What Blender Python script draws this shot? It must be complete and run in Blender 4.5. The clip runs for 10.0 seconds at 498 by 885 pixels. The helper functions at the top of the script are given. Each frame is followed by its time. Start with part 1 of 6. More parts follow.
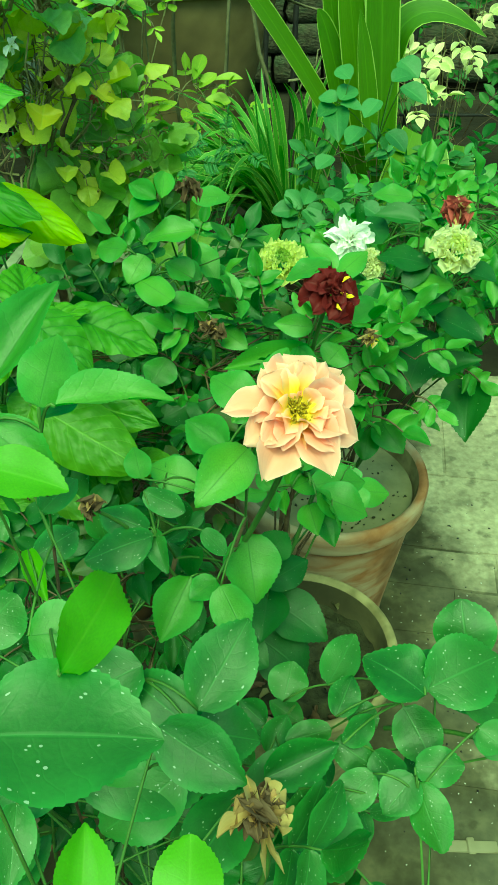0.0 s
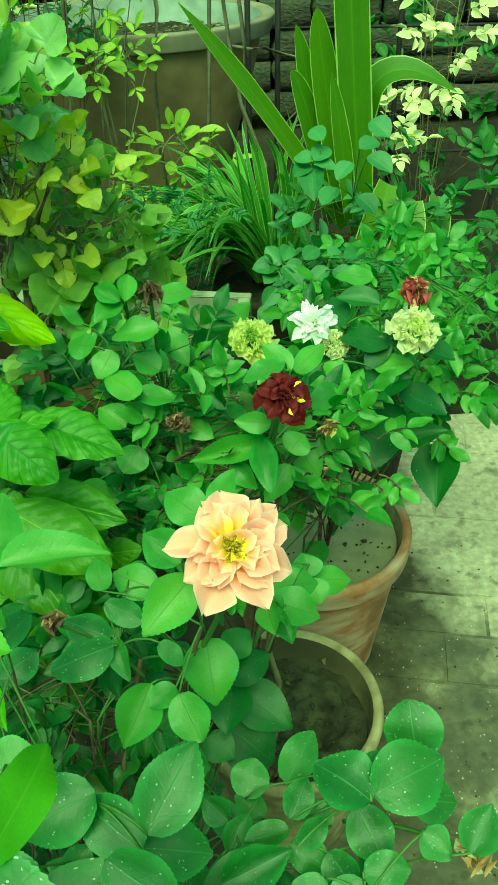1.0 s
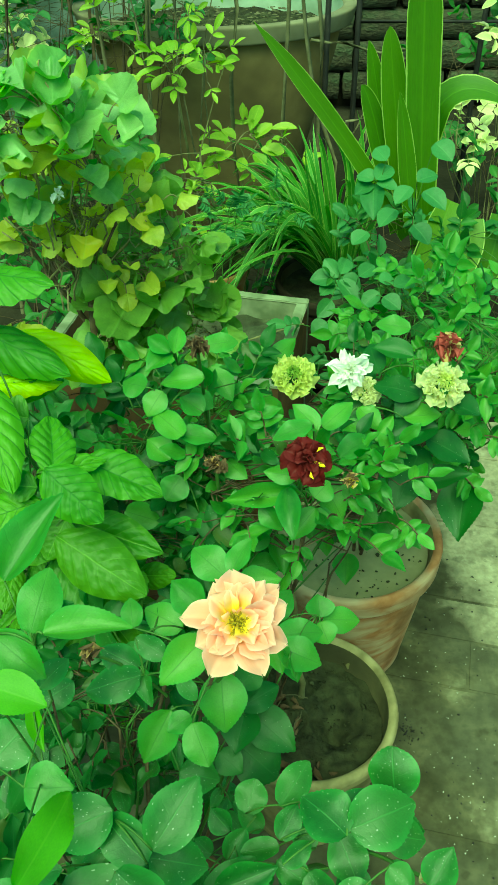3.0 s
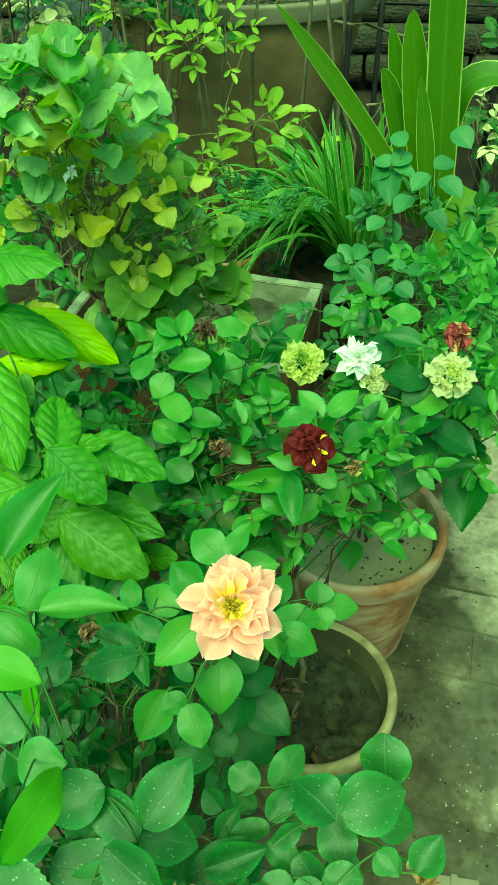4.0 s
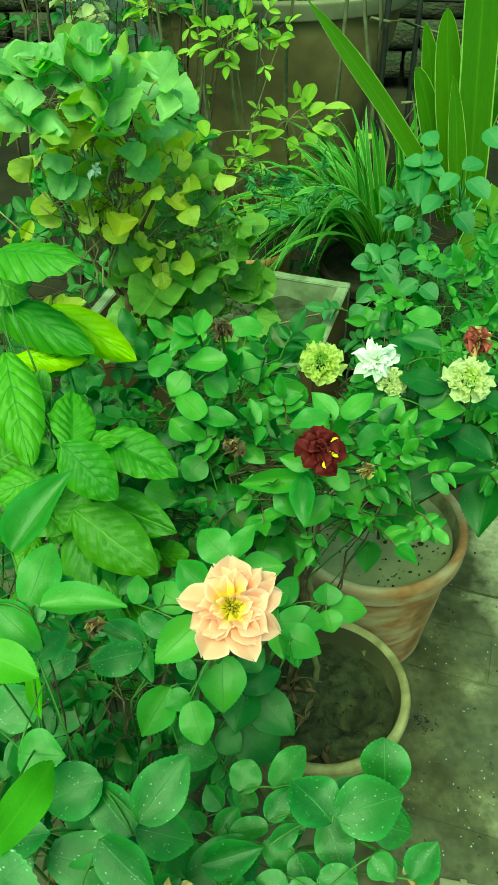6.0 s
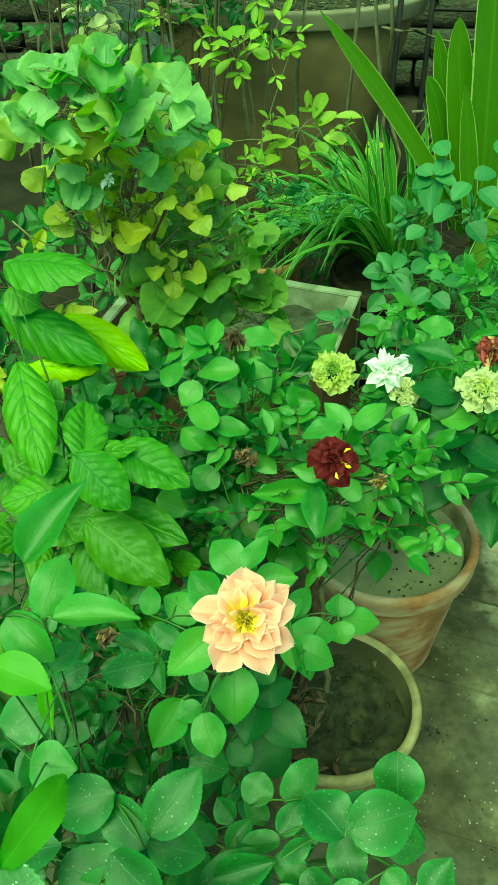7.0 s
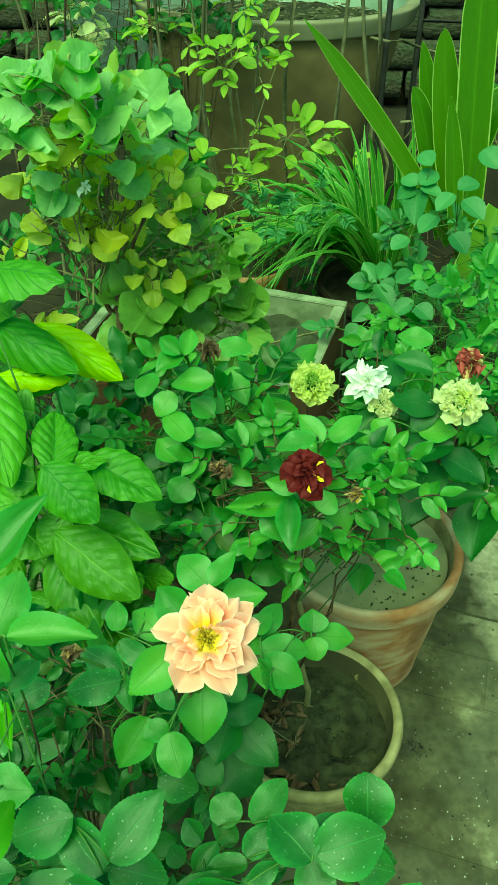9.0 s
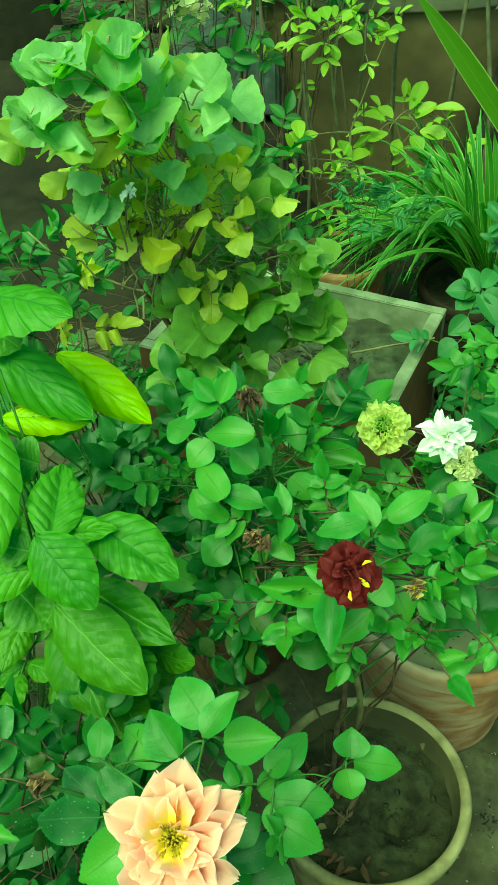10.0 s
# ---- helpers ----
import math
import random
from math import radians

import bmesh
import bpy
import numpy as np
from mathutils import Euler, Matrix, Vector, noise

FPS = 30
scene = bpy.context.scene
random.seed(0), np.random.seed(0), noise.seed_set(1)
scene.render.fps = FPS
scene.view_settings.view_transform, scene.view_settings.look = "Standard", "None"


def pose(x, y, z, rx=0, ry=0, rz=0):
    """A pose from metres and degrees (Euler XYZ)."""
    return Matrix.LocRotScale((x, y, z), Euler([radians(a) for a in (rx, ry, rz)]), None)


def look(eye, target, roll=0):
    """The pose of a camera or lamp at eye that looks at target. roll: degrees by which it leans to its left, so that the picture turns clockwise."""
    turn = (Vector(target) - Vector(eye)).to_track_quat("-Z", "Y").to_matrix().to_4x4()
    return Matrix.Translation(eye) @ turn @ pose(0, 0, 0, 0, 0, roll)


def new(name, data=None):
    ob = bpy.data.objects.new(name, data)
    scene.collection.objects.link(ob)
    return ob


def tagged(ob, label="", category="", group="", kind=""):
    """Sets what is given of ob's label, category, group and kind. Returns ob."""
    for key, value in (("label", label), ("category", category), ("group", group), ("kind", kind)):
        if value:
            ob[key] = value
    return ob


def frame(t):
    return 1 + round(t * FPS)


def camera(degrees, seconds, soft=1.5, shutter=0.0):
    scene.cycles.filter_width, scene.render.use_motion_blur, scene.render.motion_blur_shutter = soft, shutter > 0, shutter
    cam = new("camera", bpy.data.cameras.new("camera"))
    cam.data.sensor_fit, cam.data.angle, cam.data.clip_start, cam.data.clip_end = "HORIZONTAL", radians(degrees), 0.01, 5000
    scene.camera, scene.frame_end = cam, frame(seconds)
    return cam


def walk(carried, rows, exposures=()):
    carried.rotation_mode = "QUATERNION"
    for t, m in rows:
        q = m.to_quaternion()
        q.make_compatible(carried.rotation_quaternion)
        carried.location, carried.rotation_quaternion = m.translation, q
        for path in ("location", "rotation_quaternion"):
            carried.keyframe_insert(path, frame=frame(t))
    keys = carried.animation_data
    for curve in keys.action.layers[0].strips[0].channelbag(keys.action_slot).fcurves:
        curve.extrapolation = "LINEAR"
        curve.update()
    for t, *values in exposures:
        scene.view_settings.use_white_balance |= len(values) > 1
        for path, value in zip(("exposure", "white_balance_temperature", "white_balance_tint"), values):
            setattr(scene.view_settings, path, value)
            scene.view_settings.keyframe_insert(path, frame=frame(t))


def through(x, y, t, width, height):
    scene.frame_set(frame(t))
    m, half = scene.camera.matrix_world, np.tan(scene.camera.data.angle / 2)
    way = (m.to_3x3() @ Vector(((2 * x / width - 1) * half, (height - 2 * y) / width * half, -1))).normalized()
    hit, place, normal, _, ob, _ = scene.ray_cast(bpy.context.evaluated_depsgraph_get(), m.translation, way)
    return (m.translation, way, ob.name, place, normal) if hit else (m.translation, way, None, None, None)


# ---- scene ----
cam = camera(33.32, 10.0, 1.25)
PATH = [
    (0, (0.1039, 0.1096, 1.1156), (0.2066, 1.2705, 0.1713), 1.09),
    (0.5, (0.1370, 0.1200, 1.1497), (0.2411, 1.2947, 0.2227), -0.08),
    (1, (0.1406, 0.1225, 1.1796), (0.2314, 1.3048, 0.2610), -1.12),
    (1.5, (0.1467, 0.1306, 1.2325), (0.1900, 1.3231, 0.3236), -2.48),
    (2, (0.1567, 0.1287, 1.2603), (0.1578, 1.3184, 0.3466), -3.72),
    (2.5, (0.1646, 0.1130, 1.2797), (0.1584, 1.2767, 0.3333), -1.75),
    (4, (0.1772, 0.1132, 1.2871), (0.1292, 1.2343, 0.2917), -0.00),
    (4.5, (0.1848, 0.1209, 1.2883), (0.0937, 1.2316, 0.2844), -0.98),
    (5, (0.1927, 0.1153, 1.2873), (0.0929, 1.2241, 0.2820), -0.44),
    (6.5, (0.1942, 0.1151, 1.2943), (0.0824, 1.2296, 0.2966), -0.70),
    (7, (0.1910, 0.1178, 1.2933), (0.0696, 1.2365, 0.3015), -0.84),
    (7.5, (0.1941, 0.1166, 1.2909), (0.0750, 1.2421, 0.3065), -0.55),
    (8, (0.2008, 0.1185, 1.2894), (0.0931, 1.2485, 0.3088), -0.15),
    (8.5, (0.1997, 0.1186, 1.2923), (0.0951, 1.2505, 0.3136), -0.02),
    (9, (0.2074, 0.1308, 1.2878), (0.0972, 1.2604, 0.3070), -0.15),
    (9.5, (0.2359, 0.2010, 1.2799), (0.0827, 1.3191, 0.2917), -1.65),
    (10, (0.2358, 0.2844, 1.2555), (-0.0530, 1.3537, 0.2440), -3.11),
]
WHITE = [(0, 1.44, 8850, -72), (10, 1.44, 8850, -72)]
walk(cam, [(t, look(eye, target, roll)) for t, eye, target, roll in PATH], WHITE)

# ---------------------------------------------------------------- light
world = bpy.data.worlds.new("sky")
scene.world = world
world.use_nodes = True
wn = world.node_tree.nodes
sky = wn.new("ShaderNodeTexSky")
sky.sky_type = "NISHITA"
sky.sun_disc = False
sky.sun_elevation, sky.sun_rotation = radians(62), radians(200)
world.node_tree.links.new(sky.outputs[0], wn["Background"].inputs[0])
wn["Background"].inputs[1].default_value = 0.13
sun = new("sun", bpy.data.lights.new("sun", "SUN"))
sun.data.energy, sun.data.angle, sun.data.color = 2.0, radians(40), (1.0, 0.97, 0.9)
sun.matrix_world = look((-0.5, -1.2, 4.0), (0.1, 0.8, 0.4))

# ---------------------------------------------------------------- materials


def nodes_of(name):
    mat = bpy.data.materials.new(name)
    mat.use_nodes = True
    nt = mat.node_tree
    return mat, nt, nt.nodes["Principled BSDF"], nt.nodes["Material Output"]


def math_node(nt, op, a, b=None):
    node = nt.nodes.new("ShaderNodeMath")
    node.operation = op
    for i, v in enumerate((a, b)):
        if v is None:
            continue
        if isinstance(v, (int, float)):
            node.inputs[i].default_value = v
        else:
            nt.links.new(v, node.inputs[i])
    return node.outputs[0]


def ramp(nt, fac, *stops):
    node = nt.nodes.new("ShaderNodeValToRGB")
    els = node.color_ramp.elements
    while len(els) < len(stops):
        els.new(0.5)
    for el, (pos, col) in zip(els, stops):
        el.position = pos
        el.color = (*col, 1) if len(col) == 3 else col
    nt.links.new(fac, node.inputs[0])
    return node.outputs[0]


def mix(nt, fac, a, b, kind="MIX"):
    node = nt.nodes.new("ShaderNodeMix")
    node.data_type, node.blend_type = "RGBA", kind
    for sock, v in ((node.inputs[0], fac), (node.inputs[6], a), (node.inputs[7], b)):
        if isinstance(v, (int, float)):
            sock.default_value = v
        elif isinstance(v, tuple):
            sock.default_value = (*v, 1) if len(v) == 3 else v
        else:
            nt.links.new(v, sock)
    return node.outputs[2]


def noise_tex(nt, scale, detail=3.0, coord="Object", rough=0.55):
    tc = nt.nodes.new("ShaderNodeTexCoord")
    n = nt.nodes.new("ShaderNodeTexNoise")
    n.inputs["Scale"].default_value, n.inputs["Detail"].default_value, n.inputs["Roughness"].default_value = scale, detail, rough
    nt.links.new(tc.outputs[coord], n.inputs["Vector"])
    return n


def leaf_material(name, low, high, vein, glow, rough=0.50, veins=9.0, slant=3.2, vein_mix=0.5, relief=0.22, specks=0.0,
                  edge=None, aged=None, through_mix=0.32, stripes=None, side_mix=0.18, quilt=0.06, cells=13.0, sway=1.3, rib=26.0, thin=9.0):
    """Leaf: colour by leaf, midrib and side veins along the leaf's own coordinates, light through the blade."""
    mat, nt, bsdf, out = nodes_of(name)
    tc = nt.nodes.new("ShaderNodeTexCoord")
    sep = nt.nodes.new("ShaderNodeSeparateXYZ")
    nt.links.new(tc.outputs["UV"], sep.inputs[0])
    info = nt.nodes.new("ShaderNodeObjectInfo")
    isle = nt.nodes.new("ShaderNodeNewGeometry")
    rnd = math_node(nt, "FRACT", math_node(nt, "ADD", info.outputs["Random"], isle.outputs["Random Per Island"]))
    u = math_node(nt, "ABSOLUTE", math_node(nt, "SUBTRACT", sep.outputs[0], 0.5))   # 0 at the midrib, 0.5 at the edge
    v = sep.outputs[1]
    mid = math_node(nt, "SUBTRACT", 1.0, math_node(nt, "MULTIPLY", u, rib))
    mid = math_node(nt, "MAXIMUM", mid, 0.0)
    warp = nt.nodes.new("ShaderNodeTexNoise")
    warp.inputs["Scale"].default_value = 3.0
    nt.links.new(tc.outputs["UV"], warp.inputs["Vector"])
    uneven = math_node(nt, "ADD", math_node(nt, "MULTIPLY", warp.outputs["Fac"], sway), math_node(nt, "MULTIPLY", math_node(nt, "GREATER_THAN", sep.outputs[0], 0.5), 0.35 * sway))
    along = math_node(nt, "ADD", math_node(nt, "MULTIPLY", v, veins), uneven)
    wave = math_node(nt, "SINE", math_node(nt, "MULTIPLY", math_node(nt, "SUBTRACT", along, math_node(nt, "MULTIPLY", u, slant)), 6.2832))
    side = math_node(nt, "POWER", math_node(nt, "MAXIMUM", wave, 0.0), thin)
    side = math_node(nt, "MULTIPLY", side, side_mix)
    lines = math_node(nt, "MINIMUM", math_node(nt, "ADD", mid, side), 1.0)
    tex = nt.nodes.new("ShaderNodeTexNoise")
    tex.inputs["Scale"].default_value, tex.inputs["Detail"].default_value = 6.0, 4.0
    shift = nt.nodes.new("ShaderNodeVectorMath")
    shift.operation = "ADD"
    nt.links.new(tc.outputs["UV"], shift.inputs[0])
    comb = nt.nodes.new("ShaderNodeCombineXYZ")
    nt.links.new(math_node(nt, "MULTIPLY", rnd, 37.0), comb.inputs[0])
    nt.links.new(math_node(nt, "MULTIPLY", rnd, 91.0), comb.inputs[1])
    nt.links.new(comb.outputs[0], shift.inputs[1])
    nt.links.new(shift.outputs[0], tex.inputs["Vector"])
    base = mix(nt, rnd, low, high)
    base = mix(nt, math_node(nt, "MULTIPLY", math_node(nt, "SUBTRACT", tex.outputs["Fac"], 0.35), 0.45), base, tuple(min(1, c * 1.4) for c in high))
    fine = nt.nodes.new("ShaderNodeTexNoise")
    fine.inputs["Scale"].default_value, fine.inputs["Detail"].default_value = 34.0, 3.0
    nt.links.new(shift.outputs[0], fine.inputs["Vector"])
    base = mix(nt, math_node(nt, "MULTIPLY", math_node(nt, "SUBTRACT", fine.outputs["Fac"], 0.25), 0.55), base, tuple(c * 0.45 for c in low))
    if stripes:
        band = math_node(nt, "GREATER_THAN", math_node(nt, "ADD", u, math_node(nt, "MULTIPLY", tex.outputs["Fac"], 0.08)), stripes[0])
        base = mix(nt, band, base, stripes[1])
    if edge:
        e = math_node(nt, "MULTIPLY", math_node(nt, "POWER", math_node(nt, "MULTIPLY", u, 2.0), 3.0), tex.outputs["Fac"])
        base = mix(nt, math_node(nt, "MINIMUM", math_node(nt, "MULTIPLY", e, 1.3), 1.0), base, edge)
    if aged:
        old = math_node(nt, "MULTIPLY", math_node(nt, "GREATER_THAN", math_node(nt, "FRACT", math_node(nt, "MULTIPLY", rnd, 7.13)), aged[0]), 0.8)
        old = math_node(nt, "MULTIPLY", old, math_node(nt, "MINIMUM", math_node(nt, "MULTIPLY", tex.outputs["Fac"], 1.6), 1.0))
        base = mix(nt, old, base, aged[1])
    base = mix(nt, math_node(nt, "MULTIPLY", lines, vein_mix), base, vein)
    rough_out = rough
    if specks:
        vor = nt.nodes.new("ShaderNodeTexVoronoi")
        vor.inputs["Scale"].default_value = 11.0
        nt.links.new(shift.outputs[0], vor.inputs["Vector"])
        spot = math_node(nt, "LESS_THAN", math_node(nt, "ADD", vor.outputs["Distance"], math_node(nt, "MULTIPLY", tex.outputs["Fac"], 0.22)), specks + 0.05)
        base = mix(nt, math_node(nt, "MULTIPLY", spot, 0.55), base, (0.55, 0.62, 0.52))
    nt.links.new(base, bsdf.inputs["Base Color"])
    bsdf.inputs["Roughness"].default_value = rough_out
    bsdf.inputs["Specular IOR Level"].default_value = 0.40
    bump = nt.nodes.new("ShaderNodeBump")
    bump.inputs["Strength"].default_value, bump.inputs["Distance"].default_value = relief, 0.004
    cell = nt.nodes.new("ShaderNodeTexVoronoi")
    cell.feature = "SMOOTH_F1"
    cell.inputs["Scale"].default_value = cells
    nt.links.new(shift.outputs[0], cell.inputs["Vector"])
    height = math_node(nt, "SUBTRACT", math_node(nt, "MULTIPLY", lines, -1.0), math_node(nt, "MULTIPLY", cell.outputs["Distance"], quilt * 4))
    height = math_node(nt, "ADD", height, math_node(nt, "ADD", math_node(nt, "MULTIPLY", tex.outputs["Fac"], 0.5), math_node(nt, "MULTIPLY", fine.outputs["Fac"], 0.12)))
    nt.links.new(height, bump.inputs["Height"])
    nt.links.new(bump.outputs[0], bsdf.inputs["Normal"])
    trans = nt.nodes.new("ShaderNodeBsdfTranslucent")
    nt.links.new(mix(nt, 1.0, base, glow, "MULTIPLY"), trans.inputs["Color"])
    ms = nt.nodes.new("ShaderNodeMixShader")
    ms.inputs[0].default_value = through_mix
    nt.links.new(bsdf.outputs[0], ms.inputs[1])
    nt.links.new(trans.outputs[0], ms.inputs[2])
    nt.links.new(ms.outputs[0], out.inputs["Surface"])
    return mat


def rough_material(name, dark, light, scale, rough=0.85, bump=0.4, stain=None, stain_scale=3.0, island=False, relief=0.004):
    mat, nt, bsdf, out = nodes_of(name)
    fine = noise_tex(nt, scale, 5.0)
    coarse = noise_tex(nt, stain_scale, 3.0)
    col = ramp(nt, fine.outputs["Fac"], (0.3, dark), (0.7, light))
    if stain:
        f = ramp(nt, coarse.outputs["Fac"], (0.45, (0, 0, 0)), (0.65, (1, 1, 1)))
        col = mix(nt, math_node(nt, "MULTIPLY", f, 0.75), col, stain)
    info = nt.nodes.new("ShaderNodeObjectInfo")
    col = mix(nt, math_node(nt, "MULTIPLY", info.outputs["Random"], 0.18), col, tuple(c * 0.5 for c in dark))
    nt.links.new(col, bsdf.inputs["Base Color"])
    bsdf.inputs["Roughness"].default_value = rough
    bsdf.inputs["Specular IOR Level"].default_value = 0.2
    b = nt.nodes.new("ShaderNodeBump")
    b.inputs["Strength"].default_value, b.inputs["Distance"].default_value = bump, relief
    nt.links.new(fine.outputs["Fac"], b.inputs["Height"])
    nt.links.new(b.outputs[0], bsdf.inputs["Normal"])
    return mat


ROSE = leaf_material("rose leaf", (0.031, 0.106, 0.018), (0.078, 0.195, 0.037), (0.105, 0.270, 0.065), (0.9, 1.6, 0.4), specks=0.18, veins=7, vein_mix=0.50, side_mix=0.10, rough=0.44, relief=0.15, edge=(0.085, 0.26, 0.05), rib=40.0, thin=14.0)
ROSE_CLEAN = leaf_material("rose leaf clean", (0.050, 0.165, 0.018), (0.150, 0.330, 0.046), (0.036, 0.115, 0.018), (0.9, 1.6, 0.4), specks=0.09, veins=7, vein_mix=0.42, side_mix=0.10, rough=0.44, relief=0.15, edge=(0.095, 0.29, 0.05), rib=40.0, thin=14.0)
# dark leaves; as filler their colour also carries the shade inside the bushes
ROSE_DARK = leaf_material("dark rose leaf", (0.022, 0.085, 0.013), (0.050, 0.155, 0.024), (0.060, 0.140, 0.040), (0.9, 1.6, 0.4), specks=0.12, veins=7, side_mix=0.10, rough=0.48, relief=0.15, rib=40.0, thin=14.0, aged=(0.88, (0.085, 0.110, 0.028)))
ROSE_YOUNG = leaf_material("young leaf", (0.115, 0.320, 0.018), (0.176, 0.400, 0.024), (0.270, 0.500, 0.060), (1.0, 1.6, 0.4), veins=8, vein_mix=0.25, through_mix=0.42, relief=0.08, side_mix=0.08)
# dark vein colour paints the shade lying in the sunken veins
BASIL = leaf_material("blistered leaf", (0.062, 0.190, 0.011), (0.135, 0.310, 0.016), (0.034, 0.130, 0.010), (1.1, 1.6, 0.3), veins=7.0, slant=3.6, vein_mix=0.75, relief=0.22, edge=(0.13, 0.31, 0.02), through_mix=0.30, side_mix=0.95, quilt=0.10, cells=16.0, sway=0.0, rib=40.0, thin=16.0, rough=0.55)
BASIL_LOW = leaf_material("pale-veined blistered leaf", (0.058, 0.165, 0.011), (0.118, 0.260, 0.015), (0.24, 0.42, 0.07), (1.1, 1.6, 0.3), veins=7.0, slant=3.6, vein_mix=0.6, relief=0.20, edge=(0.13, 0.27, 0.02), through_mix=0.30, side_mix=0.30, quilt=0.16, cells=18.0, sway=0.0, rib=44.0, thin=30.0, rough=0.52)
BASIL_PALE = leaf_material("yellowing blistered leaf", (0.32, 0.54, 0.014), (0.44, 0.64, 0.020), (0.20, 0.34, 0.02), (1.1, 1.5, 0.3), veins=7.0, slant=3.6, vein_mix=0.5, relief=0.3, edge=(0.42, 0.50, 0.02), through_mix=0.4, side_mix=0.35, quilt=0.12, cells=9.0, sway=0.0)
# paler base: sky sheen on the top leaves is put into the colour
SCALLOP = leaf_material("scalloped leaf", (0.165, 0.330, 0.090), (0.460, 0.640, 0.280), (0.310, 0.520, 0.160), (1.1, 1.4, 0.4), veins=4, slant=3.0, vein_mix=0.22, edge=(0.36, 0.54, 0.14), rough=0.40, through_mix=0.45, aged=(0.74, (0.38, 0.44, 0.06)))
SCALLOP_OLD = leaf_material("ageing scalloped leaf", (0.350, 0.420, 0.055), (0.640, 0.670, 0.115), (0.440, 0.560, 0.120), (1.1, 1.3, 0.3), veins=4, slant=3.0, vein_mix=0.25, edge=(0.48, 0.46, 0.07), rough=0.45, through_mix=0.46, aged=(0.88, (0.50, 0.46, 0.04)))
SCALLOP_DEEP = leaf_material("deep green scalloped leaf", (0.115, 0.220, 0.040), (0.290, 0.430, 0.095), (0.300, 0.480, 0.120), (1.1, 1.4, 0.4), veins=4, slant=3.0, vein_mix=0.35, edge=(0.28, 0.44, 0.09), rough=0.42, through_mix=0.42)
LIME = leaf_material("lime leaf", (0.190, 0.330, 0.028), (0.400, 0.520, 0.070), (0.540, 0.600, 0.100), (1.1, 1.4, 0.3), veins=7, vein_mix=0.3, through_mix=0.4)
BLUE = leaf_material("blue-green leaf", (0.056, 0.160, 0.042), (0.115, 0.270, 0.085), (0.162, 0.320, 0.100), (0.9, 1.5, 0.5), veins=6, vein_mix=0.35, rough=0.5)
STRAP = leaf_material("strap leaf", (0.082, 0.180, 0.010), (0.150, 0.270, 0.018), (0.230, 0.420, 0.040), (1.1, 1.5, 0.3), veins=0.0, slant=7.0, vein_mix=0.3, relief=0.15, through_mix=0.4, stripes=(0.505, (0.42, 0.52, 0.14)))
RIBBON = leaf_material("striped ribbon leaf", (0.065, 0.200, 0.024), (0.145, 0.330, 0.042), (0.300, 0.430, 0.110), (1.0, 1.4, 0.4), veins=0.0, slant=0.0, vein_mix=0.2, relief=0.1, stripes=(0.45, (0.34, 0.46, 0.12)))
PALE = leaf_material("variegated leaf", (0.46, 0.56, 0.18), (0.84, 0.80, 0.44), (0.540, 0.550, 0.150), (1.0, 1.2, 0.6), veins=5, vein_mix=0.3, edge=(0.950, 0.860, 0.500))
# leaf green kept dark, with the undergrowth's shade in the colour
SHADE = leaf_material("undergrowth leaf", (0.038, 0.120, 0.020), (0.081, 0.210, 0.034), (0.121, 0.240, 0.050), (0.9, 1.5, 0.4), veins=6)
STEM = rough_material("green stem", (0.060, 0.125, 0.025), (0.105, 0.20, 0.045), 60, rough=0.55, bump=0.2)
BARK = rough_material("brown bark", (0.05, 0.035, 0.02), (0.16, 0.12, 0.07), 50, rough=0.9, bump=0.6)
DULL_TWIG = rough_material("dull twig", (0.09, 0.085, 0.045), (0.19, 0.175, 0.10), 40, rough=0.9, bump=0.4)
TWIG = rough_material("pale twig", (0.15, 0.14, 0.06), (0.27, 0.25, 0.12), 40, rough=0.85, bump=0.4)
TERRA = rough_material("weathered terracotta", (0.27, 0.12, 0.05), (0.40, 0.20, 0.09), 14, rough=0.85, bump=0.15, stain=(0.44, 0.35, 0.22), stain_scale=9)


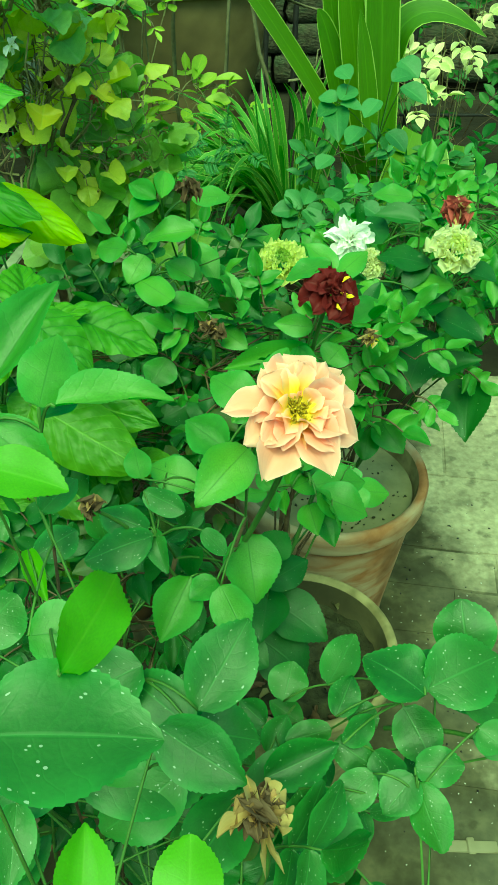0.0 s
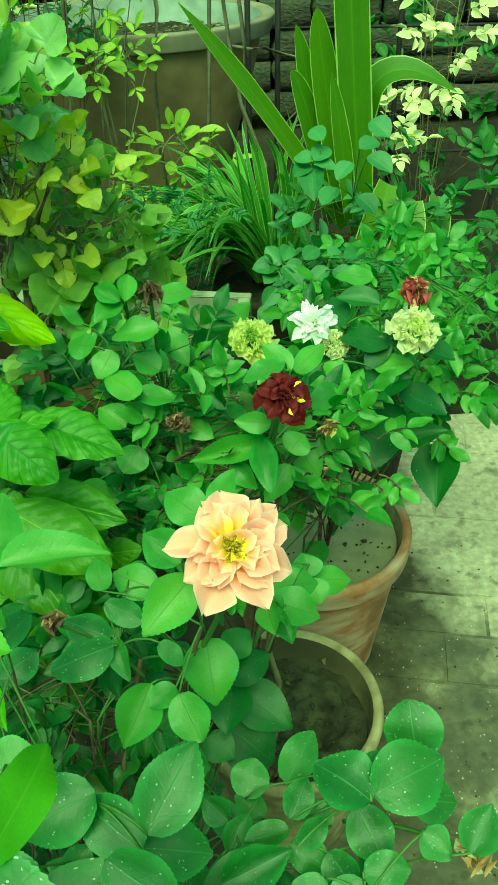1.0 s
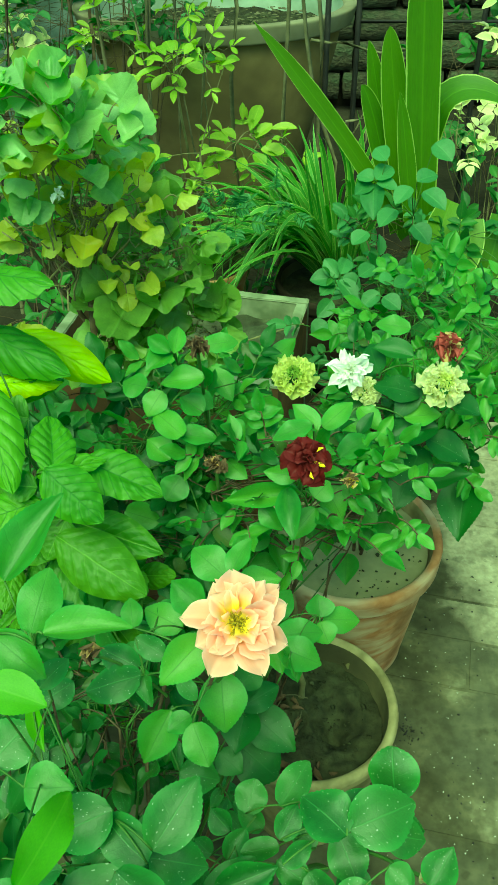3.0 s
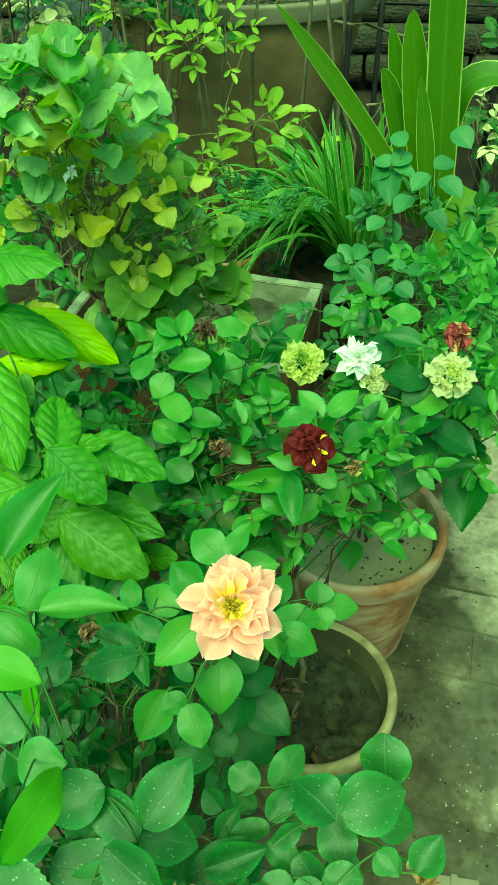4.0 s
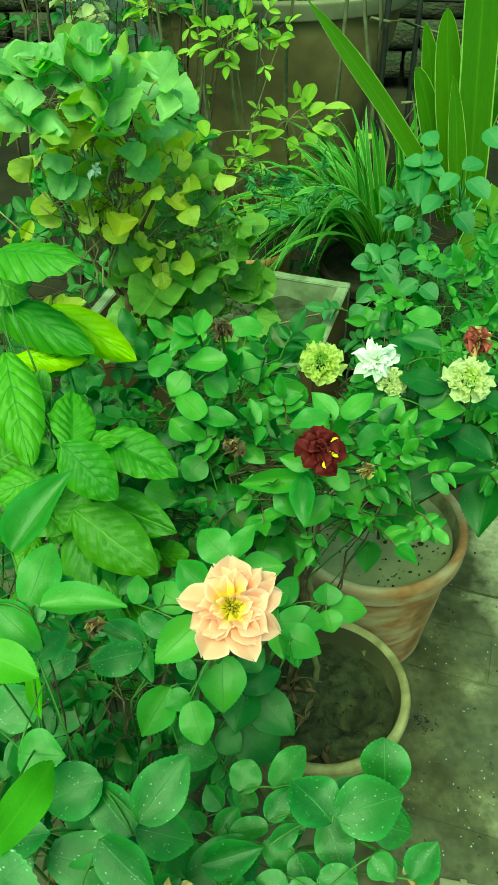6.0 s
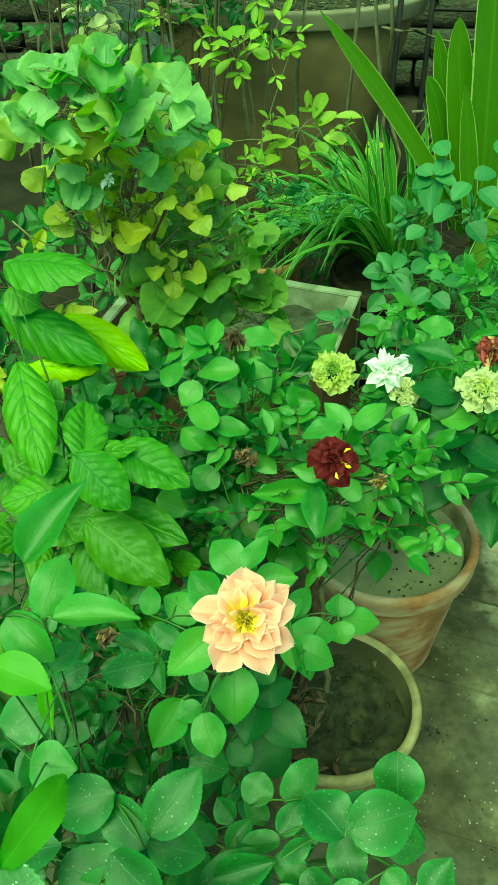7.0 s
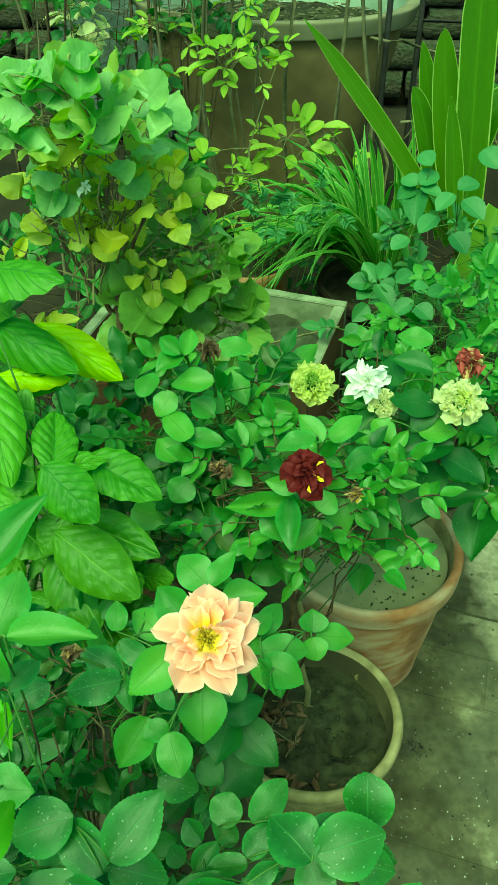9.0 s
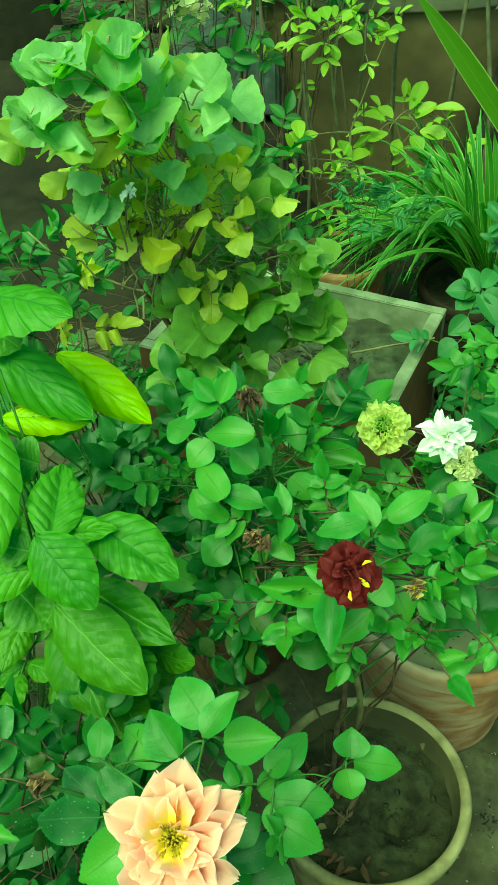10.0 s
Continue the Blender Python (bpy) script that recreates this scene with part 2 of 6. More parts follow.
def streaked_clay():
    """Thrown terracotta: orange clay with pale salty streaks drawn round the pot."""
    mat, nt, bsdf, out = nodes_of("streaked terracotta")
    tc = nt.nodes.new("ShaderNodeTexCoord")
    mp = nt.nodes.new("ShaderNodeMapping")
    mp.inputs["Scale"].default_value = (5, 5, 17)
    mp.inputs["Rotation"].default_value = (0.12, 0.2, 0)
    nt.links.new(tc.outputs["Object"], mp.inputs["Vector"])
    streak = nt.nodes.new("ShaderNodeTexNoise")
    streak.inputs["Scale"].default_value, streak.inputs["Detail"].default_value, streak.inputs["Distortion"].default_value = 2.0, 5.0, 0.8
    nt.links.new(mp.outputs[0], streak.inputs["Vector"])
    fine, blot = noise_tex(nt, 60, 4.0), noise_tex(nt, 9, 4.0)
    col = ramp(nt, fine.outputs["Fac"], (0.3, (0.25, 0.115, 0.050)), (0.7, (0.36, 0.18, 0.085)))
    pale = math_node(nt, "MULTIPLY", ramp(nt, streak.outputs["Fac"], (0.36, (0, 0, 0)), (0.58, (1, 1, 1))), ramp(nt, blot.outputs["Fac"], (0.28, (0, 0, 0)), (0.55, (1, 1, 1))))
    col = mix(nt, math_node(nt, "MULTIPLY", pale, 0.8), col, (0.48, 0.40, 0.27))
    dark = ramp(nt, blot.outputs["Fac"], (0.30, (1, 1, 1)), (0.42, (0, 0, 0)))
    col = mix(nt, math_node(nt, "MULTIPLY", dark, 0.5), col, (0.10, 0.06, 0.03))
    nt.links.new(col, bsdf.inputs["Base Color"])
    bsdf.inputs["Roughness"].default_value = 0.88
    bsdf.inputs["Specular IOR Level"].default_value = 0.2
    b = nt.nodes.new("ShaderNodeBump")
    b.inputs["Strength"].default_value, b.inputs["Distance"].default_value = 0.35, 0.002
    nt.links.new(streak.outputs["Fac"], b.inputs["Height"])
    nt.links.new(b.outputs[0], bsdf.inputs["Normal"])
    return mat


STREAKED = streaked_clay()
# darker clay for the inside walls of the pots
INNER_CLAY = rough_material("inner-wall clay", (0.065, 0.060, 0.028), (0.16, 0.145, 0.072), 20, rough=0.92, bump=0.4, stain=(0.04, 0.037, 0.02), stain_scale=10)
# near-black clay: the deep shade under the leaves is put into its colour
DARK_CLAY = rough_material("clay darkened for shade", (0.016, 0.013, 0.008), (0.040, 0.030, 0.018), 16, rough=0.9, bump=0.3)
# the trough's own brown; on the hidden pots it also stands for leaf shade
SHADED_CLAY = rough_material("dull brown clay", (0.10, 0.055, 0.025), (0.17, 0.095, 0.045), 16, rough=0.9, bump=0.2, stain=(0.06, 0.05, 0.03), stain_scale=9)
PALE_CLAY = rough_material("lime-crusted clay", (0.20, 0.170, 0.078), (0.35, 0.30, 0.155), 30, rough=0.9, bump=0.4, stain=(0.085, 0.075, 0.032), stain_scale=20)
GREY_CLAY = rough_material("mossy clay", (0.16, 0.185, 0.105), (0.31, 0.34, 0.21), 20, rough=0.9, bump=0.5, stain=(0.10, 0.125, 0.06), stain_scale=14)
SOIL = rough_material("potting soil", (0.013, 0.015, 0.007), (0.078, 0.082, 0.038), 42, rough=0.95, bump=0.8, stain=(0.016, 0.015, 0.008), stain_scale=9, relief=0.01)
GREY_SOIL = rough_material("caked soil", (0.175, 0.168, 0.085), (0.30, 0.280, 0.152), 22, rough=0.95, bump=0.5, stain=(0.19, 0.185, 0.095), stain_scale=14, relief=0.006)
TROUGH_SOIL = rough_material("damp silty soil", (0.020, 0.026, 0.012), (0.115, 0.135, 0.068), 34, rough=0.95, bump=0.8, stain=(0.03, 0.03, 0.016), stain_scale=12, relief=0.01)
# earth kept very dark: shade between the plants is put into its colour
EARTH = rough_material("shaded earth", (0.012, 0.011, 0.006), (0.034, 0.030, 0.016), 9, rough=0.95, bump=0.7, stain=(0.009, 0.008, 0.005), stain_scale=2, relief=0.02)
CEMENT = rough_material("stained cement", (0.165, 0.125, 0.055), (0.245, 0.185, 0.085), 12, rough=0.9, bump=0.3, stain=(0.08, 0.062, 0.03), stain_scale=4)
# pale mint: reflected light inside the planter is put into the colour
MINT = rough_material("mint cement", (0.22, 0.28, 0.21), (0.36, 0.42, 0.33), 16, rough=0.9, bump=0.3, stain=(0.14, 0.18, 0.12), stain_scale=6)
CEMENT_RIM = rough_material("pale cement", (0.17, 0.155, 0.09), (0.27, 0.25, 0.16), 14, rough=0.9, bump=0.3, stain=(0.22, 0.21, 0.15), stain_scale=6)
STONE = rough_material("mossy stone", (0.03, 0.03, 0.018), (0.085, 0.08, 0.05), 10, rough=0.95, bump=0.7, stain=(0.05, 0.07, 0.035), stain_scale=3, relief=0.02)
IRON = rough_material("dark iron", (0.012, 0.012, 0.012), (0.03, 0.028, 0.025), 40, rough=0.6, bump=0.2)
MOSSY = rough_material("mossy plaster", (0.045, 0.068, 0.058), (0.17, 0.215, 0.185), 16, rough=0.95, bump=0.5, stain=(0.04, 0.06, 0.04), stain_scale=5)
PLASTER = rough_material("pale plaster", (0.55, 0.55, 0.48), (0.72, 0.72, 0.64), 8, rough=0.9, bump=0.2, stain=(0.4, 0.4, 0.34), stain_scale=2)


def slab_material():
    """Cement paving: paler where sunlit patches are painted in, dark near the pots, with grit."""
    mat, nt, bsdf, out = nodes_of("cement paving")
    geo = nt.nodes.new("ShaderNodeNewGeometry")
    sep = nt.nodes.new("ShaderNodeSeparateXYZ")
    nt.links.new(geo.outputs["Position"], sep.inputs[0])

    def tex(scale, detail):
        n = nt.nodes.new("ShaderNodeTexNoise")
        n.inputs["Scale"].default_value, n.inputs["Detail"].default_value = scale, detail
        nt.links.new(geo.outputs["Position"], n.inputs["Vector"])
        return n.outputs["Fac"]
    fine, mid, big = tex(90, 4), tex(13, 8), tex(4, 2)
    # pale tone paints sunlit patches, the other tone the darker paving near pots
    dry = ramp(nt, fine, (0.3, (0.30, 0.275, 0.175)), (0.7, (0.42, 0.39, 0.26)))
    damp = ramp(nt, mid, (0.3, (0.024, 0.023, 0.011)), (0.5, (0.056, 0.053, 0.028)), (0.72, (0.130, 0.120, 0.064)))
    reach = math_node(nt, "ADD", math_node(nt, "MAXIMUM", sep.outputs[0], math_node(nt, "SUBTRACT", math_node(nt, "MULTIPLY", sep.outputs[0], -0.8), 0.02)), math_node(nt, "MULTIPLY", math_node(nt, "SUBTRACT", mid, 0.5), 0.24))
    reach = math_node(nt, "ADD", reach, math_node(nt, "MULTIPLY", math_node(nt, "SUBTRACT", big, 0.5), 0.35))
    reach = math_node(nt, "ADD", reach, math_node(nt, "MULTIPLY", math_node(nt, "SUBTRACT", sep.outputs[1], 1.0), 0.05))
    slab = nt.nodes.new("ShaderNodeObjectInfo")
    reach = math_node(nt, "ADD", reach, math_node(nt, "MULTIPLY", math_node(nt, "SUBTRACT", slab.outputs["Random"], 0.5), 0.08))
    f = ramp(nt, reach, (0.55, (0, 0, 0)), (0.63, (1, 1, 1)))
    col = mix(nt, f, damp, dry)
    col = mix(nt, math_node(nt, "MULTIPLY", ramp(nt, big, (0.4, (1, 1, 1)), (0.6, (0, 0, 0))), 0.35), col, (0.16, 0.16, 0.11))
    vor = nt.nodes.new("ShaderNodeTexVoronoi")
    vor.inputs["Scale"].default_value = 70
    nt.links.new(geo.outputs["Position"], vor.inputs["Vector"])
    fleck = math_node(nt, "LESS_THAN", math_node(nt, "ADD", vor.outputs["Distance"], math_node(nt, "MULTIPLY", mid, 0.5)), 0.28)
    col = mix(nt, math_node(nt, "MULTIPLY", fleck, 0.7), col, (0.34, 0.34, 0.26))
    patch = ramp(nt, tex(26, 6), (0.56, (0, 0, 0)), (0.66, (1, 1, 1)))
    col = mix(nt, math_node(nt, "MULTIPLY", patch, 0.5), col, (0.022, 0.023, 0.012))
    speck = ramp(nt, tex(55, 8), (0.38, (0.5, 0.5, 0.46)), (0.62, (1.2, 1.2, 1.15)))
    col = mix(nt, 0.38, col, speck, "MULTIPLY")
    nt.links.new(col, bsdf.inputs["Base Color"])
    bsdf.inputs["Roughness"].default_value = 0.9
    bsdf.inputs["Specular IOR Level"].default_value = 0.15
    b = nt.nodes.new("ShaderNodeBump")
    b.inputs["Strength"].default_value, b.inputs["Distance"].default_value = 0.35, 0.004
    nt.links.new(mid, b.inputs["Height"])
    nt.links.new(b.outputs[0], bsdf.inputs["Normal"])
    return mat


PAVING = slab_material()


def petal_material(name, tip, heart, streak=None, rough=0.55, through=0.35, reach=0.45, start=0.08, vary=0.25, rim=None):
    """Petal: one colour at the heart, another towards the tip, with fine streaks along it."""
    mat, nt, bsdf, out = nodes_of(name)
    tc = nt.nodes.new("ShaderNodeTexCoord")
    sep = nt.nodes.new("ShaderNodeSeparateXYZ")
    nt.links.new(tc.outputs["UV"], sep.inputs[0])
    info = nt.nodes.new("ShaderNodeObjectInfo")
    f = ramp(nt, sep.outputs[1], (start, (0, 0, 0)), (reach, (1, 1, 1)))
    col = mix(nt, f, heart, tip)
    st = nt.nodes.new("ShaderNodeTexNoise")
    mp = nt.nodes.new("ShaderNodeMapping")
    mp.inputs["Scale"].default_value = (24, 2.5, 1)
    nt.links.new(tc.outputs["UV"], mp.inputs["Vector"])
    nt.links.new(mp.outputs[0], st.inputs["Vector"])
    st.inputs["Scale"].default_value = 1.0
    col = mix(nt, math_node(nt, "MULTIPLY", st.outputs["Fac"], 0.35), col, streak or tuple(c * 0.7 for c in tip))
    col = mix(nt, math_node(nt, "MULTIPLY", info.outputs["Random"], vary), col, heart)
    if rim:
        side = math_node(nt, "MULTIPLY", math_node(nt, "ABSOLUTE", math_node(nt, "SUBTRACT", sep.outputs[0], 0.5)), 2.0)
        near = math_node(nt, "MULTIPLY", math_node(nt, "MAXIMUM", math_node(nt, "POWER", side, 5.0), math_node(nt, "POWER", sep.outputs[1], 7.0)), ramp(nt, sep.outputs[1], (0.3, (0, 0, 0)), (0.6, (1, 1, 1))))
        col = mix(nt, math_node(nt, "MULTIPLY", near, 0.8), col, rim)
    nt.links.new(col, bsdf.inputs["Base Color"])
    bsdf.inputs["Roughness"].default_value = rough
    bsdf.inputs["Specular IOR Level"].default_value = 0.2
    b = nt.nodes.new("ShaderNodeBump")
    b.inputs["Strength"].default_value, b.inputs["Distance"].default_value = 0.2, 0.002
    nt.links.new(st.outputs["Fac"], b.inputs["Height"])
    nt.links.new(b.outputs[0], bsdf.inputs["Normal"])
    trans = nt.nodes.new("ShaderNodeBsdfTranslucent")
    nt.links.new(col, trans.inputs["Color"])
    ms = nt.nodes.new("ShaderNodeMixShader")
    ms.inputs[0].default_value = through
    nt.links.new(bsdf.outputs[0], ms.inputs[1])
    nt.links.new(trans.outputs[0], ms.inputs[2])
    nt.links.new(ms.outputs[0], out.inputs["Surface"])
    return mat


PEACH_HEART = petal_material("yellow-hearted peach petal", (0.93, 0.44, 0.31), (0.92, 0.70, 0.03), (0.97, 0.55, 0.40), reach=0.74, start=0.32, vary=0.05, rim=(0.98, 0.72, 0.56))
PEACH = petal_material("peach petal", (0.90, 0.39, 0.29), (0.93, 0.66, 0.03), (0.95, 0.50, 0.40), reach=0.46, start=0.14, vary=0.05, rim=(0.98, 0.68, 0.56))
RED = petal_material("dark red petal", (0.100, 0.004, 0.006), (0.026, 0.002, 0.002), (0.17, 0.020, 0.022), rough=0.6, through=0.2)
YELLOW = petal_material("yellow petal", (0.85, 0.70, 0.06), (0.8, 0.6, 0.05), through=0.2)
CREAM = petal_material("cream petal", (0.76, 0.77, 0.48), (0.80, 0.82, 0.30), (0.9, 0.82, 0.5), through=0.45)
GREENISH = petal_material("green heart petal", (0.50, 0.66, 0.16), (0.14, 0.30, 0.05), (0.4, 0.5, 0.12), through=0.4)
LEMON = petal_material("lime petal", (0.80, 0.84, 0.33), (0.52, 0.68, 0.14), (0.85, 0.7, 0.35), through=0.45)
WHITE_PETAL = petal_material("white petal", (0.92, 0.92, 0.86), (0.82, 0.88, 0.66), (0.82, 0.84, 0.78))
DRY = petal_material("dry petal", (0.46, 0.30, 0.13), (0.16, 0.09, 0.035), (0.2, 0.1, 0.04), rough=0.8, through=0.15)
RAG = petal_material("tattered yellow petal", (0.66, 0.52, 0.22), (0.30, 0.16, 0.06), (0.34, 0.16, 0.08), rough=0.75, through=0.25)
DARK_DRY = petal_material("dark dry petal", (0.10, 0.06, 0.035), (0.04, 0.025, 0.015), (0.3, 0.22, 0.12), rough=0.8, through=0.1)
DRY_RED = petal_material("faded red petal", (0.30, 0.045, 0.045), (0.16, 0.02, 0.02), (0.42, 0.16, 0.12), rough=0.7, through=0.15)
STAMEN = rough_material("stamen", (0.10, 0.065, 0.012), (0.68, 0.48, 0.05), 700, rough=0.7, bump=0.2)

# ---------------------------------------------------------------- builders
UP = Vector((0, 0, 1))
dice = random.Random(7)


def finish(name, bm, material, smooth=True):
    me = bpy.data.meshes.new(name)
    bm.to_mesh(me)
    bm.free()
    if smooth:
        for p in me.polygons:
            p.use_smooth = True
    me.materials.append(material)
    return me


def part(name, bm, material, parent, label="", smooth=True):
    """One mesh under a thing; its geometry is in world coordinates."""
    ob = new(name, finish(name, bm, material, smooth))
    hang(ob, parent)
    return tagged(ob, label) if label else ob


def hang(ob, parent, world_matrix=None):
    """Parents ob and keeps it at its world pose."""
    m = world_matrix if world_matrix is not None else Matrix.Identity(4)
    top, chain = parent, Matrix.Identity(4)
    while top is not None:
        chain = top.matrix_basis @ chain
        top = top.parent
    ob.parent = parent
    ob.matrix_basis = chain.inverted() @ m


def thing(name, at, label, category, group="", kind=""):
    ob = new(name)
    ob.empty_display_size = 0.02
    ob.matrix_basis = Matrix.Translation(at)
    return tagged(ob, label, category, group, kind)


def tube(bm, points, r0, r1, sides=6):
    """A tapering stem through the points."""
    pts = [Vector(p) for p in points]
    n = len(pts)
    rings = []
    for i, p in enumerate(pts):
        d = (pts[min(i + 1, n - 1)] - pts[max(i - 1, 0)])
        if d.length < 1e-6:
            d = Vector((0, 0, 1))
        d.normalize()
        a = d.orthogonal().normalized()
        b = d.cross(a)
        r = r0 + (r1 - r0) * i / max(1, n - 1)
        rings.append([bm.verts.new(p + r * (math.cos(t) * a + math.sin(t) * b)) for t in (2 * math.pi * k / sides for k in range(sides))])
    for r_a, r_b in zip(rings, rings[1:]):
        best = min(range(sides), key=lambda s: (r_a[0].co - r_b[s].co).length)
        for k in range(sides):
            bm.faces.new((r_a[k], r_a[(k + 1) % sides], r_b[(k + 1 + best) % sides], r_b[(k + best) % sides]))
    bm.faces.new(rings[-1])


def bend(a, b, sag=0.0, n=7, wob=0.0):
    """Points from a to b, bowed by sag along z and a little uneven."""
    a, b = Vector(a), Vector(b)
    out = []
    for i in range(n + 1):
        t = i / n
        p = a.lerp(b, t) + UP * (sag * 4 * t * (1 - t))
        if wob and 0 < i < n:
            p += Vector((dice.gauss(0, wob), dice.gauss(0, wob), dice.gauss(0, wob)))
        out.append(p)
    return out


def blade_mesh(name, material, outline, rows=12, half=3, teeth=0, tooth=0.03, fold=0.10, droop=0.12, wave=0.0, waves=3, puff=0.0, twist=0.0, seed=0, lip=0.0, ragged=0.0):
    """A leaf or petal of length 1 along y and full width 1 across x, facing z. outline(v) gives the width at v."""
    rng = random.Random(seed)
    bm = bmesh.new()
    uv = bm.loops.layers.uv.new("UVMap")
    grid, coords = [], {}
    ph = rng.random() * 6.28
    for i in range(rows + 1):
        v = i / rows
        row = []
        w = max(outline(v), 0.004) * 0.5
        for j in range(-half, half + 1):
            s = j / half
            x = w * s * (1 + ragged * noise.noise((seed * 3.1 + (4 if s > 0 else 0), v * 7, 0.5)))
            y = v + ragged * 0.45 * v ** 6 * noise.noise((s * 3.0, seed * 5.3, 1.5))
            if abs(j) == half and teeth and 0 < i < rows:
                k = 1 if i % 2 else -1
                x += math.copysign(tooth * 0.5 * (k + 0.4), s) * min(1, outline(v) * 1.6)
                y += tooth * 0.5 * k
            z = fold * abs(s) * w * 2 - droop * v * v + droop * 0.25 * v
            z += wave * math.sin(waves * 6.28 * v + ph + (1.3 if s > 0 else 0)) * abs(s) ** 1.5
            if puff:
                z += puff * min(1.0, outline(v) * 1.3) ** 2 * (abs(math.sin(math.pi * (6.0 * (v - abs(s) * 0.283) - 0.25))) ** 0.6) * (1 - abs(s) ** 3) * min(1, abs(s) * 3)
            if lip:
                z -= lip * (max(0.0, v - 0.62) / 0.38) ** 2 + lip * 0.5 * max(0.0, abs(s) - 0.6) ** 1.5 * v
            x += twist * v * z
            vert = bm.verts.new((x, y, z))
            coords[vert] = (0.5 + 0.5 * s, v)
            row.append(vert)
        grid.append(row)
    for a, b in zip(grid, grid[1:]):
        for k in range(2 * half):
            f = bm.faces.new((a[k], a[k + 1], b[k + 1], b[k]))
            for lp in f.loops:
                lp[uv].uv = coords[lp.vert]
    return finish(name, bm, material)


def ovate(peak=0.42, sharp=1.0, base=0.10):
    def f(v):
        if v < peak:
            t = v / peak
            return base + (1 - base) * math.sin(t * math.pi / 2) ** 0.8
        t = (v - peak) / (1 - peak)
        return max(0.0, math.cos(t * math.pi / 2)) ** sharp
    return f


def slim(outline, k):
    return lambda v: k * outline(v)


def elliptic(skew, blunt):
    def f(v):
        w = max(0.0, math.sin(math.pi * max(0.0, min(1.0, 0.035 + 0.965 * v)) ** skew)) ** blunt
        return w if v < 0.9 else w * (1 - 0.35 * (v - 0.9) / 0.1)
    return f


def rounded(v):
    return max(0.02, (math.sin(math.pi * min(1, 0.04 + v * 0.96)) ** 0.5)) if v < 0.995 else 0.12


def rosy(peak, tail, full, point=1.95):
    """Width of a rose leaflet: rounded foot, broad middle, drawn-out point."""
    def f(v):
        if v < peak:
            return 0.06 + 0.94 * math.sin(v / peak * math.pi / 2) ** full
        t = (v - peak) / (1 - peak)
        return max(0.0, (1 - t ** point)) ** tail
    return f


def rose_set(material, point=1.95):
    return [blade_mesh("leaf", material, rosy(pk, ta, fu, point), rows=36, half=2, teeth=1, tooth=0.019, fold=fo, droop=dr, wave=wa, waves=1.6, seed=i)
            for i, (pk, ta, fu, fo, dr, wa) in enumerate(((0.46, 0.92, 0.52, 0.09, 0.14, 0.028), (0.50, 0.76, 0.48, 0.03, 0.22, 0.034), (0.44, 1.02, 0.54, 0.20, 0.10, 0.024), (0.52, 0.72, 0.46, -0.08, 0.12, 0.034), (0.47, 0.88, 0.52, 0.13, 0.28, 0.040)))]


ROSE_SET, CLEAN_SET, DARK_SET, YOUNG_SET = rose_set(ROSE, 1.85), rose_set(ROSE_CLEAN, 1.55), rose_set(ROSE_DARK, 1.65), rose_set(ROSE_YOUNG)


def quilted_blade(name, material, outline, droop, fold, puff, seed, rows=64, half=10):
    """A puckered leaf: swollen between sunken side veins that run at a slant to the rim, the rim rolled under."""
    bm = bmesh.new()
    uv = bm.loops.layers.uv.new("UVMap")
    grid, coords = [], {}
    for i in range(rows + 1):
        v = i / rows
        w = max(outline(v), 0.004)
        row = []
        for j in range(-half, half + 1):
            s = j / half
            a = abs(s)
            q = 7.0 * v - 1.8 * a - 0.25 + (0.35 if s > 0 else 0.0)
            swell = abs(math.sin(math.pi * q)) ** 0.38 * min(1.0, a * 3.2) * (1 - a ** 4) * min(1.0, w * 1.2)
            crumple = noise.noise((s * 5 + seed * 7, v * 9, seed)) * (1 - a ** 3)
            z = fold * a * w + puff * swell + 0.016 * crumple - droop * v ** 2.1 + droop * 0.2 * v
            z -= 0.16 * max(0.0, a - 0.72) ** 1.4 * w
            z += 0.018 * math.sin(5 * 6.283 * v + seed + (1.3 if s > 0 else 0)) * a ** 3
            notch = 0.012 * (1 if i % 2 else -1) if a == 1 and 0 < i < rows else 0.0
            vert = bm.verts.new((0.5 * w * s + math.copysign(notch * 0.5, s), v, z))
            coords[vert] = (0.5 + 0.5 * s, v)
            row.append(vert)
        grid.append(row)
    for a, b in zip(grid, grid[1:]):
        for k in range(2 * half):
            f = bm.faces.new((a[k], a[k + 1], b[k + 1], b[k]))
            for lp in f.loops:
                lp[uv].uv = coords[lp.vert]
    return finish(name, bm, material)


BASIL_SET, BASIL_LOW_SET, BASIL_PALE_SET = [[quilted_blade("leaf", green, rosy(0.44, 0.86, 0.55, 1.8), dr, fo, pu, 20 + i)
                                             for i, (dr, fo) in enumerate(((0.22, -0.06), (0.32, -0.12), (0.12, 0.06)))] for green, pu in ((BASIL, 0.042), (BASIL_LOW, 0.034), (BASIL_PALE, 0.040))]


def round_blade(name, material, cup, fold, wave, lobes, long=0.86, seed=0, rings=7, sides=72):
    """A round leaf with a finely scalloped rim; its stalk joins near the origin, length 1 along y, width 1 across x."""
    rng = random.Random(seed)
    bm = bmesh.new()
    uv = bm.loops.layers.uv.new("UVMap")
    ph, pj = rng.random() * 6.28, rng.random() * 6.28
    grid, coords = [], {}
    hub = bm.verts.new((0, 0.16, 0))
    coords[hub] = (0.5, 0.16)
    for i in range(1, rings + 1):
        r = i / rings
        ring = []
        for k in range(sides):
            a = 2 * math.pi * k / sides
            up = math.sin(a)
            rim = 1.0 + 0.05 * math.sin(2 * a + pj) * r
            rim += 0.045 * (abs(math.sin(lobes * a * 0.5 + ph)) - 0.5) * r ** 3
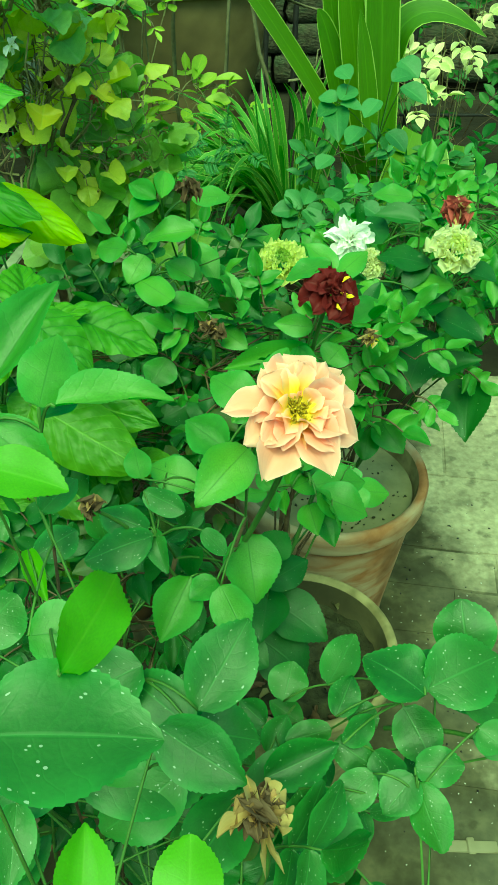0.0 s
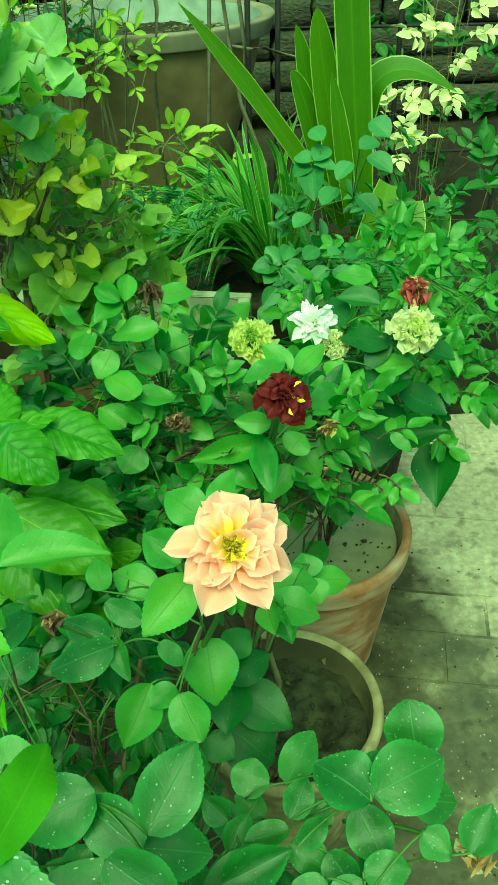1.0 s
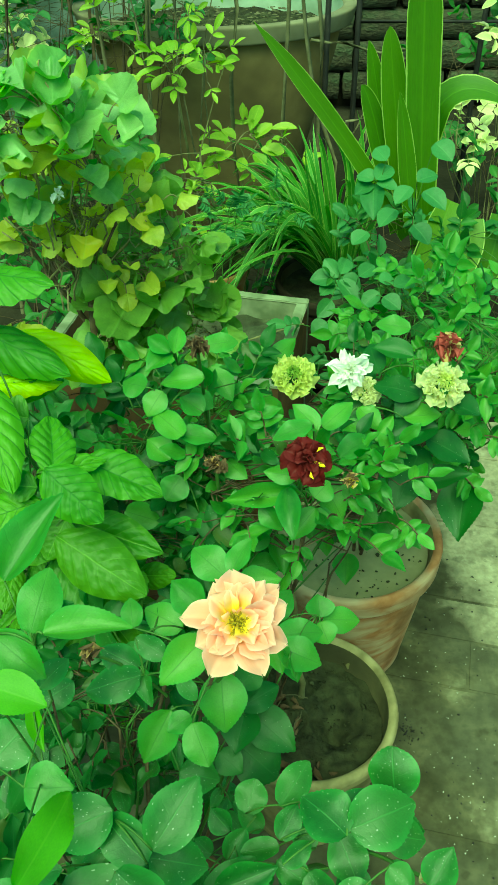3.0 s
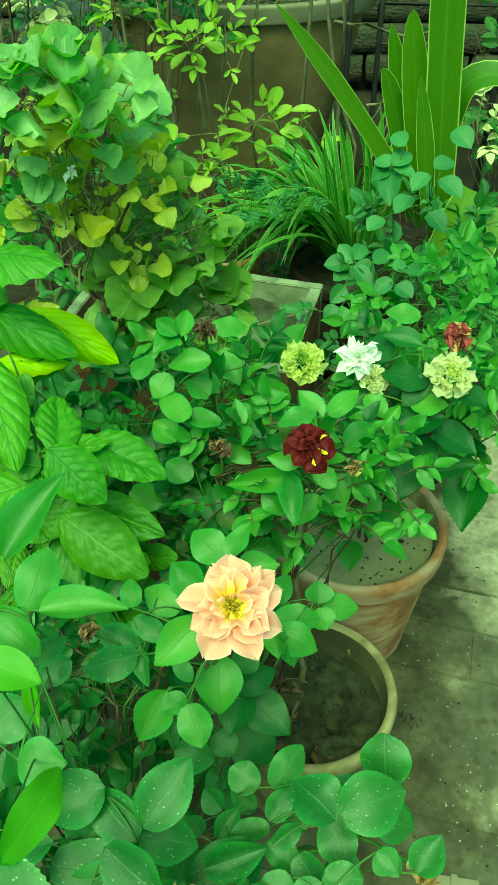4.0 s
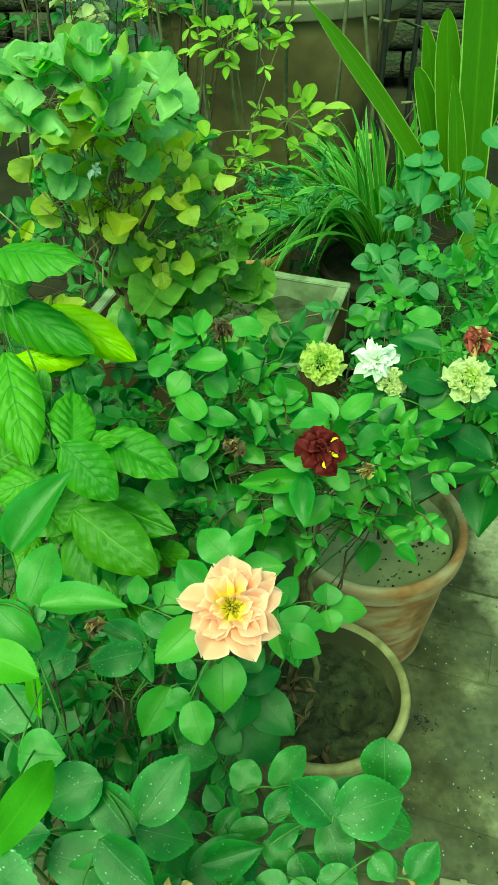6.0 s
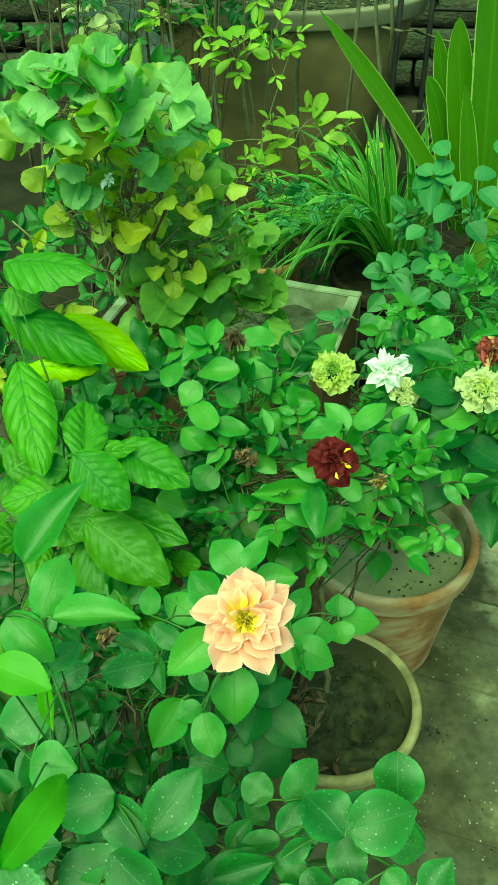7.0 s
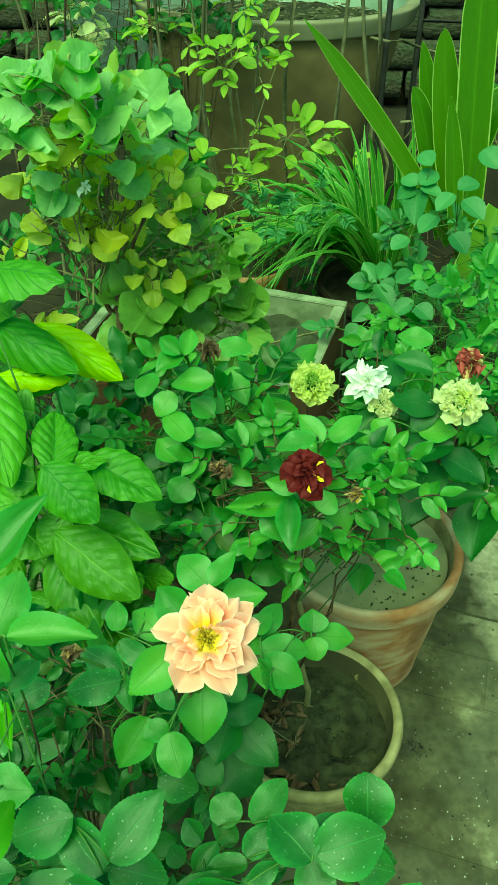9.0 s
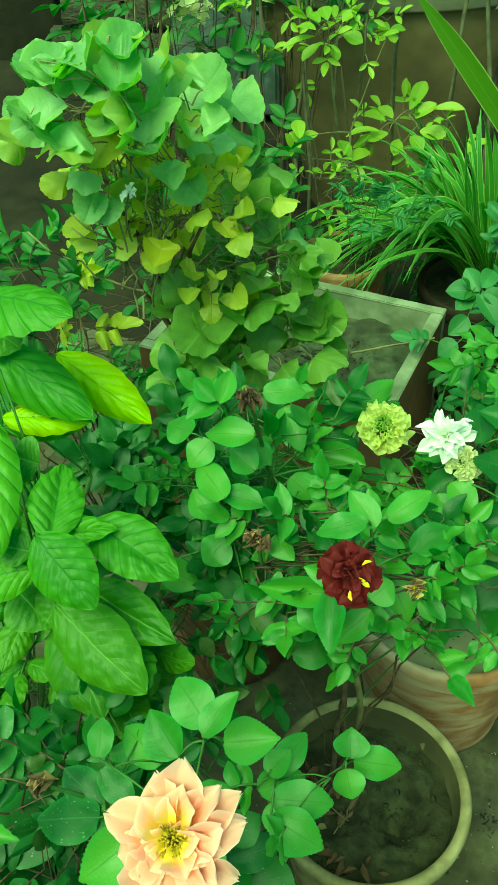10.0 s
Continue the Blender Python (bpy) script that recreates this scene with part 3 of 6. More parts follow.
            rim *= 1 - 0.20 * max(0.0, -up) ** 8
            x = 0.52 * rim * r * math.cos(a)
            y = 0.16 + (0.90 if up > 0 else 0.26) * up * rim * r * long
            z = cup * r ** 2.4 + fold * abs(x) + wave * r ** 2.6 * math.sin(3 * a + ph) + 0.45 * wave * r ** 3 * math.sin(7 * a + pj) - 0.20 * y * y
            vert = bm.verts.new((x, y, z))
            coords[vert] = (min(1, max(0, 0.5 + x * 0.96)), min(1, max(0, y)))
            ring.append(vert)
        grid.append(ring)
    for k in range(sides):
        f = bm.faces.new((hub, grid[0][k], grid[0][(k + 1) % sides]))
        for lp in f.loops:
            lp[uv].uv = coords[lp.vert]
    for g0, g1 in zip(grid, grid[1:]):
        for k in range(sides):
            f = bm.faces.new((g0[k], g1[k], g1[(k + 1) % sides], g0[(k + 1) % sides]))
            for lp in f.loops:
                lp[uv].uv = coords[lp.vert]
    return finish(name, bm, material)


SCALLOP_SET, OLD_SET, DEEP_SET = [[round_blade("leaf", green, cu, fo, wa, lo, seed=30 + i) for i, (cu, fo, wa, lo) in enumerate(
    ((0.14, 0.14, 0.080, 22), (-0.14, 0.05, 0.10, 20), (0.24, 0.28, 0.085, 24), (-0.18, -0.12, 0.11, 22), (0.08, 0.45, 0.07, 20), (0.30, 0.0, 0.11, 22)))] for green in (SCALLOP, SCALLOP_OLD, SCALLOP_DEEP)]
LIME_SET = [blade_mesh("leaf", LIME, slim(ovate(0.60, 0.80), 0.74), rows=10, half=2, fold=0.14, droop=dr, seed=40 + i) for i, dr in enumerate((0.2, 0.05, 0.3))]
BLUE_SET = [blade_mesh("leaf", BLUE, rosy(0.48, 0.85, 0.52), rows=10, half=2, fold=0.15, droop=dr, wave=0.015, seed=50 + i) for i, dr in enumerate((0.2, 0.08, 0.3))]
PALE_SET = [blade_mesh("leaf", PALE, ovate(0.45, 0.8), rows=8, half=2, fold=0.15, droop=0.2, wave=0.02, seed=60 + i) for i in range(2)]
SHADE_SET = [blade_mesh("leaf", SHADE, ovate(0.45, 0.8), rows=8, half=2, fold=0.15, droop=0.15, seed=66 + i) for i in range(2)]


def leaf_matrix(base, tip, width, facing=(0, -0.45, 0.9), roll=0.0):
    b, t = Vector(base), Vector(tip)
    axis = t - b
    length = axis.length
    y = axis / length
    z = Vector(facing)
    z = (z - y * z.dot(y))
    z = z.normalized() if z.length > 1e-4 else y.orthogonal().normalized()
    x = y.cross(z)
    m = Matrix((x * width, y * length, z * length)).transposed().to_4x4()
    return Matrix.Translation(b) @ m @ Matrix.Identity(4) if not roll else Matrix.Translation(b) @ (Matrix.Rotation(roll, 3, y) @ m.to_3x3()).to_4x4()


MOST = 260
tally, joined = {}, {}
# capsules kept free of fill leaves towards the camera, so the blooms and the soil of two pots stay in its view
SIGHT_GAPS = [(Vector(a), Vector(d), r) for a, d, r in (
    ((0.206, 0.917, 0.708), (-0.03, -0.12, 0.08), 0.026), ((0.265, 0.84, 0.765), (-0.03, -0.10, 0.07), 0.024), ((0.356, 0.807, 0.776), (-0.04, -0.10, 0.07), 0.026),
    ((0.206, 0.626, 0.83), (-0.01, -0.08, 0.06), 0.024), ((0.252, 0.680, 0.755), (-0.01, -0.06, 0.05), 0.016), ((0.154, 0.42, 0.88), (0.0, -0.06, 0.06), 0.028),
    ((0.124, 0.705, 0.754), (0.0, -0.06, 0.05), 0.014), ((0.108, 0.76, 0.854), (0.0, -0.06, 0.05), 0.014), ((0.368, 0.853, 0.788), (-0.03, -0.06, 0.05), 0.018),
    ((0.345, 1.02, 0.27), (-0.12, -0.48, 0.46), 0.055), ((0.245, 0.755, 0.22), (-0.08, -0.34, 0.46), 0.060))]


def in_sight_gap(q):
    for a, d, r in SIGHT_GAPS:
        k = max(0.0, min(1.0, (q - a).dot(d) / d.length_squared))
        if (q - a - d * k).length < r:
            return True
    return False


def put_leaf(plant, meshes, base, tip, width, facing=(0, -0.45, 0.9), roll=None, name="leaf"):
    """A leaf as a part of its plant; past the first few hundred it is kept for the joined rest."""
    mesh = dice.choice(meshes)
    m = leaf_matrix(base, tip, width, facing, dice.gauss(0, 0.26) if roll is None else roll)
    tally[plant.name] = tally.get(plant.name, 0) + 1
    if tally[plant.name] > MOST:
        joined.setdefault((plant.name, mesh.materials[0].name), []).append((mesh, m))
        return None
    ob = new(name, mesh)
    hang(ob, plant, m)
    return ob


def join_rest():
    """The leaves past the first few hundred of each plant, as one mesh of each kind."""
    for (owner, mat_name), items in joined.items():
        verts, faces, uvs = [], [], []
        for mesh, m in items:
            start = len(verts)
            verts += [tuple(m @ v.co) for v in mesh.vertices]
            layer = mesh.uv_layers[0].data
            for p in mesh.polygons:
                faces.append([start + k for k in p.vertices])
                uvs += [tuple(layer[k].uv) for k in p.loop_indices]
        me = bpy.data.meshes.new("foliage")
        me.from_pydata(verts, [], faces)
        lay = me.uv_layers.new(name="UVMap")
        lay.data.foreach_set("uv", [c for q in uvs for c in q])
        me.polygons.foreach_set("use_smooth", [True] * len(me.polygons))
        me.materials.append(bpy.data.materials[mat_name])
        ob = new("foliage", me)
        hang(ob, bpy.data.objects[owner])
        tagged(ob, "crowded smaller leaves of the plant", kind="stuff")


def sprays(plant, meshes, rows, start, hub=None, material=STEM, thick=0.0022, facing=(0, -0.45, 0.9), swap=None):
    """A cane from start to the hub with a stalk to each leaf; rows: foot and tip of the leaf, and its width."""
    feet = [Vector(r[:3]) for r in rows]
    mid = sum(feet, Vector()) / len(feet)
    hub = Vector(hub) if hub else mid + Vector((0.0, 0.01, -0.05))
    bm = bmesh.new()
    cane = bend(start, hub, 0.02, 8, 0.003)
    tube(bm, cane, thick, thick * 0.7, 7)
    for i, r in enumerate(rows):
        foot = feet[i]
        j = min(range(3, len(cane)), key=lambda k: (cane[k] - foot).length + (0.02 if k < 5 else 0))
        near = [f for f in feet[:i] if (f - foot).length < 0.05]
        src = cane[j]
        if near and (near[0] - foot).length < (src - foot).length:
            src = near[0].lerp(src, 0.15)
        if (src - foot).length > 0.002:
            bs = bmesh.new()
            tube(bs, bend(src, foot, 0.006, 5), max(0.0008, thick * 0.42), 0.0007, 5)
            part("leaf_stalk", bs, TWIG if material is TWIG else STEM, plant)
        use = meshes
        if swap and dice.random() < swap[0]:
            use = swap[1]
        put_leaf(plant, use, r[:3], r[3:6], r[6], Vector(facing) + Vector((dice.gauss(0, 0.14), dice.gauss(0, 0.12), 0)), dice.gauss(0, 0.14))
    woody = BARK if material is STEM and thick < 0.0015 else material
    part("cane", bm, woody, plant)


def compound(plant, meshes, bm, at, way, size, pairs=2, facing=None, broad=0.62):
    """A feathered leaf: a stalk with pairs of leaflets and one at the end."""
    at, way = Vector(at), Vector(way).normalized()
    face = Vector(facing) if facing else (UP * 0.9 + Vector((dice.gauss(0, 0.38), -0.35 + dice.gauss(0, 0.34), 0)))
    side = way.cross(face).normalized()
    length = size * (0.9 + 0.5 * pairs)
    end = at + way * length * 0.62 - UP * length * 0.06
    if in_sight_gap(end + way * size * 0.5) or in_sight_gap(end):
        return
    tube(bm, bend(at, end, 0.004, 4), 0.0011, 0.0007, 4)
    put_leaf(plant, meshes, end, end + way * size, size * broad, face)
    for k in range(pairs):
        foot = at.lerp(end, 0.45 + 0.5 * k / max(1, pairs - 0.5) if pairs > 1 else 0.7)
        for s in (-1, 1):
            d = (way * 0.45 + side * s).normalized()
            sz = size * dice.uniform(0.72, 0.92)
            if in_sight_gap(foot + d * sz * 0.6):
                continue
            put_leaf(plant, meshes, foot, foot + d * sz - UP * sz * dice.uniform(-0.1, 0.25), sz * (broad if pairs > 3 else 0.54), face)


def bushy(plant, meshes, centre, radii, count, size, root, pairs=2, bias=(0, -0.2, 0.35), material=STEM, mixed=None, canes=6, thick=0.0022, twig=0.0010, broad=0.54):
    """Feathered leaves through an egg-shaped space, on canes from the root."""
    c, rad = Vector(centre), Vector(radii)
    bm = bmesh.new()
    tops = []
    for k in range(canes):
        a = 2 * math.pi * k / canes + dice.random()
        top = c + Vector((rad.x * 0.72 * math.cos(a), rad.y * 0.72 * math.sin(a), rad.z * dice.uniform(-0.1, 0.6)))
        path = bend(root, top, 0.02, 8, 0.004)
        tube(bm, path, thick, thick * 0.5, 7)
        tops.append(path)
    for _ in range(count):
        while True:
            q = Vector((dice.uniform(-1, 1), dice.uniform(-1, 1), dice.uniform(-1, 1)))
            if q.length < 1:
                break
        at = c + Vector((q.x * rad.x, q.y * rad.y, q.z * rad.z))
        path = dice.choice(tops)
        src = min(path[2:], key=lambda p: (p - at).length)
        if in_sight_gap(at):
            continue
        if twig:
            tube(bm, bend(src, at, 0.01, 4), twig, twig * 0.6, 4)
        way = (q + Vector(bias) + Vector((dice.gauss(0, 0.3), dice.gauss(0, 0.3), dice.gauss(0, 0.15))))
        compound(plant, mixed[1] if mixed and dice.random() < mixed[0] else meshes, bm, at, way, size * dice.uniform(0.75, 1.2), pairs, None, broad)
    part("cane", bm, material, plant)


def lathe(bm, profile, centre, sides=64, wobble=0.0):
    """Turns (radius, height) pairs round the upright axis at centre."""
    cx, cy, cz = centre
    rings = []
    for r, h in profile:
        rings.append([bm.verts.new((cx + r * math.cos(a) * (1 + wobble * math.sin(2 * a + 1)), cy + r * math.sin(a) * (1 + wobble * math.cos(3 * a)), cz + h)) for a in (2 * math.pi * k / sides for k in range(sides))])
    for a, b in zip(rings, rings[1:]):
        for k in range(sides):
            bm.faces.new((a[k], a[(k + 1) % sides], b[(k + 1) % sides], b[k]))
    return rings


def soil_disc(bm, centre, radius, lump=0.004, rings=22, sides=72, dish=0.0, seed=3, pit=None):
    """A lumpy round of soil."""
    cx, cy, cz = centre
    mid = bm.verts.new((cx, cy, cz - dish))
    last = None
    for i in range(1, rings + 1):
        r = radius * i / rings
        ring = []
        for k in range(sides):
            a = 2 * math.pi * k / sides
            x, y = cx + r * math.cos(a), cy + r * math.sin(a)
            h = lump * (noise.noise((x * 25, y * 25, seed)) + 0.6 * noise.noise((x * 70, y * 70, seed)) + 0.35 * noise.noise((x * 160, y * 160, seed)))
            if pit:
                h -= pit[3] * math.exp(-((x - pit[0]) ** 2 + (y - pit[1]) ** 2) / pit[2] ** 2)
            ring.append(bm.verts.new((x, y, cz + h - dish * (1 - (i / rings) ** 2))))
        for k in range(sides):
            if last is None:
                bm.faces.new((mid, ring[k], ring[(k + 1) % sides]))
            else:
                bm.faces.new((last[k], ring[k], ring[(k + 1) % sides], last[(k + 1) % sides]))
        last = ring


def crumbs(bm, centre, radius, count, low, high, seed, flat=0.6):
    """Loose clods and chips lying on a level."""
    rng = random.Random(seed)
    for _ in range(count):
        a, r = rng.random() * 6.283, radius * math.sqrt(rng.random())
        s = rng.uniform(low, high)
        m = Matrix.Translation((centre[0] + r * math.cos(a), centre[1] + r * math.sin(a), centre[2] + s * 0.25)) @ Matrix.Rotation(rng.random() * 6.28, 4, "Z") @ Matrix.Diagonal((s, s * rng.uniform(0.3, 0.9), s * flat, 1))
        made = bmesh.ops.create_icosphere(bm, subdivisions=1, radius=0.5, matrix=m)
        for v in made["verts"]:
            v.co += Vector((rng.uniform(-1, 1), rng.uniform(-1, 1), rng.uniform(-0.5, 0.3))) * s * 0.16


def flower_pot(name, x, y, radius, height, foot, wall, lip, soil_depth, label, clay, soil, lump, chips, pit=None, lining=None):
    """A turned clay pot with a banded lip, filled with soil."""
    pot = thing(name, (x, y, 0), label, "flower pot", "flower pots")
    bm = bmesh.new()
    inner = radius - wall
    prof = [(0.0, 0.004), (foot, 0.0), (foot + 0.004, 0.012), (foot * 1.01 + 0.003, 0.02),
            (radius * 0.90, height - lip - 0.012), (radius * 0.91, height - lip - 0.006), (radius * 0.965, height - lip), (radius * 0.99, height - lip + 0.006),
            (radius * 0.985, height - lip * 0.55), (radius * 0.995, height - lip * 0.45), (radius, height - 0.010), (radius - 0.002, height - 0.003), (radius - wall * 0.35, height),
            (inner + wall * 0.25, height - 0.001), (inner, height - 0.006)]
    lathe(bm, prof, (x, y, 0), 72, 0.004)
    bmesh.ops.recalc_face_normals(bm, faces=bm.faces)
    part("pot_wall", bm, clay, pot)
    bm = bmesh.new()
    lathe(bm, [(inner, height - 0.006), (inner * 0.975, height - lip * 0.7), (inner * 0.93, height - soil_depth - 0.07), (0.0, height - soil_depth - 0.07)], (x, y, 0), 72, 0.004)
    part("inner_wall", bm, lining or INNER_CLAY, pot, "inside of the pot in its own clay tone")
    bm = bmesh.new()
    soil_disc(bm, (x, y, height - soil_depth), inner * 0.955, lump, seed=int(x * 100), pit=pit)
    part("soil", bm, soil, pot, "caked dry garden soil")
    if chips:
        bm = bmesh.new()
        crumbs(bm, (x, y, height - soil_depth + 0.001), inner * 0.88, chips, 0.0012, 0.0065, int(x * 1000), 0.35)
        crumbs(bm, (x + 0.02, y + 0.03, height - soil_depth + 0.001), inner * 0.6, chips // 12, 0.007, 0.013, int(x * 1000) + 1, 0.3)
        tagged(part("crumble", bm, SOIL, pot, "dark crumbs of soil and leaf litter"), kind="stuff")
    return pot


def box(bm, x0, y0, z0, x1, y1, z1, bevel=0.0, turn=None):
    m = Matrix.Translation(((x0 + x1) / 2, (y0 + y1) / 2, (z0 + z1) / 2)) @ Matrix.Diagonal((x1 - x0, y1 - y0, z1 - z0, 1))
    r = bmesh.ops.create_cube(bm, size=1.0, matrix=(turn @ m) if turn else m)
    if bevel:
        edges = list({e for v in r["verts"] for e in v.link_edges})
        bmesh.ops.bevel(bm, geom=edges, offset=bevel, segments=2, affect="EDGES")


def strap(bm_uv, points, width, facing, taper=0.6, thick=0.0, channel=0.15):
    """A long ribbon leaf through the points: broad low down and pointed at the end."""
    bm, uv = bm_uv
    n = len(points)
    rows = []
    for i, p in enumerate(points):
        t = i / (n - 1)
        d = (points[min(n - 1, i + 1)] - points[max(0, i - 1)]).normalized()
        s = d.cross(Vector(facing))
        s = s.normalized() if s.length > 1e-4 else d.orthogonal()
        nrm = s.cross(d)
        w = width * 0.5 * (0.7 + 0.3 * min(1, t * 3)) * (1 if t < taper else max(0.03, math.cos((t - taper) / (1 - taper) * math.pi / 2) ** 0.8))
        rows.append([(bm.verts.new(p + s * w * k + nrm * (channel * w * (abs(k) ** 1.5))), (0.5 + 0.5 * k, t)) for k in (-1, -0.5, 0, 0.5, 1)])
    for a, b in zip(rows, rows[1:]):
        for k in range(4):
            f = bm.faces.new((a[k][0], a[k + 1][0], b[k + 1][0], b[k][0]))
            for lp, c in zip(f.loops, (a[k][1], a[k + 1][1], b[k + 1][1], b[k][1])):
                lp[uv].uv = c


def strap_part(plant, name, points, width, facing, material, taper=0.6, channel=0.15):
    bm = bmesh.new()
    strap((bm, bm.loops.layers.uv.new("UVMap")), [Vector(p) for p in points], width, facing, taper, channel=channel)
    return part(name, bm, material, plant)


def curve3(a, b, c, n=14):
    """Points on a smooth bow from a by way of b to c."""
    a, b, c = Vector(a), Vector(b), Vector(c)
    k = b * 2 - (a + c) * 0.5
    return [a * (1 - t) ** 2 + k * (2 * t * (1 - t)) + c * t * t for t in (i / n for i in range(n + 1))]


# ---------------------------------------------------------------- ground and walls
bm = bmesh.new()
bmesh.ops.create_grid(bm, x_segments=60, y_segments=60, size=1.0, matrix=Matrix.Translation((0, 0, -0.03)) @ Matrix.Diagonal((60, 60, 1, 1)))
ground = tagged(new("ground", finish("ground", bm, EARTH)), "bare earth under the pots, coloured dark for the shade there", "ground", kind="structure")

# paving: slabs butted with dirty joints
pavement = tagged(new("pavement"), "worn cement slab path, paler in painted sunlit patches, dark beside the pots", "pavement", kind="structure")
bm = bmesh.new()
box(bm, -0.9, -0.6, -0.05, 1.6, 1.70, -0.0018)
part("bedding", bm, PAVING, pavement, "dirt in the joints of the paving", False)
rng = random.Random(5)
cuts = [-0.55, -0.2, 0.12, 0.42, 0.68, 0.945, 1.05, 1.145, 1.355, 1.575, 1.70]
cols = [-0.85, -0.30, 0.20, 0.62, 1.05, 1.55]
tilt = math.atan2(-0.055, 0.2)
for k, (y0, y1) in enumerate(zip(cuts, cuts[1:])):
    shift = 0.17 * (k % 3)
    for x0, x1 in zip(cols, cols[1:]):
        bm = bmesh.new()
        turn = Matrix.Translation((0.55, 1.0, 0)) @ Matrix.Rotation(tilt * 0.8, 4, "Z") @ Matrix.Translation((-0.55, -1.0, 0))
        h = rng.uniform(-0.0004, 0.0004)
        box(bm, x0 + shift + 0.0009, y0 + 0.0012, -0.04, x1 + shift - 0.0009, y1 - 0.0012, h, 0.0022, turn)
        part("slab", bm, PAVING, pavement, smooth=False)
bm = bmesh.new()
crumbs(bm, (0.58, 0.85, 0.001), 0.36, 360, 0.0008, 0.0028, 9, 0.4)
crumbs(bm, (0.50, 0.72, 0.001), 0.06, 26, 0.001, 0.0032, 19, 0.4)
grit = tagged(new("grit", finish("grit", bm, PLASTER)), "pale grit and flecks scattered on the paving", "grit", kind="stuff")
bm = bmesh.new()
crumbs(bm, (0.412, 0.872, 0.001), 0.013, 40, 0.001, 0.005, 11, 0.35)
crumbs(bm, (0.415, 0.868, 0.001), 0.026, 36, 0.001, 0.004, 13, 0.35)
crumbs(bm, (0.52, 0.95, 0.001), 0.35, 260, 0.001, 0.005, 12, 0.4)
tagged(new("litter", finish("litter", bm, IRON)), "dark crumbs of earth and leaf litter on the paving", "litter", kind="stuff")

# garden wall of rough stones
wall = tagged(new("wall_north"), "dark mossy rubble stone garden wall", "wall", kind="structure")
bm = bmesh.new()
box(bm, -4.0, 4.06, -0.05, 4.0, 4.3, 2.4)
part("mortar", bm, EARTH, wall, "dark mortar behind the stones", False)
stones = []
for s in range(6):
    bm = bmesh.new()
    box(bm, -0.5, -0.5, -0.5, 0.5, 0.5, 0.5)
    bmesh.ops.subdivide_edges(bm, edges=bm.edges[:], cuts=2, use_grid_fill=True)
    for v in bm.verts:
        v.co *= 1 - 0.16 * (v.co.length - 0.5)
        v.co += Vector((noise.noise(v.co * 2 + Vector((s * 9, 0, 0))), noise.noise(v.co * 2 + Vector((0, s * 9, 0))), noise.noise(v.co * 2 + Vector((0, 0, s * 9))))) * 0.10
    stones.append(finish("stone", bm, STONE))
for r in range(9):
    x = -1.6 + 0.07 * (r % 2)
    z = 0.02 + r * 0.125
    while x < 2.2:
        w = rng.uniform(0.16, 0.34)
        ob = new("stone", rng.choice(stones))
        hang(ob, wall, Matrix.Translation((x + w / 2, 4.05 + rng.uniform(-0.015, 0.015), z + 0.06)) @ Matrix.Diagonal((w - 0.012, 0.12, 0.118, 1)))
        x += w
for name, b in (("wall_east", (4.0, -4, 0, 4.2, 4.3, 2.4)), ("wall_west", (-4.2, -4, 0, -4.0, 4.3, 2.4)), ("wall_south", (-4.2, -4.2, 0, 4.2, -4.0, 2.4))):
    bm = bmesh.new()
    box(bm, *b)
    tagged(new(name, finish(name, bm, PLASTER, False)), "plain weathered plaster garden wall", "wall", kind="structure")

# pale low wall behind the shrubs
bm = bmesh.new()
box(bm, -0.84, 3.46, 0, -0.43, 3.62, 1.3, 0.012)
tagged(new("wall_1", finish("wall_1", bm, MOSSY, False)), "mossy blue-green plastered pier behind the shrubs", "wall", kind="structure")

# iron fence
fence = thing("fence", (0.44, 2.67, -0.03), "thin dark iron rod fence beside the planter", "fence")
for x, y in ((0.347, 2.575), (0.44, 2.67), (0.80, 2.70), (1.16, 2.72)):
    bm = bmesh.new()
    tube(bm, [(x, y, -0.03), (x, y, 0.5), (x, y, 1.25)], 0.008, 0.008, 8)
    part("post", bm, IRON, fence)
for z in (0.665, 0.30):
    bm = bmesh.new()
    tube(bm, [(0.44, 2.67, z), (0.80, 2.70, z - 0.01), (1.16, 2.72, z - 0.02), (1.5, 2.74, z - 0.03)], 0.005, 0.005, 6)
    part("rail", bm, IRON, fence)

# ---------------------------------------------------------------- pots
# this pot's pale lining stands for light falling on its inside wall
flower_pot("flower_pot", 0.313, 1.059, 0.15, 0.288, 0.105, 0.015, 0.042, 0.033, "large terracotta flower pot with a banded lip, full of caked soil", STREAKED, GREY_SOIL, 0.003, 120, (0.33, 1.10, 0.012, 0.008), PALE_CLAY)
flower_pot("flower_pot", 0.234, 0.766, 0.125, 0.249, 0.09, 0.014, 0.030, 0.046, "clay pot with a pale crusted rim, part full of dark soil", PALE_CLAY, SOIL, 0.013, 200, (0.272, 0.752, 0.024, 0.040))
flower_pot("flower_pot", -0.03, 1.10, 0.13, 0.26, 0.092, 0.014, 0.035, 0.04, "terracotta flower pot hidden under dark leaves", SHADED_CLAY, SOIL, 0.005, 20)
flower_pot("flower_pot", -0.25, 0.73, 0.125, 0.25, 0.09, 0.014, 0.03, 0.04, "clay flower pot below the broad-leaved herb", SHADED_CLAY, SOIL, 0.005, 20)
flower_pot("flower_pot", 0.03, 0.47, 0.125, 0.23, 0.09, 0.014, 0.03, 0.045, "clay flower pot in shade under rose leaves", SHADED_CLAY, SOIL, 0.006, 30)
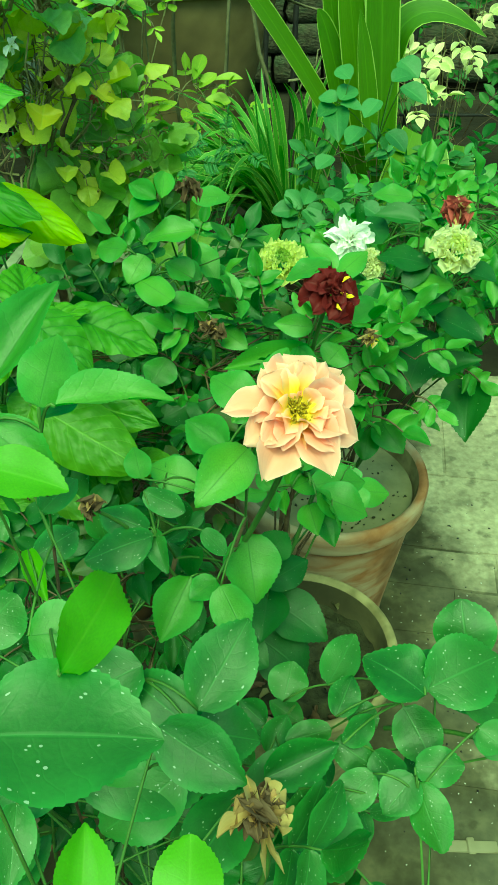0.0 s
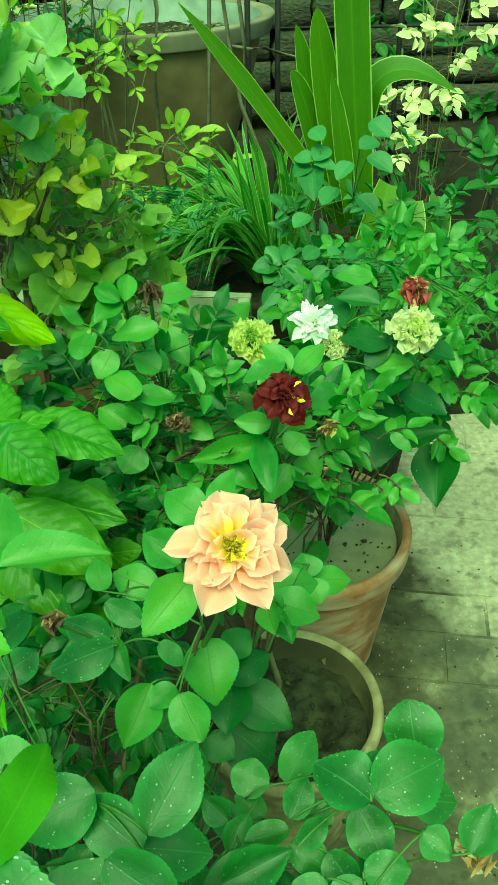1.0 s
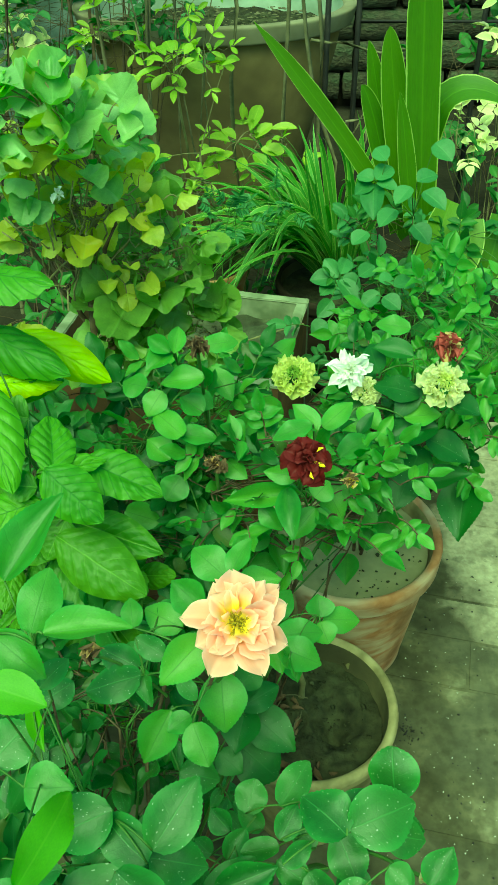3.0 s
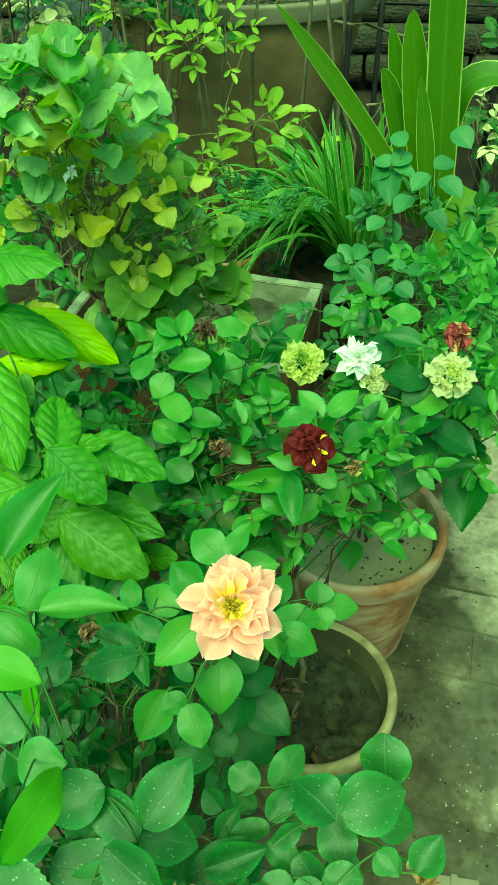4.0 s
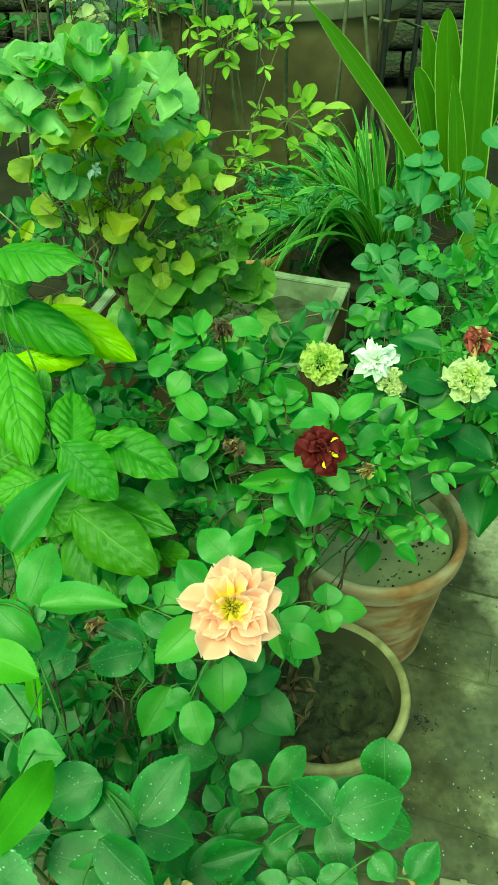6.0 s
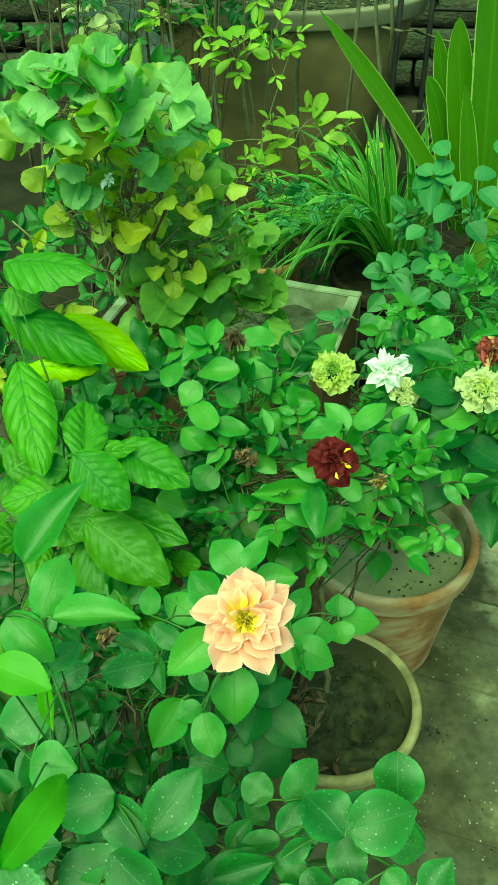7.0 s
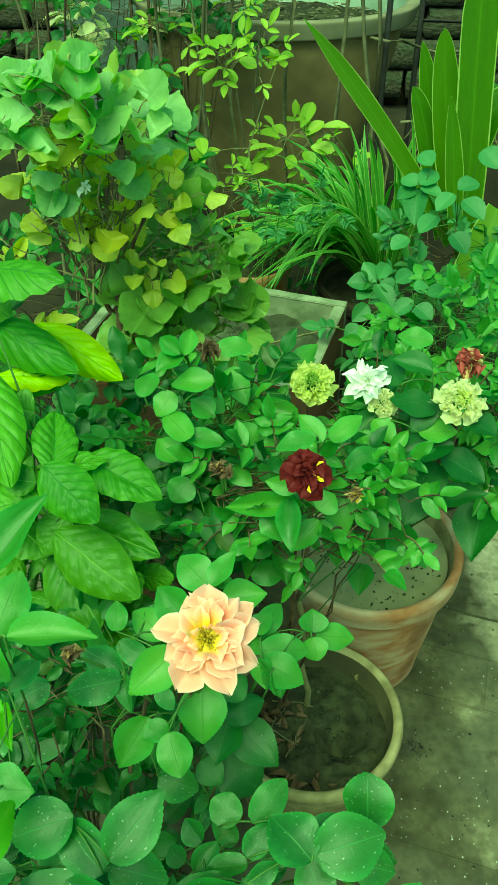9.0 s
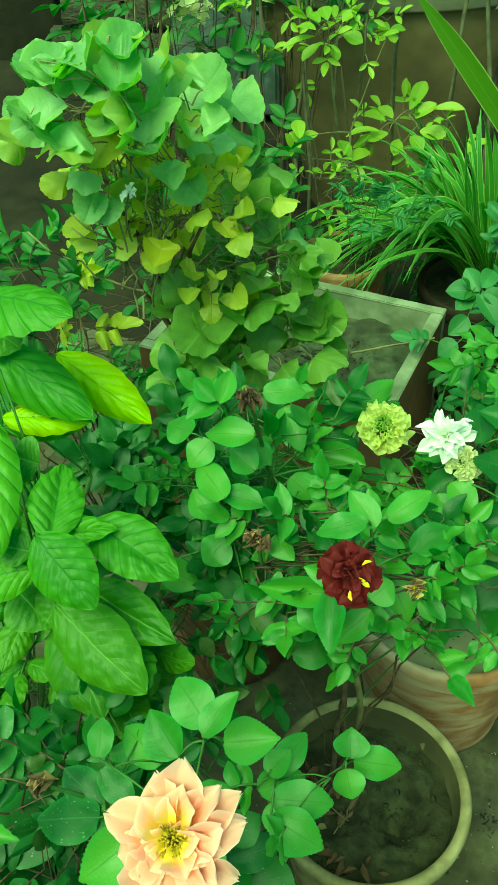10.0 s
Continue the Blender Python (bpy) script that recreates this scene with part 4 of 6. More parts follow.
flower_pot("flower_pot", 0.34, 1.93, 0.14, 0.27, 0.10, 0.014, 0.035, 0.03, "clay pot of a ribbon-leaved plant, darkened for the shade under its leaves", DARK_CLAY, SOIL, 0.005, 0)
flower_pot("flower_pot", 0.04, 1.90, 0.10, 0.33, 0.075, 0.012, 0.03, 0.03, "brown clay pot behind the trough", TERRA, SOIL, 0.005, 0)
flower_pot("flower_pot", 0.47, 1.52, 0.14, 0.28, 0.10, 0.014, 0.035, 0.035, "clay pot crowded by blue-green leaves, darkened for their shade", DARK_CLAY, SOIL, 0.005, 0)

# square trough
trough = thing("trough", (0.06, 1.45, 0), "rectangular clay trough with a pale chipped rim and bare soil", "planter")
spin = Matrix.Translation((0.264, 1.592, 0)) @ Matrix.Rotation(-0.22, 4, "Z")
L, D, Hh, wl = 0.46, 0.31, 0.41, 0.021
for name, b in (("back_wall", (-L, -wl, 0.0, 0, 0, Hh)), ("front_wall", (-L, -D, 0.0, 0, -D + wl, Hh)), ("side_wall", (-wl, -D + wl, 0.0, 0, -wl, Hh)), ("side_wall", (-L, -D + wl, 0.0, -L + wl, -wl, Hh))):
    bm = bmesh.new()
    box(bm, b[0], b[1], b[2], b[3], b[4], b[5] - 0.005, 0.0008, spin)
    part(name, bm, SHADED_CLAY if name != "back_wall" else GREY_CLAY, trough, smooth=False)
for b in ((-L, -wl, 0, 0), (-L, -D, 0, -D + wl), (-wl, -D + wl, 0, -wl), (-L, -D + wl, -L + wl, -wl)):
    bm = bmesh.new()
    box(bm, b[0] - 0.0008, b[1] - 0.0008, Hh - 0.005, b[2] + 0.0008, b[3] + 0.0008, Hh, 0.002, spin)
    bmesh.ops.subdivide_edges(bm, edges=[e for e in bm.edges if e.calc_length() > 0.1], cuts=24)
    for v in bm.verts:
        v.co.z += 0.0012 * noise.noise(v.co * 40)
    part("rim", bm, GREY_CLAY, trough, "pale weathered rim", False)
bm = bmesh.new()
bmesh.ops.create_grid(bm, x_segments=40, y_segments=24, size=1, matrix=spin @ Matrix.Translation((-L / 2, -D / 2, Hh - 0.055)) @ Matrix.Diagonal((L / 2 - wl, D / 2 - wl, 1, 1)))
for v in bm.verts:
    v.co.z += 0.010 * noise.noise(v.co * 22) + 0.006 * noise.noise(v.co * 60)
for v in bm.verts:
    v.co.z += 0.012 * noise.noise(v.co * 9 + Vector((3, 1, 0)))
part("soil", bm, TROUGH_SOIL, trough, "bare damp soil")

bm = bmesh.new()
crumbs(bm, (0.06, 1.475, Hh - 0.050), 0.10, 160, 0.002, 0.010, 41, 0.4)
tagged(part("crumble", bm, SOIL, trough, "dark crumbs on the soil"), kind="stuff")

# big cement planter, flattened to an oval to fit the camera's view
tub = thing("planter", (0.03, 2.79, 0), "large oval stained cement planter with a thick pale rim", "planter")


def oval(bm):
    """Flattens a turned form front to back about the planter's middle, so its rim fits the camera's view."""
    for v in bm.verts:
        v.co.y = 2.79 + (v.co.y - 2.79) * 0.70
    return bm


bm = bmesh.new()
lathe(bm, [(0.0, 0.0), (0.20, 0.0), (0.215, 0.02), (0.30, 0.36), (0.355, 0.55), (0.372, 0.63), (0.374, 0.642)], (0.03, 2.79, 0), 72)
part("body", oval(bm), CEMENT, tub)
bm = bmesh.new()
lathe(bm, [(0.374, 0.640), (0.398, 0.643), (0.402, 0.645), (0.404, 0.649), (0.413, 0.684), (0.414, 0.689), (0.412, 0.692), (0.408, 0.693), (0.384, 0.693), (0.378, 0.691), (0.374, 0.686)], (0.03, 2.79, 0), 72, 0.004)
part("rim", oval(bm), CEMENT_RIM, tub, "worn flat cement rim")
bm = bmesh.new()
lathe(bm, [(0.374, 0.686), (0.362, 0.62), (0.350, 0.60)], (0.03, 2.79, 0), 72, 0.004)
part("inner_wall", oval(bm), MINT, tub, "pale blue-green inside of the planter")
bm = bmesh.new()
soil_disc(bm, (0.03, 2.79, 0.622), 0.352, 0.012)
part("soil", oval(bm), SOIL, tub)
bm = bmesh.new()
crumbs(bm, (0.03, 2.79, 0.629), 0.33, 360, 0.006, 0.022, 31, 0.2)
tagged(part("crumble", oval(bm), DULL_TWIG, tub, "pale dry leaf litter on the soil"), kind="stuff")

# ---------------------------------------------------------------- flowers


def bloom(plant, at, facing, rings, label, spin=0.0, name="flower", loose=1.0):
    """A flower on a plant. rings: (count, length, width, opening angle from the axis, material meshes, height of the foot)."""
    head = new(name)
    head.empty_display_size = 0.01
    z = Vector(facing).normalized()
    x = z.orthogonal().normalized()
    y = z.cross(x)
    frame_m = Matrix.Translation(at) @ Matrix((x, y, z)).transposed().to_4x4()
    hang(head, plant, frame_m)
    tagged(head, label)
    for k, (count, length, width, open_deg, meshes, foot, off) in enumerate(rings):
        for i in range(count):
            a = spin + 2 * math.pi * (i + 0.5 * (k % 2)) / count + dice.gauss(0, 0.09 * loose)
            tilt = radians(90 - open_deg + dice.gauss(0, 6 * loose))
            le = length * dice.uniform(1 - 0.1 * loose, 1 + 0.09 * loose)
            m = Matrix.Rotation(a, 4, "Z") @ Matrix.Translation((0, off, foot)) @ Matrix.Rotation(tilt, 4, "X") @ Matrix.Rotation(dice.gauss(0, 0.13 * loose), 4, "Y") @ Matrix.Diagonal((width * dice.uniform(0.9, 1.12), le, le, 1))
            ob = new("petal", dice.choice(meshes))
            ob.parent = head
            ob.matrix_basis = m
    return head


def laid_bloom(plant, at, facing, rows, label):
    """A flower whose petals are laid one by one: turn from the top in degrees clockwise, length, width, opening angle, foot height, meshes."""
    head = new("flower")
    head.empty_display_size = 0.01
    z = Vector(facing).normalized()
    y = (Vector((0, 1, 0)) - z * z.y).normalized()
    x = y.cross(z)
    hang(head, plant, Matrix.Translation(at) @ Matrix((x, y, z)).transposed().to_4x4())
    tagged(head, label)
    for turn, length, width, opened, foot, meshes in rows:
        ob = new("petal", dice.choice(meshes))
        ob.parent = head
        ob.matrix_basis = (Matrix.Rotation(-radians(turn), 4, "Z") @ Matrix.Translation((0, 0.003, foot)) @ Matrix.Rotation(radians(90 - opened), 4, "X")
                           @ Matrix.Rotation(dice.gauss(0, 0.13), 4, "Y") @ Matrix.Diagonal((width * dice.uniform(0.88, 1.06), length * 0.96 - 0.003, length, 1)))
    return head


def petal_set(material, shape, cup, curl, wave, n=3, seed=0, ruffle=2, lip=0.0, ragged=0.0):
    return [blade_mesh("petal", material, shape, rows=16, half=5, lip=lip, ragged=ragged, fold=cup, droop=curl * (0.7 + 0.3 * i), wave=wave, waves=ruffle, seed=seed + i) for i in range(n)]


def broad(v):
    return 0.30 + 0.70 * math.sin(min(1.0, v * 1.25) * math.pi / 2) if v < 0.80 else max(0.12, math.cos((v - 0.80) / 0.20 * math.pi / 2) ** 0.45)


def squarish(v):
    return 0.26 + 0.74 * math.sin(min(1.0, v * 1.35) * math.pi / 2) if v < 0.82 else max(0.10, 1 - 0.80 * ((v - 0.82) / 0.18) ** 2.2)


def pointed(v):
    return 0.25 + 0.75 * math.sin(min(1.0, v * 1.6) * math.pi / 2) if v < 0.62 else max(0.03, math.cos((v - 0.62) / 0.38 * math.pi / 2) ** 0.9)


def peaked(v):
    if v < 0.62:
        return 0.24 + 0.76 * math.sin(v / 0.62 * math.pi / 2)
    t = (v - 0.62) / 0.38
    return max(0.10, (1 - t ** 2.2) ** 0.80)


def round_top(v):
    return 0.28 + 0.72 * math.sin(min(1.0, v / 0.66) * math.pi / 2) if v < 0.66 else max(0.10, math.cos((v - 0.66) / 0.34 * math.pi / 2) ** 0.55)


PEAK_SET = petal_set(PEACH, peaked, 0.26, -0.04, 0.095, n=7, seed=400, lip=0.20, ruffle=1.6, ragged=0.24)
ROUND_SET = petal_set(PEACH, round_top, 0.34, -0.10, 0.085, n=7, seed=420, lip=0.16, ruffle=1.4, ragged=0.16)
HEART_SET = petal_set(PEACH_HEART, round_top, 0.42, -0.16, 0.10, n=5, seed=430, lip=0.16, ruffle=1.4, ragged=0.16)
GREEN_SET = petal_set(GREENISH, broad, 0.5, -0.2, 0.17, n=3, seed=440)
RED_SET = petal_set(RED, broad, 0.34, 0.06, 0.17, n=6, seed=110, lip=0.14, ragged=0.25)
CREAM_SET = petal_set(CREAM, broad, 0.5, -0.12, 0.17, n=4, seed=120)
LEMON_SET = petal_set(LEMON, broad, 0.5, -0.2, 0.17, n=4, seed=130)
WHITE_SET = petal_set(WHITE_PETAL, pointed, 0.20, 0.15, 0.06, seed=140)
DRY_SET = petal_set(DRY, pointed, 0.5, 0.5, 0.16, seed=150)
RAG_SET = petal_set(RAG, squarish, 0.5, 0.4, 0.16, n=4, seed=190)
DARKDRY_SET = petal_set(DARK_DRY, pointed, 0.5, 0.4, 0.16, seed=160)
DRYRED_SET = petal_set(DRY_RED, pointed, 0.4, 0.35, 0.14, seed=170)
YELLOW_SET = petal_set(YELLOW, pointed, 0.2, 0.1, 0.03, seed=180)


def wilt(plant, at, size, sets, label, count=20):
    """A dead bloom: a crumpled knot of dry petals hanging every way."""
    head = new("flower")
    head.empty_display_size = 0.01
    hang(head, plant, Matrix.Translation(at))
    tagged(head, label)
    for i in range(count):
        le = size * dice.uniform(0.45, 1.0)
        ob = new("petal", dice.choice(dice.choice(sets)))
        ob.parent = head
        ob.matrix_basis = (Matrix.Rotation(dice.random() * 6.283, 4, "Z") @ Matrix.Rotation(radians(dice.uniform(-75, 70)), 4, "X")
                           @ Matrix.Translation((dice.gauss(0, size * 0.1), size * 0.05, dice.gauss(0, size * 0.08))) @ Matrix.Rotation(dice.gauss(0, 0.7), 4, "Y") @ Matrix.Diagonal((le * dice.uniform(0.35, 0.65), le, le * 1.2, 1)))
    return head


def rags(head, meshes, rows):
    """Long tattered petals hanging from a dead bloom: turn, opening angle, length, width."""
    for a, o, le, w in rows:
        ob = new("petal", dice.choice(meshes))
        ob.parent = head
        ob.matrix_basis = Matrix.Rotation(radians(a), 4, "Z") @ Matrix.Rotation(radians(o), 4, "X") @ Matrix.Rotation(dice.gauss(0, 0.4), 4, "Y") @ Matrix.Diagonal((w, le, le, 1))


def stalk(plant, points, r0=0.002, r1=0.0017, material=STEM):
    bm = bmesh.new()
    tube(bm, points, r0, r1, 7)
    return part("flower_stalk", bm, material, plant)


def stamens(head, count, radius, height):
    """Thin threads with a dot of pollen, in the flower's own coordinates."""
    bm = bmesh.new()
    for _ in range(count):
        a, r = dice.random() * 6.283, radius * math.sqrt(dice.random())
        top = Vector((r * math.cos(a), r * math.sin(a), height * dice.uniform(0.6, 1.0)))
        tube(bm, [top * 0.2, top * 0.7 + Vector((dice.gauss(0, 0.0006), dice.gauss(0, 0.0006), 0)), top], 0.00032, 0.00028, 3)
        bmesh.ops.create_icosphere(bm, subdivisions=1, radius=0.0006, matrix=Matrix.Translation(top))
    ob = new("stamen_tuft", finish("stamen_tuft", bm, STAMEN))
    ob.parent = head
    return ob


FACE = (0.0, -0.50, 0.86)

# ---------------------------------------------------------------- peach rose and its neighbours, rooted in the nearest pot
ROOT_N = (0.03, 0.47, 0.185)
peach_rose = thing("rose_bush", ROOT_N, "rose bush with one open peach bloom and speckled green leaves", "rose bush", "rose bushes")
sprays(peach_rose, CLEAN_SET, [
    (0.142, 0.509, 0.82, 0.117, 0.529, 0.83, 0.027),
    (0.147, 0.488, 0.847, 0.16, 0.511, 0.86, 0.017),
    (0.151, 0.506, 0.809, 0.183, 0.513, 0.814, 0.026),
    (0.072, 0.498, 0.774, 0.067, 0.52, 0.783, 0.017),
    (0.125, 0.5, 0.793, 0.1, 0.521, 0.802, 0.027),
    (0.107, 0.512, 0.755, 0.075, 0.526, 0.762, 0.025),
    (0.132, 0.436, 0.846, 0.106, 0.408, 0.837, 0.027),
    (0.137, 0.486, 0.733, 0.141, 0.448, 0.713, 0.037),
    (0.118, 0.442, 0.736, 0.131, 0.416, 0.722, 0.026),
    (0.116, 0.451, 0.731, 0.099, 0.439, 0.729, 0.018),
    (0.1, 0.458, 0.727, 0.08, 0.428, 0.702, 0.03),
], (0.04, 0.50, 0.19), (0.135, 0.475, 0.76), BARK, 0.0020)
sprays(peach_rose, ROSE_SET, [
    (0.078, 0.474, 0.748, 0.034, 0.468, 0.737, 0.029),
    (0.078, 0.482, 0.746, 0.084, 0.456, 0.735, 0.014),
    (0.075, 0.483, 0.744, 0.044, 0.497, 0.751, 0.023),
    (0.073, 0.494, 0.767, 0.098, 0.48, 0.763, 0.018),
    (0.108, 0.46, 0.765, 0.122, 0.448, 0.757, 0.013),
    (0.087, 0.522, 0.757, 0.103, 0.533, 0.758, 0.018),
    (0.139, 0.517, 0.664, 0.164, 0.506, 0.663, 0.023),
    (0.101, 0.456, 0.64, 0.134, 0.45, 0.636, 0.03),
], (0.02, 0.47, 0.19), (0.09, 0.50, 0.70), BARK, 0.0024)
sprays(peach_rose, CLEAN_SET, [
    (0.222, 0.573, 0.687, 0.257, 0.578, 0.68, 0.024),
    (0.22, 0.571, 0.692, 0.218, 0.589, 0.703, 0.026),
    (0.218, 0.556, 0.706, 0.225, 0.54, 0.697, 0.023),
    (0.176, 0.519, 0.753, 0.193, 0.548, 0.761, 0.019),
    (0.179, 0.502, 0.759, 0.216, 0.507, 0.76, 0.024),
    (0.181, 0.491, 0.76, 0.214, 0.481, 0.754, 0.027),
    (0.181, 0.514, 0.731, 0.184, 0.491, 0.725, 0.019),
    (0.189, 0.512, 0.726, 0.197, 0.492, 0.712, 0.018),
    (0.174, 0.516, 0.76, 0.184, 0.529, 0.771, 0.018),
    (0.168, 0.51, 0.75, 0.196, 0.525, 0.751, 0.022),
], (0.06, 0.50, 0.19), (0.19, 0.53, 0.74))
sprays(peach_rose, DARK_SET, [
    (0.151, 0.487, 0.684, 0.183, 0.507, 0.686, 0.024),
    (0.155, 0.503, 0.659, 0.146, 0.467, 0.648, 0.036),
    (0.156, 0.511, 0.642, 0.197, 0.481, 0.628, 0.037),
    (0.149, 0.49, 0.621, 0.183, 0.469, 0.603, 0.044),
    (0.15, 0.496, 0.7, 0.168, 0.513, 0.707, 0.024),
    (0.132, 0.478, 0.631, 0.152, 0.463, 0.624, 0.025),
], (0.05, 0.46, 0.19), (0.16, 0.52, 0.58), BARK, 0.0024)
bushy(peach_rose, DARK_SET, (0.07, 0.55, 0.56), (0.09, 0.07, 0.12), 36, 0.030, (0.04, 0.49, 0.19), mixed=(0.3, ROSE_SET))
bushy(peach_rose, CLEAN_SET, (0.195, 0.512, 0.742), (0.026, 0.03, 0.028), 18, 0.020, (0.05, 0.49, 0.19), material=STEM, canes=1, thick=0.0014, twig=0.0006)
stalk(peach_rose, curve3((0.135, 0.475, 0.74), (0.15, 0.45, 0.81), (0.154, 0.424, 0.868)))
head = laid_bloom(peach_rose, (0.154, 0.424, 0.876), FACE, [
    (-6, 0.0345, 0.0225, 80, -0.003, PEAK_SET), (47, 0.0350, 0.0180, 84, -0.004, PEAK_SET), (68, 0.0335, 0.0190, 82, -0.003, PEAK_SET), (113, 0.0335, 0.0200, 86, -0.004, PEAK_SET),
    (153, 0.0340, 0.0200, 86, -0.003, PEAK_SET), (208, 0.0350, 0.0220, 88, -0.004, PEAK_SET), (243, 0.0285, 0.0200, 84, -0.003, PEAK_SET), (279, 0.0355, 0.0215, 82, -0.003, PEAK_SET), (330, 0.0305, 0.0190, 80, -0.002, PEAK_SET),
    (2, 0.0265, 0.0160, 70, 0.000, HEART_SET), (31, 0.0310, 0.0165, 74, -0.001, PEAK_SET), (64, 0.0265, 0.0175, 68, 0.001, ROUND_SET), (89, 0.0245, 0.0150, 70, 0.000, ROUND_SET), (120, 0.0275, 0.0180, 76, 0.000, ROUND_SET),
    (140, 0.0275, 0.0170, 80, -0.001, ROUND_SET), (203, 0.0225, 0.0155, 76, 0.001, ROUND_SET), (226, 0.0255, 0.0160, 80, 0.000, ROUND_SET), (254, 0.0220, 0.0150, 76, 0.001, ROUND_SET), (312, 0.0250, 0.0200, 70, 0.001, HEART_SET),
    (141, 0.0185, 0.0170, 62, 0.003, HEART_SET), (262, 0.0150, 0.0125, 58, 0.003, HEART_SET), (208, 0.0165, 0.0135, 66, 0.003, HEART_SET), (68, 0.0165, 0.0130, 60, 0.003, HEART_SET),
    (20, 0.0120, 0.0080, 66, 0.002, HEART_SET), (330, 0.0110, 0.0080, 66, 0.002, HEART_SET)], "open peach rose with a yellow heart")
stamens(head, 120, 0.0082, 0.0080)

near_rose = thing("rose_bush", (0.0, 0.43, 0.185), "leafy rose bush with large white-speckled leaves and one withered bloom", "rose bush", "rose bushes")
sprays(near_rose, CLEAN_SET, [
    (0.003, 0.461, 0.872, 0.037, 0.504, 0.91, 0.03),
    (0.041, 0.393, 0.908, 0.047, 0.428, 0.924, 0.025),
    (0.037, 0.41, 0.89, 0.057, 0.425, 0.897, 0.019),
    (0.048, 0.392, 0.909, 0.097, 0.399, 0.909, 0.021),
    (0.014, 0.404, 0.891, 0.044, 0.383, 0.88, 0.026),
    (0.026, 0.357, 0.805, 0.056, 0.355, 0.81, 0.03),
], (0.0, 0.45, 0.19), (0.03, 0.42, 0.80), STEM, 0.0013)
sprays(near_rose, YOUNG_SET, [
    (0.02, 0.365, 0.901, 0.055, 0.356, 0.897, 0.023),
    (0.017, 0.418, 0.798, 0.029, 0.388, 0.792, 0.011),
    (0.064, 0.255, 0.915, 0.082, 0.309, 0.904, 0.02),
], (0.01, 0.44, 0.19), (0.03, 0.38, 0.78), STEM, 0.0013)
sprays(near_rose, ROSE_SET, [
    (0.076, 0.357, 0.778, 0.037, 0.341, 0.773, 0.035),
    (0.099, 0.331, 0.763, 0.068, 0.354, 0.775, 0.029),
    (0.102, 0.336, 0.77, 0.129, 0.371, 0.793, 0.033),
    (0.096, 0.345, 0.739, 0.135, 0.342, 0.732, 0.03),
    (0.025, 0.312, 0.783, 0.052, 0.32, 0.784, 0.024),
    (0.044, 0.322, 0.744, 0.106, 0.315, 0.743, 0.038),
    (0.046, 0.305, 0.777, 0.011, 0.298, 0.77, 0.027),
    (0.096, 0.348, 0.742, 0.101, 0.372, 0.755, 0.021),
    (0.053, 0.333, 0.733, 0.069, 0.345, 0.746, 0.017),
    (-0.023, 0.412, 0.733, 0, 0.436, 0.745, 0.038),
    (0.031, 0.404, 0.838, 0.047, 0.421, 0.846, 0.016),
    (0.018, 0.427, 0.784, 0.039, 0.44, 0.791, 0.022),
], (0.02, 0.43, 0.19), (0.07, 0.35, 0.72), STEM, 0.0013)
sprays(near_rose, ROSE_SET, [
    (-0.044, 0.49, 0.587, 0.008, 0.539, 0.61, 0.055),
    (0.006, 0.528, 0.526, 0.039, 0.484, 0.503, 0.042),
    (0.021, 0.552, 0.495, -0.008, 0.506, 0.473, 0.044),
    (-0.017, 0.548, 0.593, 0.015, 0.57, 0.6, 0.034),
], (0.0, 0.44, 0.19), (0.02, 0.50, 0.50), BARK, 0.0020)
sprays(near_rose, ROSE_SET[:2], [
    (0.039, 0.242, 0.907, 0.093, 0.241, 0.906, 0.042),
    (0.085, 0.315, 0.791, 0.121, 0.289, 0.785, 0.029),
    (0.093, 0.319, 0.745, 0.054, 0.299, 0.727, 0.036),
    (0.027, 0.288, 0.785, 0.027, 0.256, 0.777, 0.018),
    (0.124, 0.331, 0.702, 0.093, 0.304, 0.664, 0.036),
], (0.03, 0.42, 0.19), (0.05, 0.24, 0.70), STEM, 0.0013)
sprays(near_rose, YOUNG_SET, [
    (0.072, 0.196, 0.894, 0.073, 0.218, 0.903, 0.015),
    (0.098, 0.194, 0.891, 0.1, 0.215, 0.899, 0.018),
], (0.01, 0.41, 0.19), (0.05, 0.16, 0.74), STEM, 0.0013)
bushy(near_rose, ROSE_SET, (0.06, 0.33, 0.58), (0.14, 0.10, 0.12), 20, 0.040, (0.02, 0.43, 0.19), mixed=(0.4, DARK_SET))
sprays(near_rose, ROSE_SET, [
    (0.264, 0.401, 0.702, 0.261, 0.426, 0.731, 0.037),
    (0.227, 0.37, 0.725, 0.273, 0.384, 0.735, 0.041),
    (0.225, 0.365, 0.727, 0.197, 0.39, 0.736, 0.037),
    (0.226, 0.382, 0.708, 0.242, 0.403, 0.717, 0.023),
    (0.223, 0.385, 0.686, 0.235, 0.355, 0.676, 0.029),
    (0.253, 0.379, 0.701, 0.283, 0.374, 0.699, 0.027),
    (0.182, 0.409, 0.677, 0.205, 0.441, 0.686, 0.024),
    (0.156, 0.414, 0.655, 0.164, 0.435, 0.668, 0.026),
    (0.181, 0.378, 0.691, 0.194, 0.399, 0.701, 0.019),
    (0.143, 0.38, 0.652, 0.157, 0.401, 0.661, 0.019),
    (0.181, 0.384, 0.669, 0.153, 0.378, 0.668, 0.017),
    (0.183, 0.362, 0.689, 0.204, 0.376, 0.693, 0.016),
], (0.08, 0.44, 0.19), (0.22, 0.42, 0.66), STEM, 0.0013)
